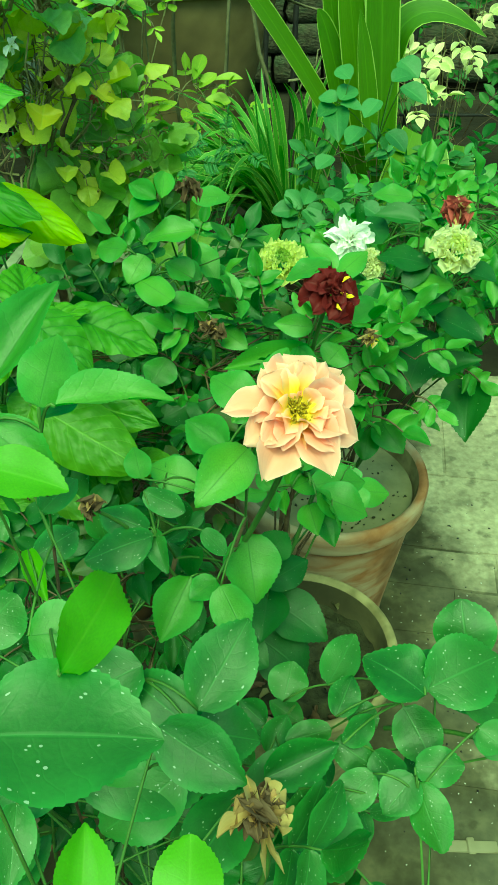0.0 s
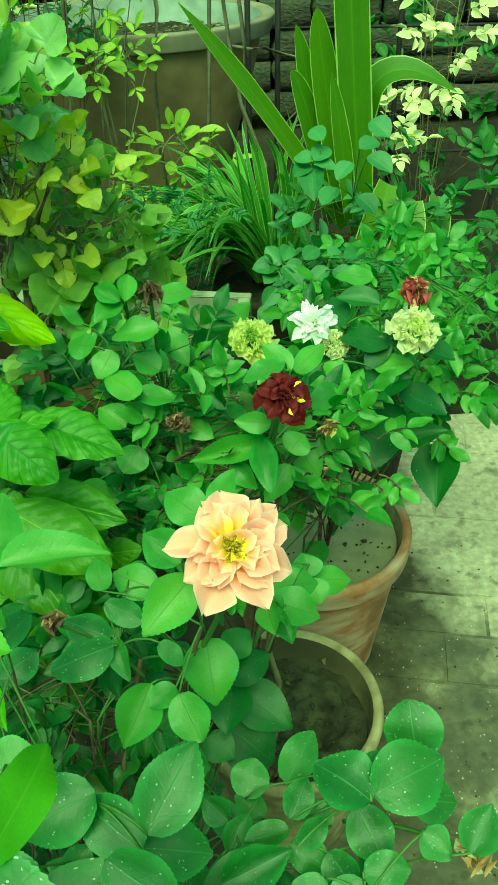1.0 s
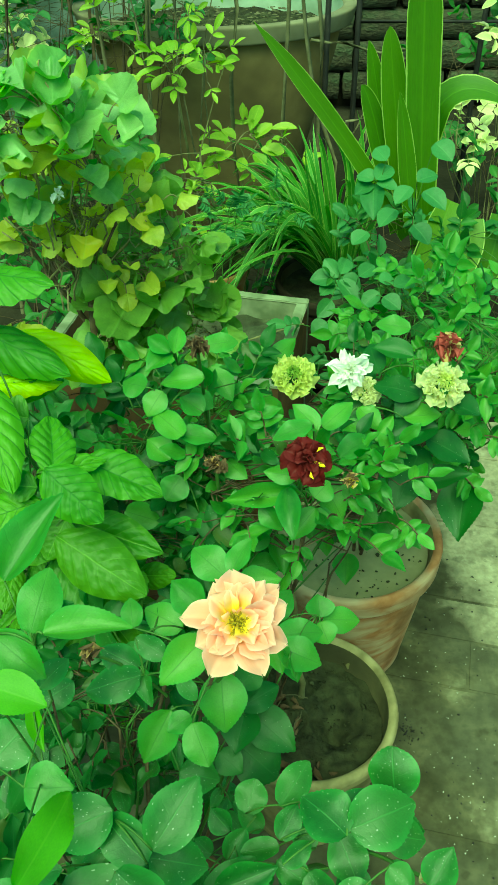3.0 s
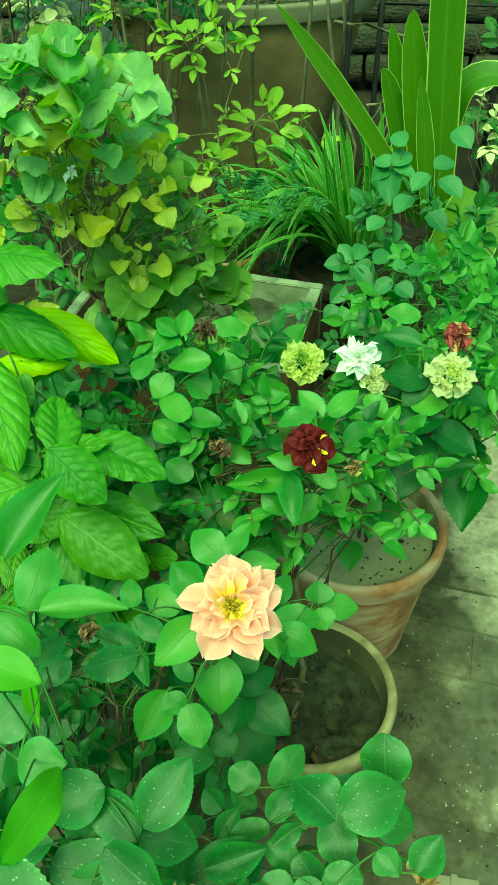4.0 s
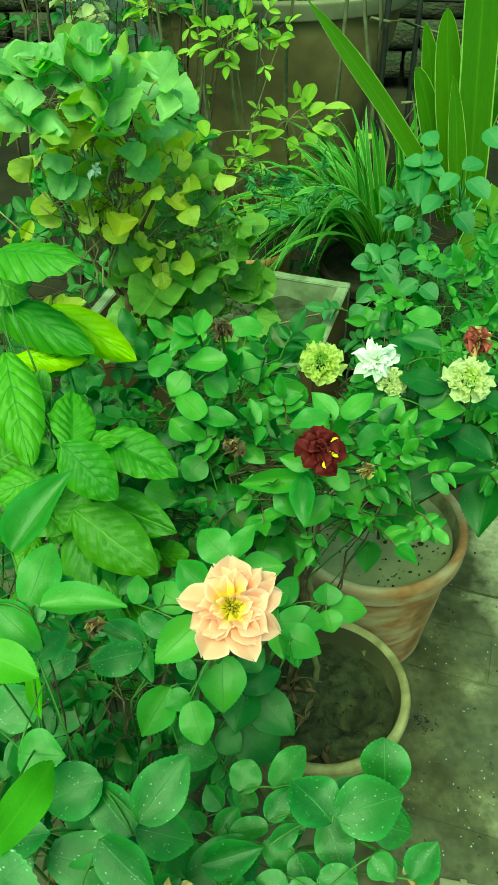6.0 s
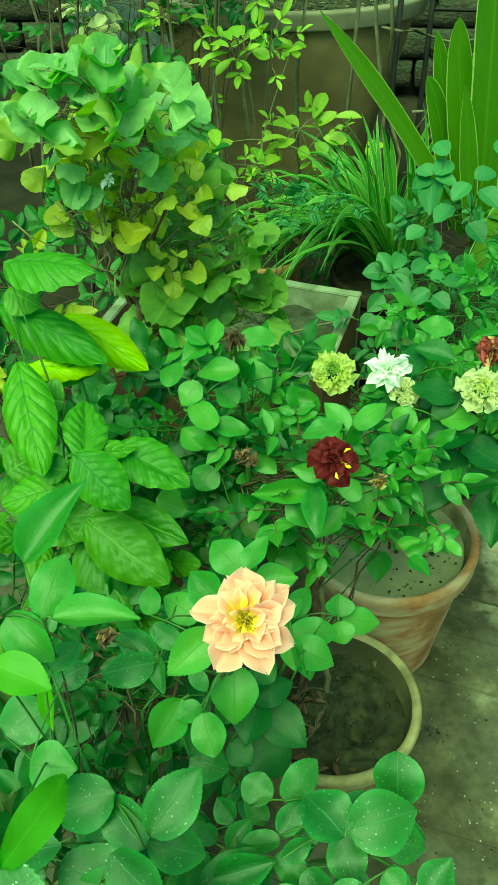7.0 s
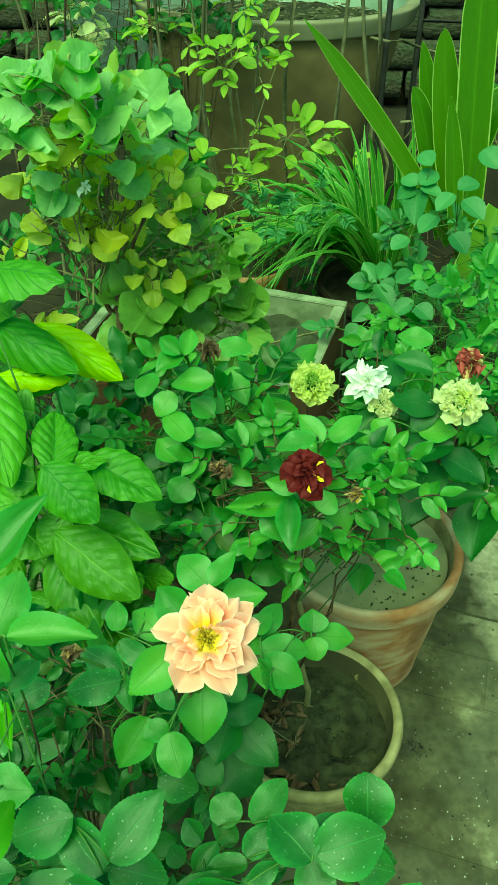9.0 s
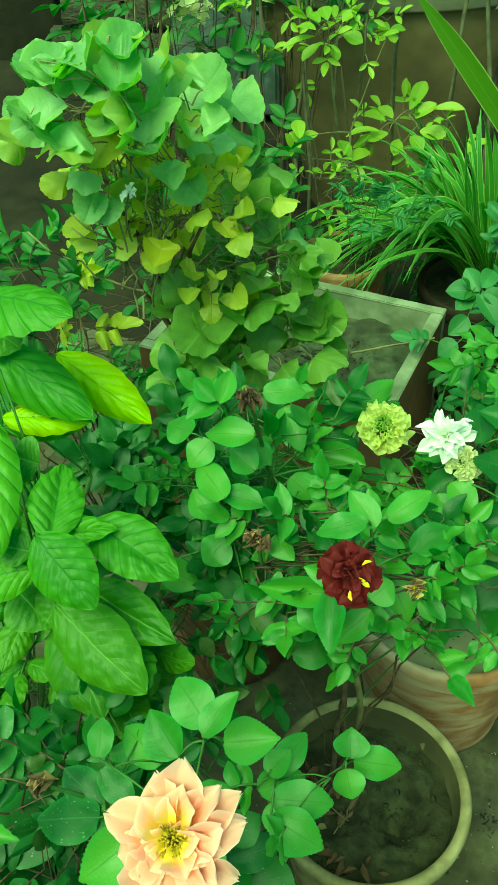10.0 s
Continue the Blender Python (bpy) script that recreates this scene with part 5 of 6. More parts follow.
sprays(near_rose, ROSE_SET, [
    (0.28, 0.343, 0.701, 0.296, 0.362, 0.718, 0.024),
    (0.256, 0.359, 0.703, 0.269, 0.342, 0.698, 0.016),
    (0.179, 0.367, 0.684, 0.201, 0.353, 0.677, 0.021),
    (0.144, 0.371, 0.665, 0.173, 0.374, 0.662, 0.012),
    (0.201, 0.361, 0.681, 0.216, 0.34, 0.674, 0.023),
    (0.144, 0.405, 0.645, 0.128, 0.42, 0.65, 0.02),
    (0.227, 0.373, 0.656, 0.241, 0.35, 0.645, 0.028),
    (0.169, 0.415, 0.626, 0.15, 0.427, 0.637, 0.018),
    (0.207, 0.38, 0.674, 0.191, 0.392, 0.682, 0.018),
    (0.128, 0.404, 0.605, 0.114, 0.415, 0.609, 0.018),
    (0.126, 0.347, 0.653, 0.176, 0.364, 0.666, 0.042),
], (0.06, 0.42, 0.19), (0.20, 0.38, 0.60), STEM, 0.0013)
sprays(near_rose, ROSE_SET, [
    (0.217, 0.339, 0.7, 0.244, 0.337, 0.702, 0.021),
    (0.218, 0.334, 0.694, 0.225, 0.301, 0.681, 0.023),
    (0.217, 0.337, 0.695, 0.198, 0.322, 0.685, 0.024),
    (0.196, 0.342, 0.691, 0.174, 0.327, 0.685, 0.021),
    (0.137, 0.346, 0.686, 0.179, 0.356, 0.699, 0.026),
    (0.154, 0.335, 0.693, 0.179, 0.297, 0.658, 0.042),
    (0.245, 0.397, 0.686, 0.286, 0.388, 0.683, 0.026),
    (0.252, 0.35, 0.716, 0.265, 0.338, 0.713, 0.02),
], (0.05, 0.40, 0.19), (0.22, 0.28, 0.62), STEM, 0.0013)
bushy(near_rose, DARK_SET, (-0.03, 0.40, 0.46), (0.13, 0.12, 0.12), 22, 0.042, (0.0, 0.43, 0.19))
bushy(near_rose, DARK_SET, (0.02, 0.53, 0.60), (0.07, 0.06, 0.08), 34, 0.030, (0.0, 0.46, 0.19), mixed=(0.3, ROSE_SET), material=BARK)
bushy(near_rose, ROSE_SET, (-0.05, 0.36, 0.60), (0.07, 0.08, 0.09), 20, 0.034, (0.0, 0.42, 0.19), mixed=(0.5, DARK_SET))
bushy(near_rose, ROSE_SET, (0.12, 0.41, 0.52), (0.09, 0.08, 0.09), 14, 0.028, (0.05, 0.45, 0.19), mixed=(0.5, DARK_SET))
stalk(near_rose, curve3((0.10, 0.34, 0.56), (0.13, 0.30, 0.66), (0.128, 0.299, 0.741)))
head = wilt(near_rose, (0.128, 0.299, 0.741), 0.0135, (DARKDRY_SET, DARKDRY_SET, DRY_SET), "withered rose bloom with tattered yellow petals", 46)
rags(head, RAG_SET, ((205, -60, 0.032, 0.009), (255, -30, 0.018, 0.008), (290, -20, 0.019, 0.010), (330, 10, 0.017, 0.009), (20, 40, 0.017, 0.006), (110, 0, 0.020, 0.007)))

# ---------------------------------------------------------------- dark red rose in the pale-rimmed pot
red_rose = thing("rose_bush", (0.19, 0.80, 0.205), "rose bush with one dark red bloom streaked yellow", "rose bush", "rose bushes")
bm = bmesh.new()
tube(bm, bend((0.226, 0.806, 0.19), (0.205, 0.782, 0.47), 0.0, 9, 0.003), 0.0048, 0.0036, 9)
part("cane", bm, TWIG, red_rose, "pale woody main cane")
sprays(red_rose, CLEAN_SET, [
    (0.204, 0.665, 0.754, 0.13, 0.671, 0.738, 0.023),
    (0.191, 0.664, 0.76, 0.195, 0.619, 0.746, 0.023),
    (0.226, 0.733, 0.709, 0.252, 0.7, 0.686, 0.035),
    (0.264, 0.753, 0.689, 0.306, 0.725, 0.67, 0.037),
    (0.275, 0.801, 0.608, 0.301, 0.781, 0.593, 0.03),
    (0.273, 0.841, 0.568, 0.279, 0.793, 0.55, 0.036),
    (0.251, 0.849, 0.548, 0.243, 0.796, 0.529, 0.036),
    (0.308, 0.85, 0.531, 0.297, 0.816, 0.511, 0.03),
    (0.318, 0.85, 0.541, 0.336, 0.808, 0.528, 0.04),
    (0.294, 0.953, 0.352, 0.29, 0.909, 0.333, 0.039),
    (0.22, 0.683, 0.716, 0.195, 0.658, 0.699, 0.023),
], (0.185, 0.79, 0.205), (0.215, 0.69, 0.70), BARK, 0.0034)
sprays(red_rose, CLEAN_SET, [
    (0.168, 0.667, 0.737, 0.185, 0.646, 0.723, 0.019),
    (0.179, 0.722, 0.638, 0.193, 0.688, 0.613, 0.024),
    (0.177, 0.692, 0.66, 0.146, 0.698, 0.659, 0.023),
    (0.157, 0.693, 0.658, 0.102, 0.69, 0.659, 0.027),
    (0.218, 0.676, 0.82, 0.196, 0.694, 0.836, 0.02),
    (0.224, 0.702, 0.801, 0.253, 0.727, 0.813, 0.02),
    (0.212, 0.671, 0.83, 0.178, 0.661, 0.826, 0.02),
    (0.244, 0.722, 0.746, 0.278, 0.745, 0.759, 0.026),
    (0.253, 0.749, 0.714, 0.295, 0.752, 0.714, 0.029),
    (0.2, 0.657, 0.782, 0.17, 0.658, 0.786, 0.018),
    (0.218, 0.68, 0.733, 0.233, 0.693, 0.743, 0.027),
    (0.153, 0.699, 0.613, 0.189, 0.704, 0.614, 0.028),
], (0.195, 0.80, 0.205), (0.20, 0.70, 0.72), BARK, 0.003)
bushy(red_rose, CLEAN_SET, (0.20, 0.73, 0.69), (0.12, 0.07, 0.07), 76, 0.025, (0.19, 0.80, 0.205), mixed=(0.20, DARK_SET), canes=5, thick=0.0016, material=BARK)
stalk(red_rose, curve3((0.20, 0.69, 0.70), (0.205, 0.66, 0.78), (0.206, 0.632, 0.82)))
head = bloom(red_rose, (0.206, 0.628, 0.826), FACE, (
    (7, 0.0205, 0.0165, 84, RED_SET, 0.0, 0.001), (6, 0.0165, 0.0135, 70, RED_SET, 0.002, 0.002), (5, 0.0125, 0.0090, 48, RED_SET, 0.003, 0.002), (3, 0.0080, 0.0060, 30, RED_SET, 0.003, 0.001)), "dark red rose with yellow streaked petals", loose=2.0)
for a, le, off in ((2.5, 0.012, 0.012), (3.3, 0.017, 0.006), (4.4, 0.010, 0.009)):
    ob = new("petal", YELLOW_SET[0])
    ob.parent = head
    ob.matrix_basis = Matrix.Rotation(a, 4, "Z") @ Matrix.Translation((0, off, 0.009)) @ Matrix.Rotation(radians(14), 4, "X") @ Matrix.Rotation(a, 4, "Y") @ Matrix.Diagonal((0.0034, le * 0.65, 0.008, 1))
wilt(red_rose, (0.252, 0.680, 0.755), 0.011, (RAG_SET, DARKDRY_SET, DARKDRY_SET, YELLOW_SET, DRY_SET), "withered bloom with yellowed sepals", 20)

# ---------------------------------------------------------------- cream rose in the large terracotta pot
cream_rose = thing("rose_bush", (0.33, 1.05, 0.252), "rose bush with white, cream and lime blooms above a terracotta pot", "rose bush", "rose bushes")
sprays(cream_rose, DARK_SET[:3], [
    (0.346, 0.819, 0.676, 0.313, 0.747, 0.661, 0.045),
    (0.419, 0.864, 0.582, 0.401, 0.797, 0.549, 0.055),
    (0.356, 0.802, 0.72, 0.292, 0.794, 0.71, 0.038),
    (0.347, 0.808, 0.699, 0.393, 0.784, 0.689, 0.04),
    (0.352, 0.813, 0.624, 0.404, 0.808, 0.649, 0.03),
    (0.329, 0.845, 0.781, 0.286, 0.859, 0.785, 0.026),
    (0.336, 0.817, 0.75, 0.289, 0.829, 0.761, 0.035),
    (0.335, 0.826, 0.754, 0.31, 0.8, 0.737, 0.024),
    (0.28, 0.838, 0.725, 0.25, 0.821, 0.706, 0.028),
    (0.295, 0.843, 0.76, 0.284, 0.884, 0.775, 0.026),
    (0.368, 0.803, 0.749, 0.394, 0.789, 0.748, 0.036),
], (0.33, 1.04, 0.25), (0.34, 0.86, 0.68), BARK, 0.0034)
sprays(cream_rose, CLEAN_SET, [
    (0.272, 0.82, 0.732, 0.296, 0.798, 0.72, 0.027),
    (0.285, 0.793, 0.708, 0.255, 0.817, 0.718, 0.026),
    (0.262, 0.82, 0.716, 0.273, 0.788, 0.704, 0.024),
    (0.332, 0.893, 0.785, 0.295, 0.899, 0.791, 0.025),
    (0.318, 0.802, 0.733, 0.358, 0.803, 0.738, 0.029),
    (0.289, 0.795, 0.673, 0.313, 0.779, 0.665, 0.031),
], (0.32, 1.05, 0.25), (0.29, 0.88, 0.68), BARK, 0.003)
bushy(cream_rose, CLEAN_SET, (0.33, 0.93, 0.63), (0.15, 0.09, 0.09), 76, 0.028, (0.33, 1.05, 0.25), mixed=(0.20, DARK_SET), canes=5, thick=0.0016, material=BARK)
bushy(cream_rose, CLEAN_SET, (0.46, 0.98, 0.65), (0.09, 0.12, 0.10), 56, 0.028, (0.34, 1.06, 0.25), mixed=(0.2, DARK_SET))


def pompon(plant, at, r, meshes, label, facing=FACE, heart=None):
    heart = heart or meshes
    return bloom(plant, at, facing, (
        (9, r * 0.66, r * 0.56, 98, meshes, -0.12 * r, r * 0.36), (13, r * 0.50, r * 0.40, 84, meshes, 0.0, r * 0.48), (18, r * 0.42, r * 0.30, 70, meshes, 0.10 * r, r * 0.48),
        (20, r * 0.38, r * 0.25, 58, meshes, 0.18 * r, r * 0.42), (18, r * 0.34, r * 0.21, 46, meshes, 0.24 * r, r * 0.34), (14, r * 0.30, r * 0.18, 34, heart, 0.26 * r, r * 0.25), (9, r * 0.25, r * 0.15, 22, heart, 0.27 * r, r * 0.15), (4, r * 0.20, r * 0.13, 8, heart, 0.26 * r, r * 0.06)), label, loose=1.9)


stalk(cream_rose, curve3((0.30, 0.90, 0.66), (0.33, 0.86, 0.72), (0.356, 0.815, 0.762)))
pompon(cream_rose, (0.356, 0.810, 0.768), 0.0255, CREAM_SET, "full cream pompon bloom", heart=LEMON_SET)
stalk(cream_rose, curve3((0.27, 0.93, 0.62), (0.24, 0.93, 0.66), (0.206, 0.922, 0.692)))
pompon(cream_rose, (0.205, 0.903, 0.713), 0.0255, LEMON_SET, "greenish-yellow pompon bloom", heart=GREEN_SET)
stalk(cream_rose, curve3((0.28, 0.91, 0.66), (0.27, 0.87, 0.72), (0.262, 0.85, 0.755)))
bloom(cream_rose, (0.263, 0.842, 0.764), (-0.1, -0.5, 0.8), ((11, 0.0225, 0.0120, 80, WHITE_SET, 0, 0.002), (11, 0.021, 0.0095, 58, WHITE_SET, 0.002, 0.003), (9, 0.019, 0.008, 36, WHITE_SET, 0.003, 0.002), (5, 0.015, 0.006, 15, WHITE_SET, 0.003, 0.001)), "open white bloom", loose=2.6)
pompon(cream_rose, (0.281, 0.832, 0.745), 0.016, CREAM_SET, "small cream bud opening beside the white bloom", (0.3, -0.7, 0.6))
stalk(cream_rose, curve3((0.34, 0.93, 0.66), (0.36, 0.89, 0.73), (0.366, 0.857, 0.778)))
wilt(cream_rose, (0.367, 0.855, 0.786), 0.0175, (DRYRED_SET, DRYRED_SET, DRYRED_SET, RAG_SET), "faded dry dark red bloom", 54)

# ---------------------------------------------------------------- rose with withered blooms
old_rose = thing("rose_bush", (-0.02, 1.08, 0.22), "rose bush with two withered brown blooms", "rose bush", "rose bushes")
sprays(old_rose, CLEAN_SET, [
    (0.082, 0.772, 0.837, 0.059, 0.75, 0.831, 0.023),
    (0.087, 0.756, 0.846, 0.09, 0.785, 0.859, 0.017),
    (0.082, 0.763, 0.843, 0.059, 0.78, 0.85, 0.018),
    (0.114, 0.757, 0.817, 0.071, 0.756, 0.816, 0.025),
    (0.111, 0.797, 0.827, 0.145, 0.804, 0.831, 0.023),
    (0.111, 0.879, 0.744, 0.136, 0.841, 0.731, 0.029),
    (0.085, 0.746, 0.757, 0.126, 0.746, 0.752, 0.022),
    (0.092, 0.732, 0.766, 0.058, 0.765, 0.775, 0.026),
    (0.127, 0.816, 0.672, 0.171, 0.862, 0.695, 0.033),
    (0.193, 0.877, 0.683, 0.121, 0.883, 0.688, 0.028),
    (0.174, 0.913, 0.719, 0.21, 0.952, 0.736, 0.025),
    (0.14, 0.927, 0.692, 0.181, 0.954, 0.701, 0.027),
], (0.0, 1.06, 0.22), (0.11, 0.83, 0.70), BARK, 0.003)
sprays(old_rose, CLEAN_SET, [
    (0.135, 0.726, 0.739, 0.151, 0.704, 0.737, 0.023),
    (0.154, 0.765, 0.694, 0.18, 0.777, 0.693, 0.025),
    (0.022, 0.741, 0.654, 0.063, 0.725, 0.652, 0.032),
    (0.069, 0.779, 0.785, 0.054, 0.758, 0.772, 0.026),
    (0.095, 0.797, 0.772, 0.119, 0.788, 0.758, 0.023),
    (0.074, 0.753, 0.717, 0.049, 0.773, 0.729, 0.029),
    (0.127, 0.827, 0.704, 0.152, 0.817, 0.693, 0.029),
    (0.085, 0.748, 0.698, 0.069, 0.727, 0.685, 0.033),
    (0.11, 0.765, 0.769, 0.086, 0.777, 0.78, 0.026),
    (0.149, 0.884, 0.684, 0.181, 0.911, 0.689, 0.031),
    (0.103, 0.732, 0.657, 0.074, 0.723, 0.647, 0.036),
    (0.053, 0.778, 0.791, 0.028, 0.788, 0.791, 0.029),
], (0.01, 1.06, 0.22), (0.10, 0.80, 0.64), BARK, 0.003, swap=(0.4, DARK_SET))
bushy(old_rose, CLEAN_SET, (0.11, 0.84, 0.65), (0.12, 0.09, 0.12), 86, 0.027, (0.0, 1.06, 0.22), mixed=(0.45, DARK_SET))
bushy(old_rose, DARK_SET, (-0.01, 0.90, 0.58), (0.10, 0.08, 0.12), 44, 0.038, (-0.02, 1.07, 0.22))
# dark leaves added to stand for the shade below the herb
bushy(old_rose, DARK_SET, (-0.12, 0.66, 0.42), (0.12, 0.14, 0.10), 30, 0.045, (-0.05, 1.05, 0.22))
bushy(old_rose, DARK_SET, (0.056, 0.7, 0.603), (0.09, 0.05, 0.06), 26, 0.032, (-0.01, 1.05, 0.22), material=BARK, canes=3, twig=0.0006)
for at, mat_set in (((0.124, 0.705, 0.752), DRY_SET), ((0.108, 0.76, 0.852), DARKDRY_SET)):
    stalk(old_rose, curve3((0.11, 0.83, 0.68), (at[0], at[1] + 0.03, at[2] - 0.06), (at[0], at[1] + 0.004, at[2] - 0.006)))
    wilt(old_rose, at, 0.0125, (mat_set, DARKDRY_SET, DARKDRY_SET), "withered brown rose bloom", 26)

# ---------------------------------------------------------------- broad blistered herb
herb = thing("herb_plant", (-0.22, 0.73, 0.21), "lush herb with broad blistered bright green leaves", "herb")
sprays(herb, BASIL_SET, [
    (-0.091, 0.744, 0.931, -0.012, 0.725, 0.956, 0.054),
    (-0.116, 0.768, 0.872, -0.010, 0.712, 0.872, 0.046),
    (-0.073, 0.687, 0.867, -0.034, 0.593, 0.832, 0.045),
    (-0.083, 0.719, 0.827, -0.016, 0.731, 0.835, 0.029),
    (-0.007, 0.628, 0.811, -0.019, 0.691, 0.829, 0.04),
    (0.009, 0.661, 0.797, 0.082, 0.638, 0.781, 0.047),
    (-0.011, 0.619, 0.825, 0.038, 0.586, 0.799, 0.044),
    (-0.025, 0.636, 0.803, 0.033, 0.652, 0.809, 0.026),
    (-0.021, 0.62, 0.787, -0.075, 0.593, 0.788, 0.038),
], (-0.20, 0.73, 0.21), (-0.02, 0.66, 0.74), STEM, 0.0036)
sprays(herb, BASIL_PALE_SET, [
    (-0.068, 0.80, 0.842, 0.018, 0.757, 0.820, 0.040),
    (-0.083, 0.723, 0.834, -0.017, 0.736, 0.835, 0.027),
], (-0.20, 0.74, 0.21), (-0.04, 0.76, 0.74), STEM, 0.003)
sprays(herb, BASIL_LOW_SET, [
    (-0.014, 0.62, 0.744, 0.066, 0.572, 0.723, 0.054),
    (-0.004, 0.649, 0.732, 0.078, 0.616, 0.728, 0.042),
    (-0.026, 0.637, 0.701, 0.028, 0.574, 0.682, 0.055),
    (-0.022, 0.623, 0.801, -0.052, 0.62, 0.807, 0.028),
    (-0.058, 0.637, 0.73, -0.023, 0.617, 0.724, 0.045),
    (-0.039, 0.688, 0.824, -0.064, 0.689, 0.828, 0.038),
    (-0.101, 0.758, 0.895, -0.069, 0.751, 0.889, 0.039),
    (-0.007, 0.634, 0.751, -0.024, 0.605, 0.729, 0.038),
    (-0.087, 0.641, 0.776, -0.057, 0.671, 0.784, 0.045),
], (-0.22, 0.72, 0.21), (-0.05, 0.66, 0.70), STEM, 0.0034)
bushy(herb, BASIL_LOW_SET, (-0.06, 0.70, 0.62), (0.09, 0.08, 0.13), 22, 0.06, (-0.22, 0.73, 0.21), pairs=1)

# ---------------------------------------------------------------- scalloped shrub
shrub = thing("shrub", (-0.10, 1.17, -0.03), "tall shrub of wavy scalloped leaves, some yellowing", "shrub")
bm = bmesh.new()
tube(bm, bend((-0.07, 1.20, -0.03), (-0.055, 1.06, 0.72), 0.0, 10, 0.004), 0.008, 0.005, 8)
tube(bm, bend((-0.055, 1.06, 0.72), (-0.10, 1.02, 0.90), 0.0, 7, 0.004), 0.004, 0.002, 7)
tube(bm, bend((-0.055, 1.06, 0.72), (0.0, 1.04, 0.88), 0.0, 7, 0.004), 0.004, 0.002, 7)
tube(bm, bend((-0.06, 1.08, 0.62), (0.06, 1.12, 0.74), 0.0, 7, 0.004), 0.004, 0.002, 7)
tube(bm, bend((-0.06, 1.08, 0.66), (-0.14, 1.06, 0.84), 0.0, 7, 0.004), 0.004, 0.002, 7)
part("trunk", bm, BARK, shrub, "slender brown branching stems")
bm = bmesh.new()
for k in range(10):
    start = Vector((-0.085, 1.03, 0.74)) + Vector((dice.uniform(-0.02, 0.03), dice.uniform(-0.02, 0.03), dice.uniform(-0.02, 0.10)))
    end = Vector((dice.uniform(-0.18, -0.02), 1.0 + dice.uniform(-0.03, 0.04), dice.uniform(0.84, 0.93)))
    tube(bm, bend(start, end, dice.uniform(-0.02, 0.0), 7, 0.003), 0.0015, 0.0009, 6)
part("twig", bm, TWIG, shrub, "thin pale forking twigs")
sprays(shrub, SCALLOP_SET, [
    (-0.031, 0.924, 1.013, -0.04, 0.973, 1.038, 0.038),
    (-0.041, 0.951, 1.03, -0.021, 0.987, 1.047, 0.038),
    (-0.016, 0.972, 0.997, -0.029, 1.021, 1.015, 0.032),
    (-0.023, 0.972, 0.986, -0.015, 0.943, 0.965, 0.057),
    (-0.039, 0.975, 1.044, -0.027, 0.989, 1.048, 0.025),
    (-0.014, 1.109, 0.965, 0.019, 1.104, 0.953, 0.057),
    (-0.01, 1.187, 0.917, 0.031, 1.139, 0.908, 0.053),
    (-0.014, 1.148, 0.9, 0.032, 1.145, 0.893, 0.038),
    (-0.089, 0.933, 0.988, -0.058, 0.91, 0.98, 0.029),
    (-0.012, 1.051, 0.946, -0.004, 1.098, 0.961, 0.049),
    (-0.1, 0.933, 1.015, -0.079, 0.965, 1.036, 0.041),
    (-0.107, 0.917, 0.988, -0.083, 0.942, 1.001, 0.039),
], (-0.055, 1.06, 0.72), (-0.02, 1.03, 0.90), TWIG, 0.0016)
sprays(shrub, SCALLOP_SET, [
    (-0.058, 0.932, 1.031, -0.077, 0.982, 1.042, 0.035),
    (-0.065, 0.961, 1.017, -0.052, 0.938, 0.998, 0.035),
    (-0.105, 0.943, 1.032, -0.111, 0.958, 1.048, 0.031),
    (-0.113, 0.92, 0.992, -0.102, 0.951, 1.003, 0.037),
    (-0.122, 0.939, 0.997, -0.104, 0.924, 0.983, 0.041),
    (0.053, 1.17, 0.772, 0.121, 1.153, 0.747, 0.043),
    (-0.042, 0.942, 0.974, -0.068, 0.964, 0.988, 0.037),
    (-0.022, 1.05, 0.994, -0.017, 1.008, 0.976, 0.036),
    (0.007, 1.142, 0.864, 0.028, 1.163, 0.883, 0.035),
    (-0.047, 0.963, 1.047, -0.065, 0.972, 1.052, 0.028),
    (-0.08, 0.926, 1.022, -0.102, 0.971, 1.032, 0.035),
    (-0.016, 1.086, 0.9, 0.014, 1.115, 0.916, 0.041),
], (-0.055, 1.06, 0.72), (0.0, 1.06, 0.88), TWIG, 0.0016)
sprays(shrub, OLD_SET, [
    (-0.062, 0.97, 0.96, -0.078, 0.945, 0.937, 0.055),
    (-0.061, 1.04, 0.913, -0.048, 1.008, 0.891, 0.034),
    (-0.035, 1.094, 0.884, -0.003, 1.051, 0.867, 0.042),
    (-0.05, 1.057, 0.822, -0.054, 1.018, 0.797, 0.036),
    (-0.044, 1.061, 0.841, -0.042, 1.035, 0.824, 0.019),
    (-0.083, 1.04, 0.843, -0.099, 1.014, 0.833, 0.031),
    (-0.105, 1.005, 0.899, -0.096, 0.97, 0.882, 0.027),
    (-0.087, 1.052, 0.83, -0.075, 1.032, 0.81, 0.029),
    (-0.028, 1.072, 0.828, -0.019, 1.044, 0.805, 0.032),
    (-0.029, 1.056, 0.756, -0.028, 1.04, 0.746, 0.016),
    (-0.071, 0.938, 0.964, -0.092, 0.925, 0.957, 0.025),
    (-0.068, 1.043, 0.805, -0.045, 1.03, 0.797, 0.029),
], (-0.06, 1.07, 0.68), (-0.05, 1.05, 0.84), TWIG, 0.0016)
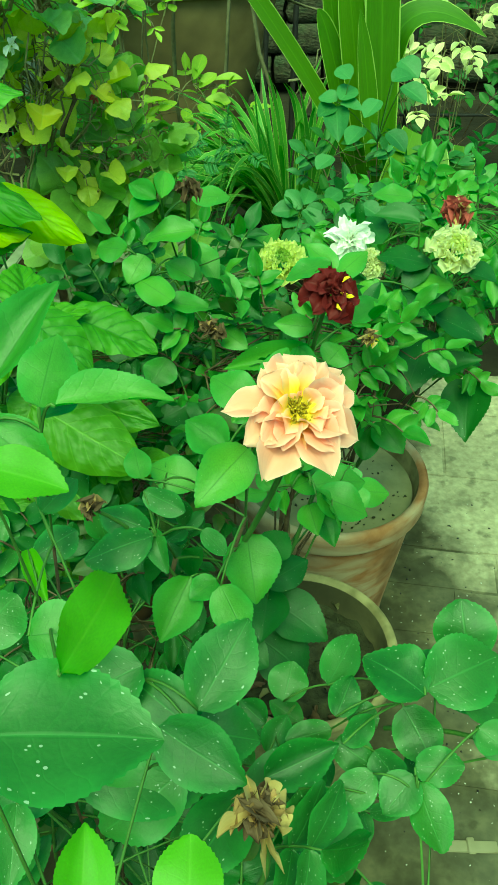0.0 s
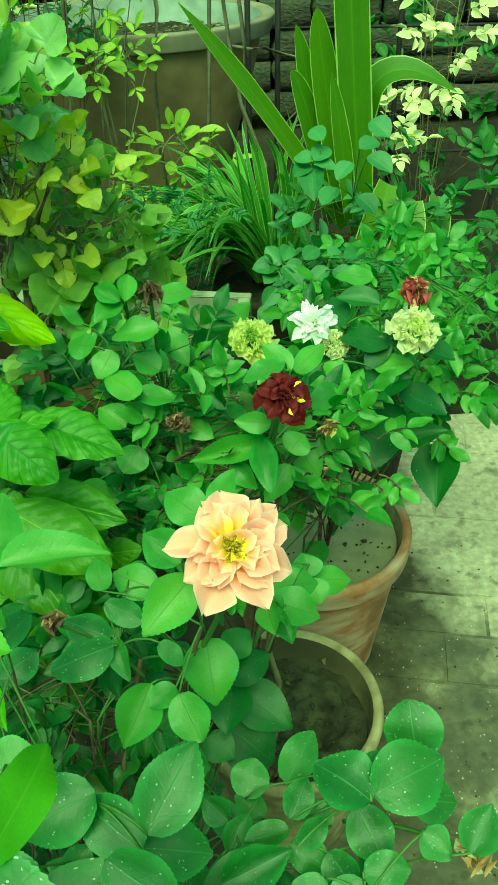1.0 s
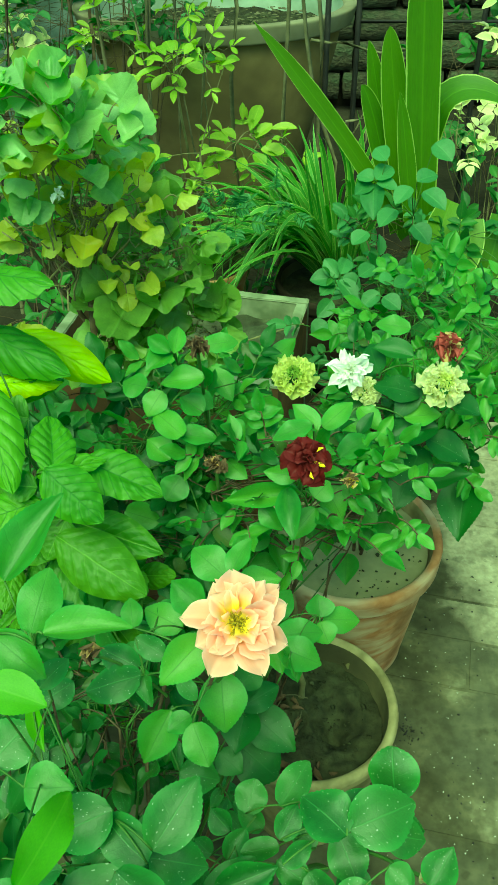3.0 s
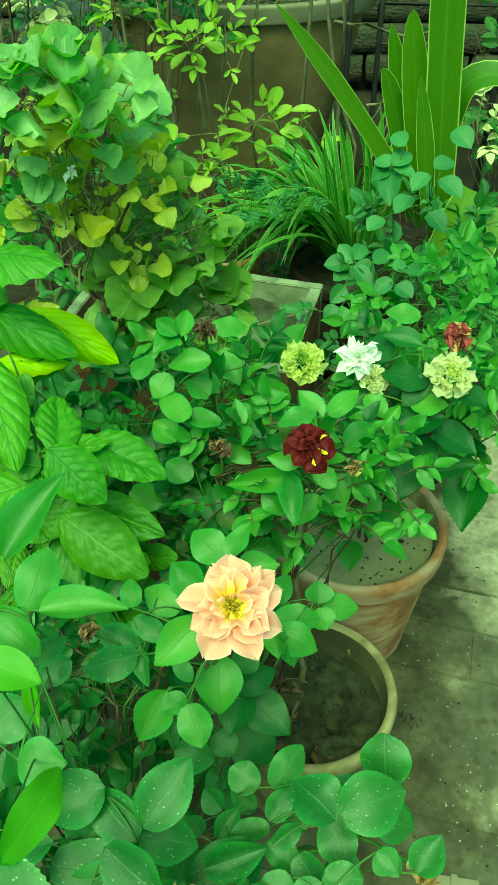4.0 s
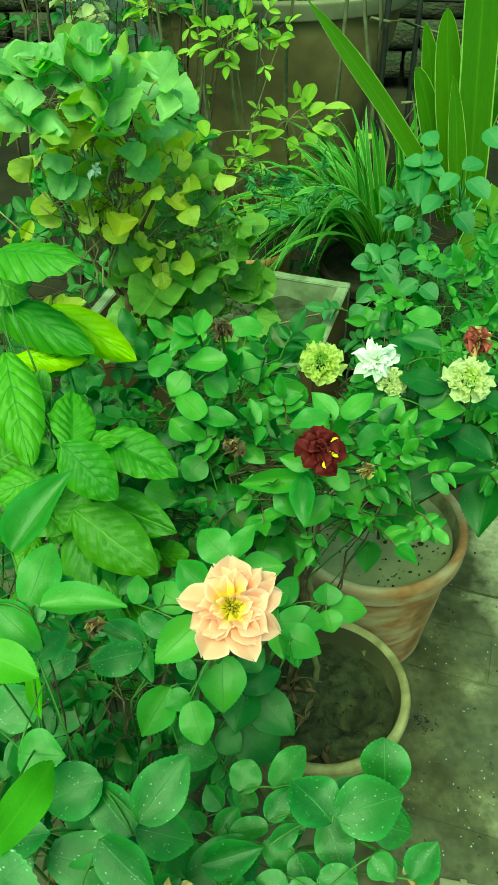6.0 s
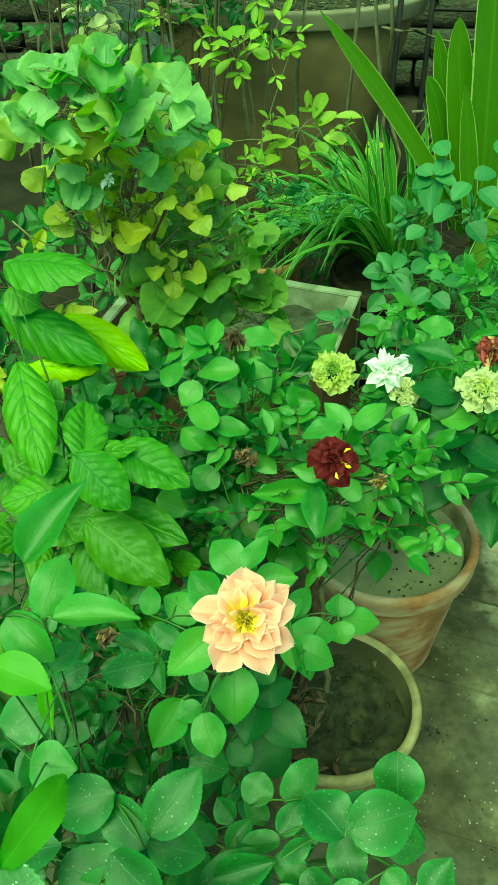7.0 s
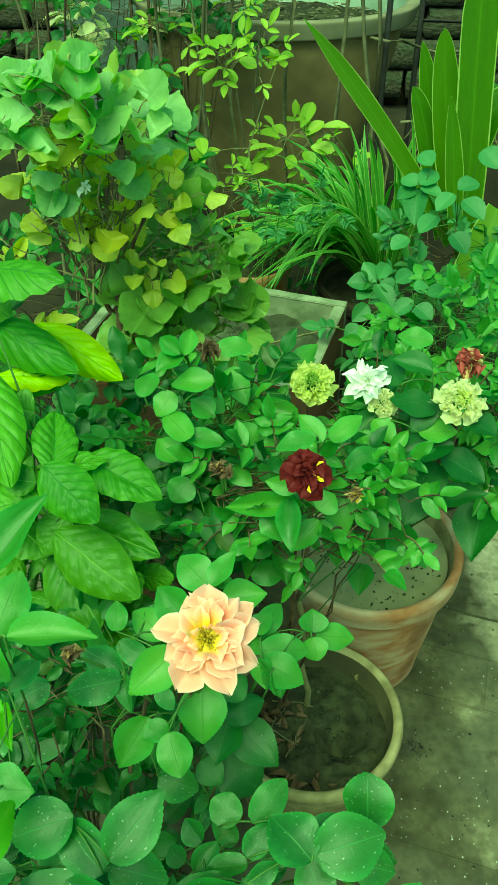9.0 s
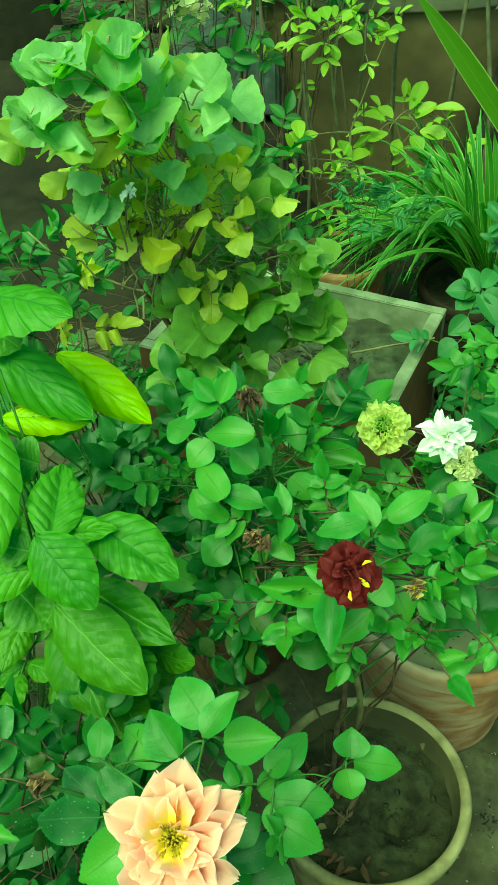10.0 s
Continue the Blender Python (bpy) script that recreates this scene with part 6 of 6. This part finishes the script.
sprays(shrub, DEEP_SET, [
    (0.022, 1.182, 0.849, -0.016, 1.144, 0.84, 0.047),
    (0.038, 1.174, 0.851, 0.038, 1.125, 0.819, 0.054),
    (0.001, 1.07, 0.736, -0.025, 0.977, 0.706, 0.074),
    (-0.049, 1.057, 0.776, -0.067, 1.03, 0.748, 0.046),
    (0.018, 1.164, 0.744, -0.002, 1.131, 0.727, 0.05),
    (0.088, 1.144, 0.687, 0.108, 1.083, 0.671, 0.052),
    (0.036, 1.064, 0.715, 0.008, 1.044, 0.701, 0.045),
    (0.059, 1.12, 0.682, 0.08, 1.167, 0.702, 0.056),
    (0.074, 1.104, 0.674, 0.129, 1.099, 0.67, 0.052),
    (0.049, 1.177, 0.779, 0.023, 1.131, 0.769, 0.052),
    (-0.013, 1.128, 0.778, 0.019, 1.107, 0.773, 0.043),
    (0.004, 1.133, 0.815, 0.034, 1.124, 0.805, 0.043),
], (-0.06, 1.08, 0.66), (0.0, 1.08, 0.80), TWIG, 0.0016)
for tone, c, r, k, size, root in ((SCALLOP_SET, (-0.065, 0.995, 0.958), (0.085, 0.05, 0.048), 50, 0.034, (-0.09, 1.03, 0.88)),
                                  (OLD_SET, (-0.045, 1.05, 0.865), (0.10, 0.05, 0.045), 46, 0.026, (-0.07, 1.05, 0.78)),
                                  (OLD_SET, (-0.02, 1.08, 0.79), (0.07, 0.05, 0.05), 22, 0.024, (-0.055, 1.06, 0.72)),
                                  (DEEP_SET, (0.045, 1.13, 0.745), (0.055, 0.05, 0.085), 46, 0.036, (-0.03, 1.10, 0.66)),
                                  (DEEP_SET, (-0.01, 1.07, 0.70), (0.05, 0.04, 0.035), 24, 0.040, (-0.05, 1.08, 0.62)),
                                  (DEEP_SET, (0.035, 1.12, 0.645), (0.075, 0.05, 0.035), 34, 0.040, (-0.04, 1.10, 0.56)),
                                  (DEEP_SET, (-0.03, 1.12, 0.60), (0.06, 0.05, 0.05), 12, 0.034, (-0.06, 1.12, 0.50))):
    bushy(shrub, tone, c, r, k, size, root, pairs=0, material=TWIG, twig=0.0007, broad=1.12, canes=4, thick=0.0018)

# ---------------------------------------------------------------- lime-leaved shrub
lime = thing("shrub", (0.04, 2.28, -0.03), "spindly shrub with bright lime-green leaf rosettes", "shrub")
sprays(lime, LIME_SET, [
    (0.004, 2.011, 0.741, 0.044, 2.007, 0.729, 0.044),
    (-0.019, 1.957, 0.781, -0.034, 1.986, 0.802, 0.037),
    (-0.033, 1.907, 0.778, -0.078, 1.933, 0.78, 0.036),
    (-0.013, 2.001, 0.725, -0.002, 1.967, 0.704, 0.031),
    (-0.037, 1.986, 0.731, -0.067, 1.952, 0.708, 0.035),
    (0.002, 2.012, 0.763, 0.024, 2.035, 0.779, 0.036),
    (-0.039, 1.935, 0.758, -0.1, 1.912, 0.747, 0.03),
    (0.011, 2.021, 0.751, 0.042, 2.038, 0.754, 0.031),
    (-0.029, 1.922, 0.786, -0.053, 1.95, 0.801, 0.034),
], (0.02, 2.28, -0.03), None, TWIG, 0.004)
sprays(lime, LIME_SET, [
    (0.105, 2.109, 0.544, 0.073, 2.129, 0.567, 0.041),
    (0.091, 2.097, 0.541, 0.032, 2.131, 0.552, 0.038),
    (0.139, 2.133, 0.555, 0.164, 2.208, 0.593, 0.046),
    (0.151, 2.138, 0.535, 0.193, 2.17, 0.56, 0.044),
    (0.165, 2.116, 0.516, 0.223, 2.105, 0.514, 0.05),
    (0.147, 2.111, 0.506, 0.177, 2.081, 0.493, 0.045),
    (0.099, 2.1, 0.514, 0.055, 2.092, 0.5, 0.045),
    (0.079, 2.096, 0.52, 0.009, 2.078, 0.525, 0.036),
    (0.122, 2.109, 0.498, 0.117, 2.061, 0.483, 0.041),
    (0.188, 2.183, 0.54, 0.255, 2.178, 0.551, 0.035),
], (0.05, 2.28, -0.03), None, TWIG, 0.004)
sprays(lime, LIME_SET, [
    (0.026, 2.025, 0.486, -0.004, 2.067, 0.509, 0.043),
    (0.027, 2.041, 0.472, 0.062, 2.088, 0.488, 0.043),
    (0.022, 2.04, 0.469, -0.015, 2.02, 0.46, 0.042),
    (0.031, 2.061, 0.457, 0.052, 2.027, 0.43, 0.043),
    (-0.069, 1.951, 0.554, -0.086, 1.997, 0.581, 0.041),
    (-0.073, 1.978, 0.537, -0.042, 2.002, 0.554, 0.038),
    (-0.074, 1.967, 0.541, -0.098, 1.978, 0.556, 0.036),
    (0.088, 2.073, 0.733, 0.063, 2.089, 0.74, 0.03),
    (0.088, 2.081, 0.731, 0.119, 2.088, 0.735, 0.03),
    (0.09, 2.091, 0.721, 0.101, 2.068, 0.711, 0.028),
    (0.085, 2.084, 0.723, 0.066, 2.068, 0.716, 0.028),
], (0.04, 2.29, -0.03), None, TWIG, 0.004)
for c, r, k in (((0.0, 2.03, 0.74), (0.10, 0.05, 0.05), 16), ((0.15, 2.15, 0.50), (0.12, 0.06, 0.06), 16), ((-0.02, 1.95, 0.46), (0.10, 0.06, 0.07), 14), ((-0.12, 2.1, 0.95), (0.12, 0.06, 0.08), 14)):
    bushy(lime, LIME_SET, c, r, k, 0.036, (0.04, 2.28, -0.03), pairs=1, material=DULL_TWIG, canes=1, thick=0.003)
for c, k in (((-0.16, 2.12, 0.80), 7), ((-0.20, 2.2, 1.0), 9), ((-0.06, 2.16, 1.05), 9), ((0.03, 2.12, 0.92), 6)):
    bushy(lime, LIME_SET, c, (0.07, 0.05, 0.10), k, 0.038, (-0.05, 2.26, -0.03), pairs=1, material=DULL_TWIG, canes=1, thick=0.003)
bm = bmesh.new()
for a, b in (((0.20, 2.30, -0.03), (0.24, 2.22, 1.5)), ((0.34, 2.30, 0.2), (0.28, 2.34, 1.5)), ((0.10, 2.25, 0.0), (0.09, 2.10, 1.3)), ((-0.08, 2.25, 0.0), (-0.10, 2.1, 1.5)), ((0.40, 2.25, 0.10), (0.16, 2.30, 1.4))):
    tube(bm, bend(a, b, 0.0, 8, 0.010), 0.006, 0.004, 7)
part("cane", bm, DULL_TWIG, lime, "long bare canes")

thicket = thing("shrub", (-0.45, 2.4, -0.03), "thin bare dark stems with a few leaves", "shrub")
for k in range(10):
    bm = bmesh.new()
    x, y = dice.uniform(-0.75, -0.12), dice.uniform(2.25, 2.6)
    tube(bm, bend((x, y, -0.03), (x + dice.uniform(-0.25, 0.2), y + dice.uniform(-0.1, 0.1), 1.5), 0, 9, 0.008), 0.006, 0.003, 6)
    part("stem", bm, BARK if k % 3 else DULL_TWIG, thicket)
for a, b, r in (((0.30, 2.53, 0.655), (0.66, 2.60, 0.60), 0.0045), ((0.42, 2.50, 0.40), (0.55, 2.48, 0.62), 0.003), ((0.40, 2.46, 0.46), (0.56, 2.50, 0.45), 0.004), ((0.45, 2.45, 0.38), (0.50, 2.52, 0.56), 0.003)):
    bm = bmesh.new()
    tube(bm, bend(a, b, 0.0, 7, 0.006), r, r * 0.6, 6)
    part("twig", bm, DULL_TWIG, thicket)
bushy(thicket, SHADE_SET, (-0.14, 2.36, 0.72), (0.16, 0.08, 0.22), 26, 0.036, (-0.25, 2.4, -0.03), pairs=2, material=BARK, mixed=(0.5, LIME_SET))
bushy(thicket, SHADE_SET, (-0.40, 2.35, 0.75), (0.26, 0.12, 0.40), 36, 0.042, (-0.45, 2.4, -0.03), pairs=2, material=BARK, mixed=(0.25, LIME_SET))

bushy(thicket, BLUE_SET, (-0.12, 2.42, 0.86), (0.14, 0.06, 0.16), 30, 0.040, (-0.2, 2.4, -0.03), pairs=2, material=BARK)
feathery = thing("herb_plant", (0.06, 1.80, -0.03), "small herb with feathery blue-green divided leaves", "herb")
bushy(feathery, BLUE_SET, (0.09, 1.74, 0.52), (0.05, 0.04, 0.04), 12, 0.022, (0.06, 1.80, -0.03), pairs=5, material=STEM, broad=0.30, canes=3, thick=0.0016)
bushy(feathery, BLUE_SET, (0.20, 1.76, 0.55), (0.04, 0.03, 0.03), 7, 0.022, (0.06, 1.80, -0.03), pairs=5, material=STEM, broad=0.30, canes=3, thick=0.0016)

# ---------------------------------------------------------------- ribbon plant
ribbon = thing("spider_plant", (0.35, 1.90, 0.24), "clump of arching green and cream striped ribbon leaves", "spider plant")
for i in range(165):
    kind = i % 5
    if kind < 2:        # low, arching away from the pot
        a, le, lift, end_z = math.pi * dice.uniform(0.80, 1.22), dice.uniform(0.24, 0.42), dice.uniform(0.11, 0.16), dice.uniform(0.0, 0.10)
    elif kind < 4:      # half raised
        a, le, lift, end_z = math.pi * dice.uniform(0.62, 1.30), dice.uniform(0.20, 0.36), dice.uniform(0.14, 0.22), dice.uniform(0.10, 0.26)
    else:               # upright
        a, le, lift, end_z = math.pi * dice.uniform(0.0, 2.0), dice.uniform(0.04, 0.15), dice.uniform(0.18, 0.24), dice.uniform(0.26, 0.38)
    out = Vector((math.cos(a), math.sin(a), 0))
    foot = Vector((0.36, 1.94, 0.27)) + out * dice.uniform(0, 0.06)
    mid = foot + out * le * 0.5 + UP * lift
    end = foot + out * le + UP * end_z + Vector((dice.gauss(0, 0.03), dice.gauss(0, 0.03), 0))
    strap_part(ribbon, "leaf", curve3(foot, mid, end, 10), dice.uniform(0.011, 0.020), UP + out * 0.3 + Vector((dice.gauss(0, 0.3), dice.gauss(0, 0.3), 0)), RIBBON, 0.3)

# ---------------------------------------------------------------- strap-leaved lily
lily = thing("lily_plant", (0.44, 1.74, -0.03), "tall lily with broad glossy upright strap leaves", "lily")
strap_part(lily, "leaf", curve3((0.467, 1.72, 0.479), (0.329, 1.68, 0.695), (0.155, 1.62, 0.921)), 0.034, (0, -0.8, 0.6), STRAP, 0.70)
strap_part(lily, "leaf", curve3((0.437, 1.74, 0.506), (0.392, 1.74, 0.741), (0.363, 1.74, 0.859)), 0.042, (0, -1, 0.2), STRAP, 0.35)
strap_part(lily, "leaf", curve3((0.464, 1.7, 0.501), (0.413, 1.7, 0.775), (0.394, 1.7, 0.892)), 0.052, (0, -1, 0.2), STRAP, 0.40)
strap_part(lily, "leaf", curve3((0.493, 1.66, 0.473), (0.459, 1.66, 0.769), (0.434, 1.66, 1.041)), 0.062, (0, -1, 0.2), STRAP, 0.75)
strap_part(lily, "leaf", curve3((0.459, 1.62, 0.542), (0.431, 1.62, 0.704), (0.41, 1.62, 0.806)), 0.034, (0, -1, 0.2), STRAP, 0.30)
strap_part(lily, "leaf", curve3((0.449, 1.72, 0.491), (0.388, 1.72, 0.707), (0.353, 1.72, 0.787)), 0.042, (0, -1, 0.2), STRAP, 0.40)
strap_part(lily, "leaf", curve3((0.484, 1.72, 0.542), (0.507, 1.7, 0.766), (0.647, 1.66, 0.754)), 0.062, (0, -0.5, 0.8), STRAP, 0.60)
strap_part(lily, "leaf", curve3((0.527, 1.62, 0.605), (0.492, 1.56, 0.543), (0.439, 1.5, 0.435)), 0.060, (0, -1, 0.3), STRAP, 0.60)
strap_part(lily, "leaf", curve3((0.568, 1.6, 0.577), (0.551, 1.55, 0.52), (0.497, 1.5, 0.455)), 0.060, (0, -1, 0.3), STRAP, 0.60)
strap_part(lily, "leaf", curve3((0.627, 1.62, 0.576), (0.613, 1.58, 0.513), (0.587, 1.55, 0.433)), 0.055, (0, -1, 0.3), STRAP, 0.60)

# ---------------------------------------------------------------- blue-green shrub, variegated shrub, undergrowth
blue = thing("shrub", (0.42, 1.50, 0.245), "low shrub of dull blue-green oval leaves", "shrub")
sprays(blue, BLUE_SET, [
    (0.305, 1.48, 0.519, 0.256, 1.475, 0.519, 0.037),
    (0.309, 1.476, 0.522, 0.283, 1.503, 0.547, 0.031),
    (0.311, 1.466, 0.534, 0.329, 1.509, 0.55, 0.03),
    (0.314, 1.455, 0.534, 0.348, 1.442, 0.526, 0.033),
    (0.307, 1.449, 0.532, 0.342, 1.405, 0.513, 0.035),
    (0.301, 1.479, 0.508, 0.275, 1.452, 0.5, 0.03),
    (0.335, 1.39, 0.572, 0.364, 1.414, 0.581, 0.03),
    (0.347, 1.237, 0.649, 0.372, 1.244, 0.651, 0.03),
    (0.349, 1.239, 0.629, 0.321, 1.228, 0.61, 0.027),
    (0.346, 1.182, 0.654, 0.369, 1.161, 0.648, 0.029),
    (0.295, 1.437, 0.498, 0.27, 1.41, 0.479, 0.033),
    (0.283, 1.373, 0.491, 0.255, 1.359, 0.476, 0.034),
    (0.363, 1.198, 0.663, 0.397, 1.216, 0.663, 0.027),
], (0.42, 1.50, 0.245), (0.34, 1.48, 0.48), STEM, 0.0013)
sprays(blue, BLUE_SET, [
    (0.363, 1.515, 0.691, 0.335, 1.532, 0.698, 0.033),
    (0.365, 1.504, 0.696, 0.396, 1.532, 0.709, 0.036),
    (0.367, 1.505, 0.69, 0.404, 1.492, 0.687, 0.032),
    (0.365, 1.524, 0.68, 0.358, 1.455, 0.653, 0.043),
    (0.361, 1.528, 0.681, 0.33, 1.496, 0.674, 0.029),
    (0.409, 1.409, 0.724, 0.382, 1.381, 0.708, 0.03),
    (0.394, 1.283, 0.787, 0.425, 1.295, 0.795, 0.03),
    (0.394, 1.227, 0.796, 0.421, 1.196, 0.787, 0.032),
    (0.391, 1.429, 0.676, 0.362, 1.394, 0.663, 0.034),
    (0.396, 1.283, 0.718, 0.419, 1.255, 0.706, 0.034),
    (0.354, 1.466, 0.617, 0.325, 1.445, 0.605, 0.035),
    (0.463, 1.524, 0.752, 0.488, 1.489, 0.738, 0.04),
    (0.382, 1.513, 0.726, 0.365, 1.546, 0.737, 0.032),
], (0.46, 1.50, 0.245), (0.44, 1.52, 0.62), STEM, 0.0013)
bushy(blue, BLUE_SET, (0.46, 1.63, 0.47), (0.13, 0.07, 0.13), 40, 0.034, (0.47, 1.54, 0.245), mixed=(0.5, SHADE_SET), material=BARK)
bushy(blue, BLUE_SET, (0.37, 1.46, 0.44), (0.13, 0.09, 0.12), 40, 0.032, (0.43, 1.50, 0.245), mixed=(0.3, SHADE_SET))
bushy(blue, BLUE_SET, (0.54, 1.52, 0.52), (0.13, 0.10, 0.10), 28, 0.034, (0.47, 1.50, 0.245), mixed=(0.5, SHADE_SET))
bushy(blue, CLEAN_SET, (0.43, 1.20, 0.60), (0.13, 0.10, 0.09), 44, 0.032, (0.43, 1.45, 0.245))

pale = thing("shrub", (0.85, 2.45, -0.03), "variegated shrub with cream and green leaves", "shrub")
bushy(pale, PALE_SET, (0.84, 2.42, 0.72), (0.09, 0.09, 0.20), 34, 0.045, (0.85, 2.45, -0.03), pairs=2, material=TWIG)
bushy(pale, PALE_SET, (0.66, 2.22, 0.50), (0.07, 0.06, 0.08), 12, 0.04, (0.84, 2.44, -0.03), pairs=2, material=TWIG)

# cream leaf colours imitate sunlit spots on this foliage
far_pale = thing("shrub", (-0.50, 2.76, -0.03), "shrub beside the planter, its pale leaves standing for bright sunlight on foliage", "shrub")
bushy(far_pale, PALE_SET, (-0.45, 2.72, 0.72), (0.13, 0.09, 0.14), 44, 0.055, (-0.50, 2.76, -0.03), pairs=2, material=DULL_TWIG, mixed=(0.45, BLUE_SET))

for label, root, c, r, k, sz in (
        ("dark leafy undergrowth beside the lily", (0.78, 1.95, -0.03), (0.78, 1.92, 0.38), (0.20, 0.18, 0.25), 46, 0.05),
        # added leaves that darken a gap where there is only shade
        ("undergrowth added to darken the gap between the planter and the ribbon leaves", (0.25, 2.20, -0.03), (0.26, 2.18, 0.14), (0.20, 0.12, 0.13), 30, 0.05),
        ("dark leafy undergrowth beyond the trough", (-0.25, 1.95, -0.03), (-0.24, 1.92, 0.42), (0.22, 0.16, 0.26), 44, 0.05),
        ("dark leafy undergrowth under the stone wall", (1.0, 2.9, -0.03), (0.95, 2.85, 0.42), (0.3, 0.2, 0.25), 36, 0.06),
        ("dim leafy shrub by the pale wall", (-0.55, 2.8, -0.03), (-0.55, 2.75, 0.75), (0.32, 0.2, 0.45), 60, 0.06),
        ("small-leaved greenery in shade behind the herb", (-0.28, 1.25, -0.03), (-0.30, 1.22, 0.42), (0.14, 0.14, 0.22), 40, 0.045)):
    under = thing("shrub", root, label, "shrub")
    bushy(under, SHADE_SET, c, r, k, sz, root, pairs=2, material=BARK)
bushy(under, CLEAN_SET, (-0.36, 1.62, 0.34), (0.20, 0.20, 0.22), 44, 0.048, root, pairs=2, material=BARK, mixed=(0.4, SHADE_SET))
bushy(under, SHADE_SET, (-0.337, 1.22, 0.572), (0.09, 0.08, 0.10), 30, 0.040, root, pairs=2, material=BARK, mixed=(0.35, OLD_SET))

# ---------------------------------------------------------------- small things
wilt(near_rose, (0.29, 0.352, 0.679), 0.015, (DRY_SET, DRY_SET, CREAM_SET), "withered bud on a thorny cane", 16)
stalk(near_rose, bend((0.22, 0.40, 0.64), (0.29, 0.352, 0.679), 0.01, 6), 0.0016, 0.0014)
wilt(peach_rose, (0.043, 0.476, 0.771), 0.010, (DRY_SET, DARKDRY_SET, DARKDRY_SET), "small withered brown bloom", 14)
stalk(peach_rose, bend((0.09, 0.50, 0.68), (0.043, 0.476, 0.771), 0.01, 6), 0.0014, 0.0012)
for at in ((-0.092, 0.972, 0.903), (-0.052, 0.970, 0.908)):
    wilt(shrub, at, 0.012, (WHITE_SET,), "small white blossom half hidden in the leaves", 9)
wilt(shrub, (0.01, 1.065, 0.831), 0.007, (DRYRED_SET,), "tiny red bud among the leaves", 8)

chip = blade_mesh("leaf_litter", TWIG, elliptic(0.8, 0.7), rows=8, half=2, fold=0.6, droop=0.4, wave=0.1, seed=300)
for x, y, z, le, a in ((0.297, 0.846, 0.212, 0.017, 0.4), (0.19, 0.72, 0.212, 0.016, 2.0)):
    ob = tagged(new("dead_leaf", chip), "curled dry pale leaf lying on the soil", "dead leaf", "dead leaves")
    ob.matrix_basis = Matrix.Translation((x, y, z)) @ Matrix.Rotation(a, 4, "Z") @ Matrix.Diagonal((le * 0.5, le, le, 1))

for a, c in (((0.150, 0.770, 0.214), (0.215, 0.735, 0.212)), ((0.165, 0.730, 0.212), (0.20, 0.800, 0.216)), ((0.175, 0.80, 0.214), (0.235, 0.795, 0.215)), ((0.16, 0.75, 0.216), (0.19, 0.76, 0.222)), ((0.20, 0.715, 0.213), (0.225, 0.775, 0.214))):
    bm = bmesh.new()
    tube(bm, bend(a, c, 0.004, 6, 0.0015), 0.0011, 0.0008, 5)
    tagged(new("twig", finish("twig", bm, DULL_TWIG)), "short dry twig lying on the potting soil", "twig", "loose twigs")
rot = [blade_mesh("dead_leaf", DARK_DRY, elliptic(0.8, 0.7), rows=8, half=2, fold=f, droop=0.5, wave=0.14, seed=310 + k) for k, f in enumerate((0.7, -0.4, 0.3))]
for k in range(34):
    a, r = dice.random() * 6.283, math.sqrt(dice.random())
    x, y = (0.185 + 0.04 * r * math.cos(a), 0.765 + 0.045 * r * math.sin(a)) if k < 24 else (0.235 + 0.05 * r * math.cos(a), 0.682 + 0.012 * r * math.sin(a))
    ob = tagged(new("dead_leaf", rot[k % 3]), "dark rotting curled leaf on the potting soil", "dead leaf", "dead leaves")
    le = dice.uniform(0.010, 0.022)
    ob.matrix_basis = Matrix.Translation((x, y, 0.211)) @ Matrix.Rotation(dice.random() * 6.283, 4, "Z") @ Matrix.Rotation(dice.uniform(0.0, 0.5), 4, "X") @ Matrix.Diagonal((le * 0.45, le, le, 1))

bm = bmesh.new()
tube(bm, bend((0.110, 1.477, 0.375), (0.249, 1.492, 0.413), 0.0, 6, 0.001), 0.0022, 0.0016, 6)
tagged(new("straw", finish("straw", bm, TWIG)), "pale dry straw leaning on the trough rim", "straw")

bm = bmesh.new()
box(bm, -0.035, -0.008, 0.0, 0.035, 0.008, 0.003, 0.001, Matrix.Translation((0.456, 0.607, 0.001)) @ Matrix.Rotation(-0.1, 4, "Z"))
box(bm, -0.006, -0.011, 0.003, 0.004, 0.011, 0.006, 0.001, Matrix.Translation((0.456, 0.607, 0.001)) @ Matrix.Rotation(-0.1, 4, "Z"))
tagged(new("plastic_scrap", finish("plastic_scrap", bm, CEMENT_RIM, False)), "flat pale scrap of plastic on the paving", "scrap")

join_rest()
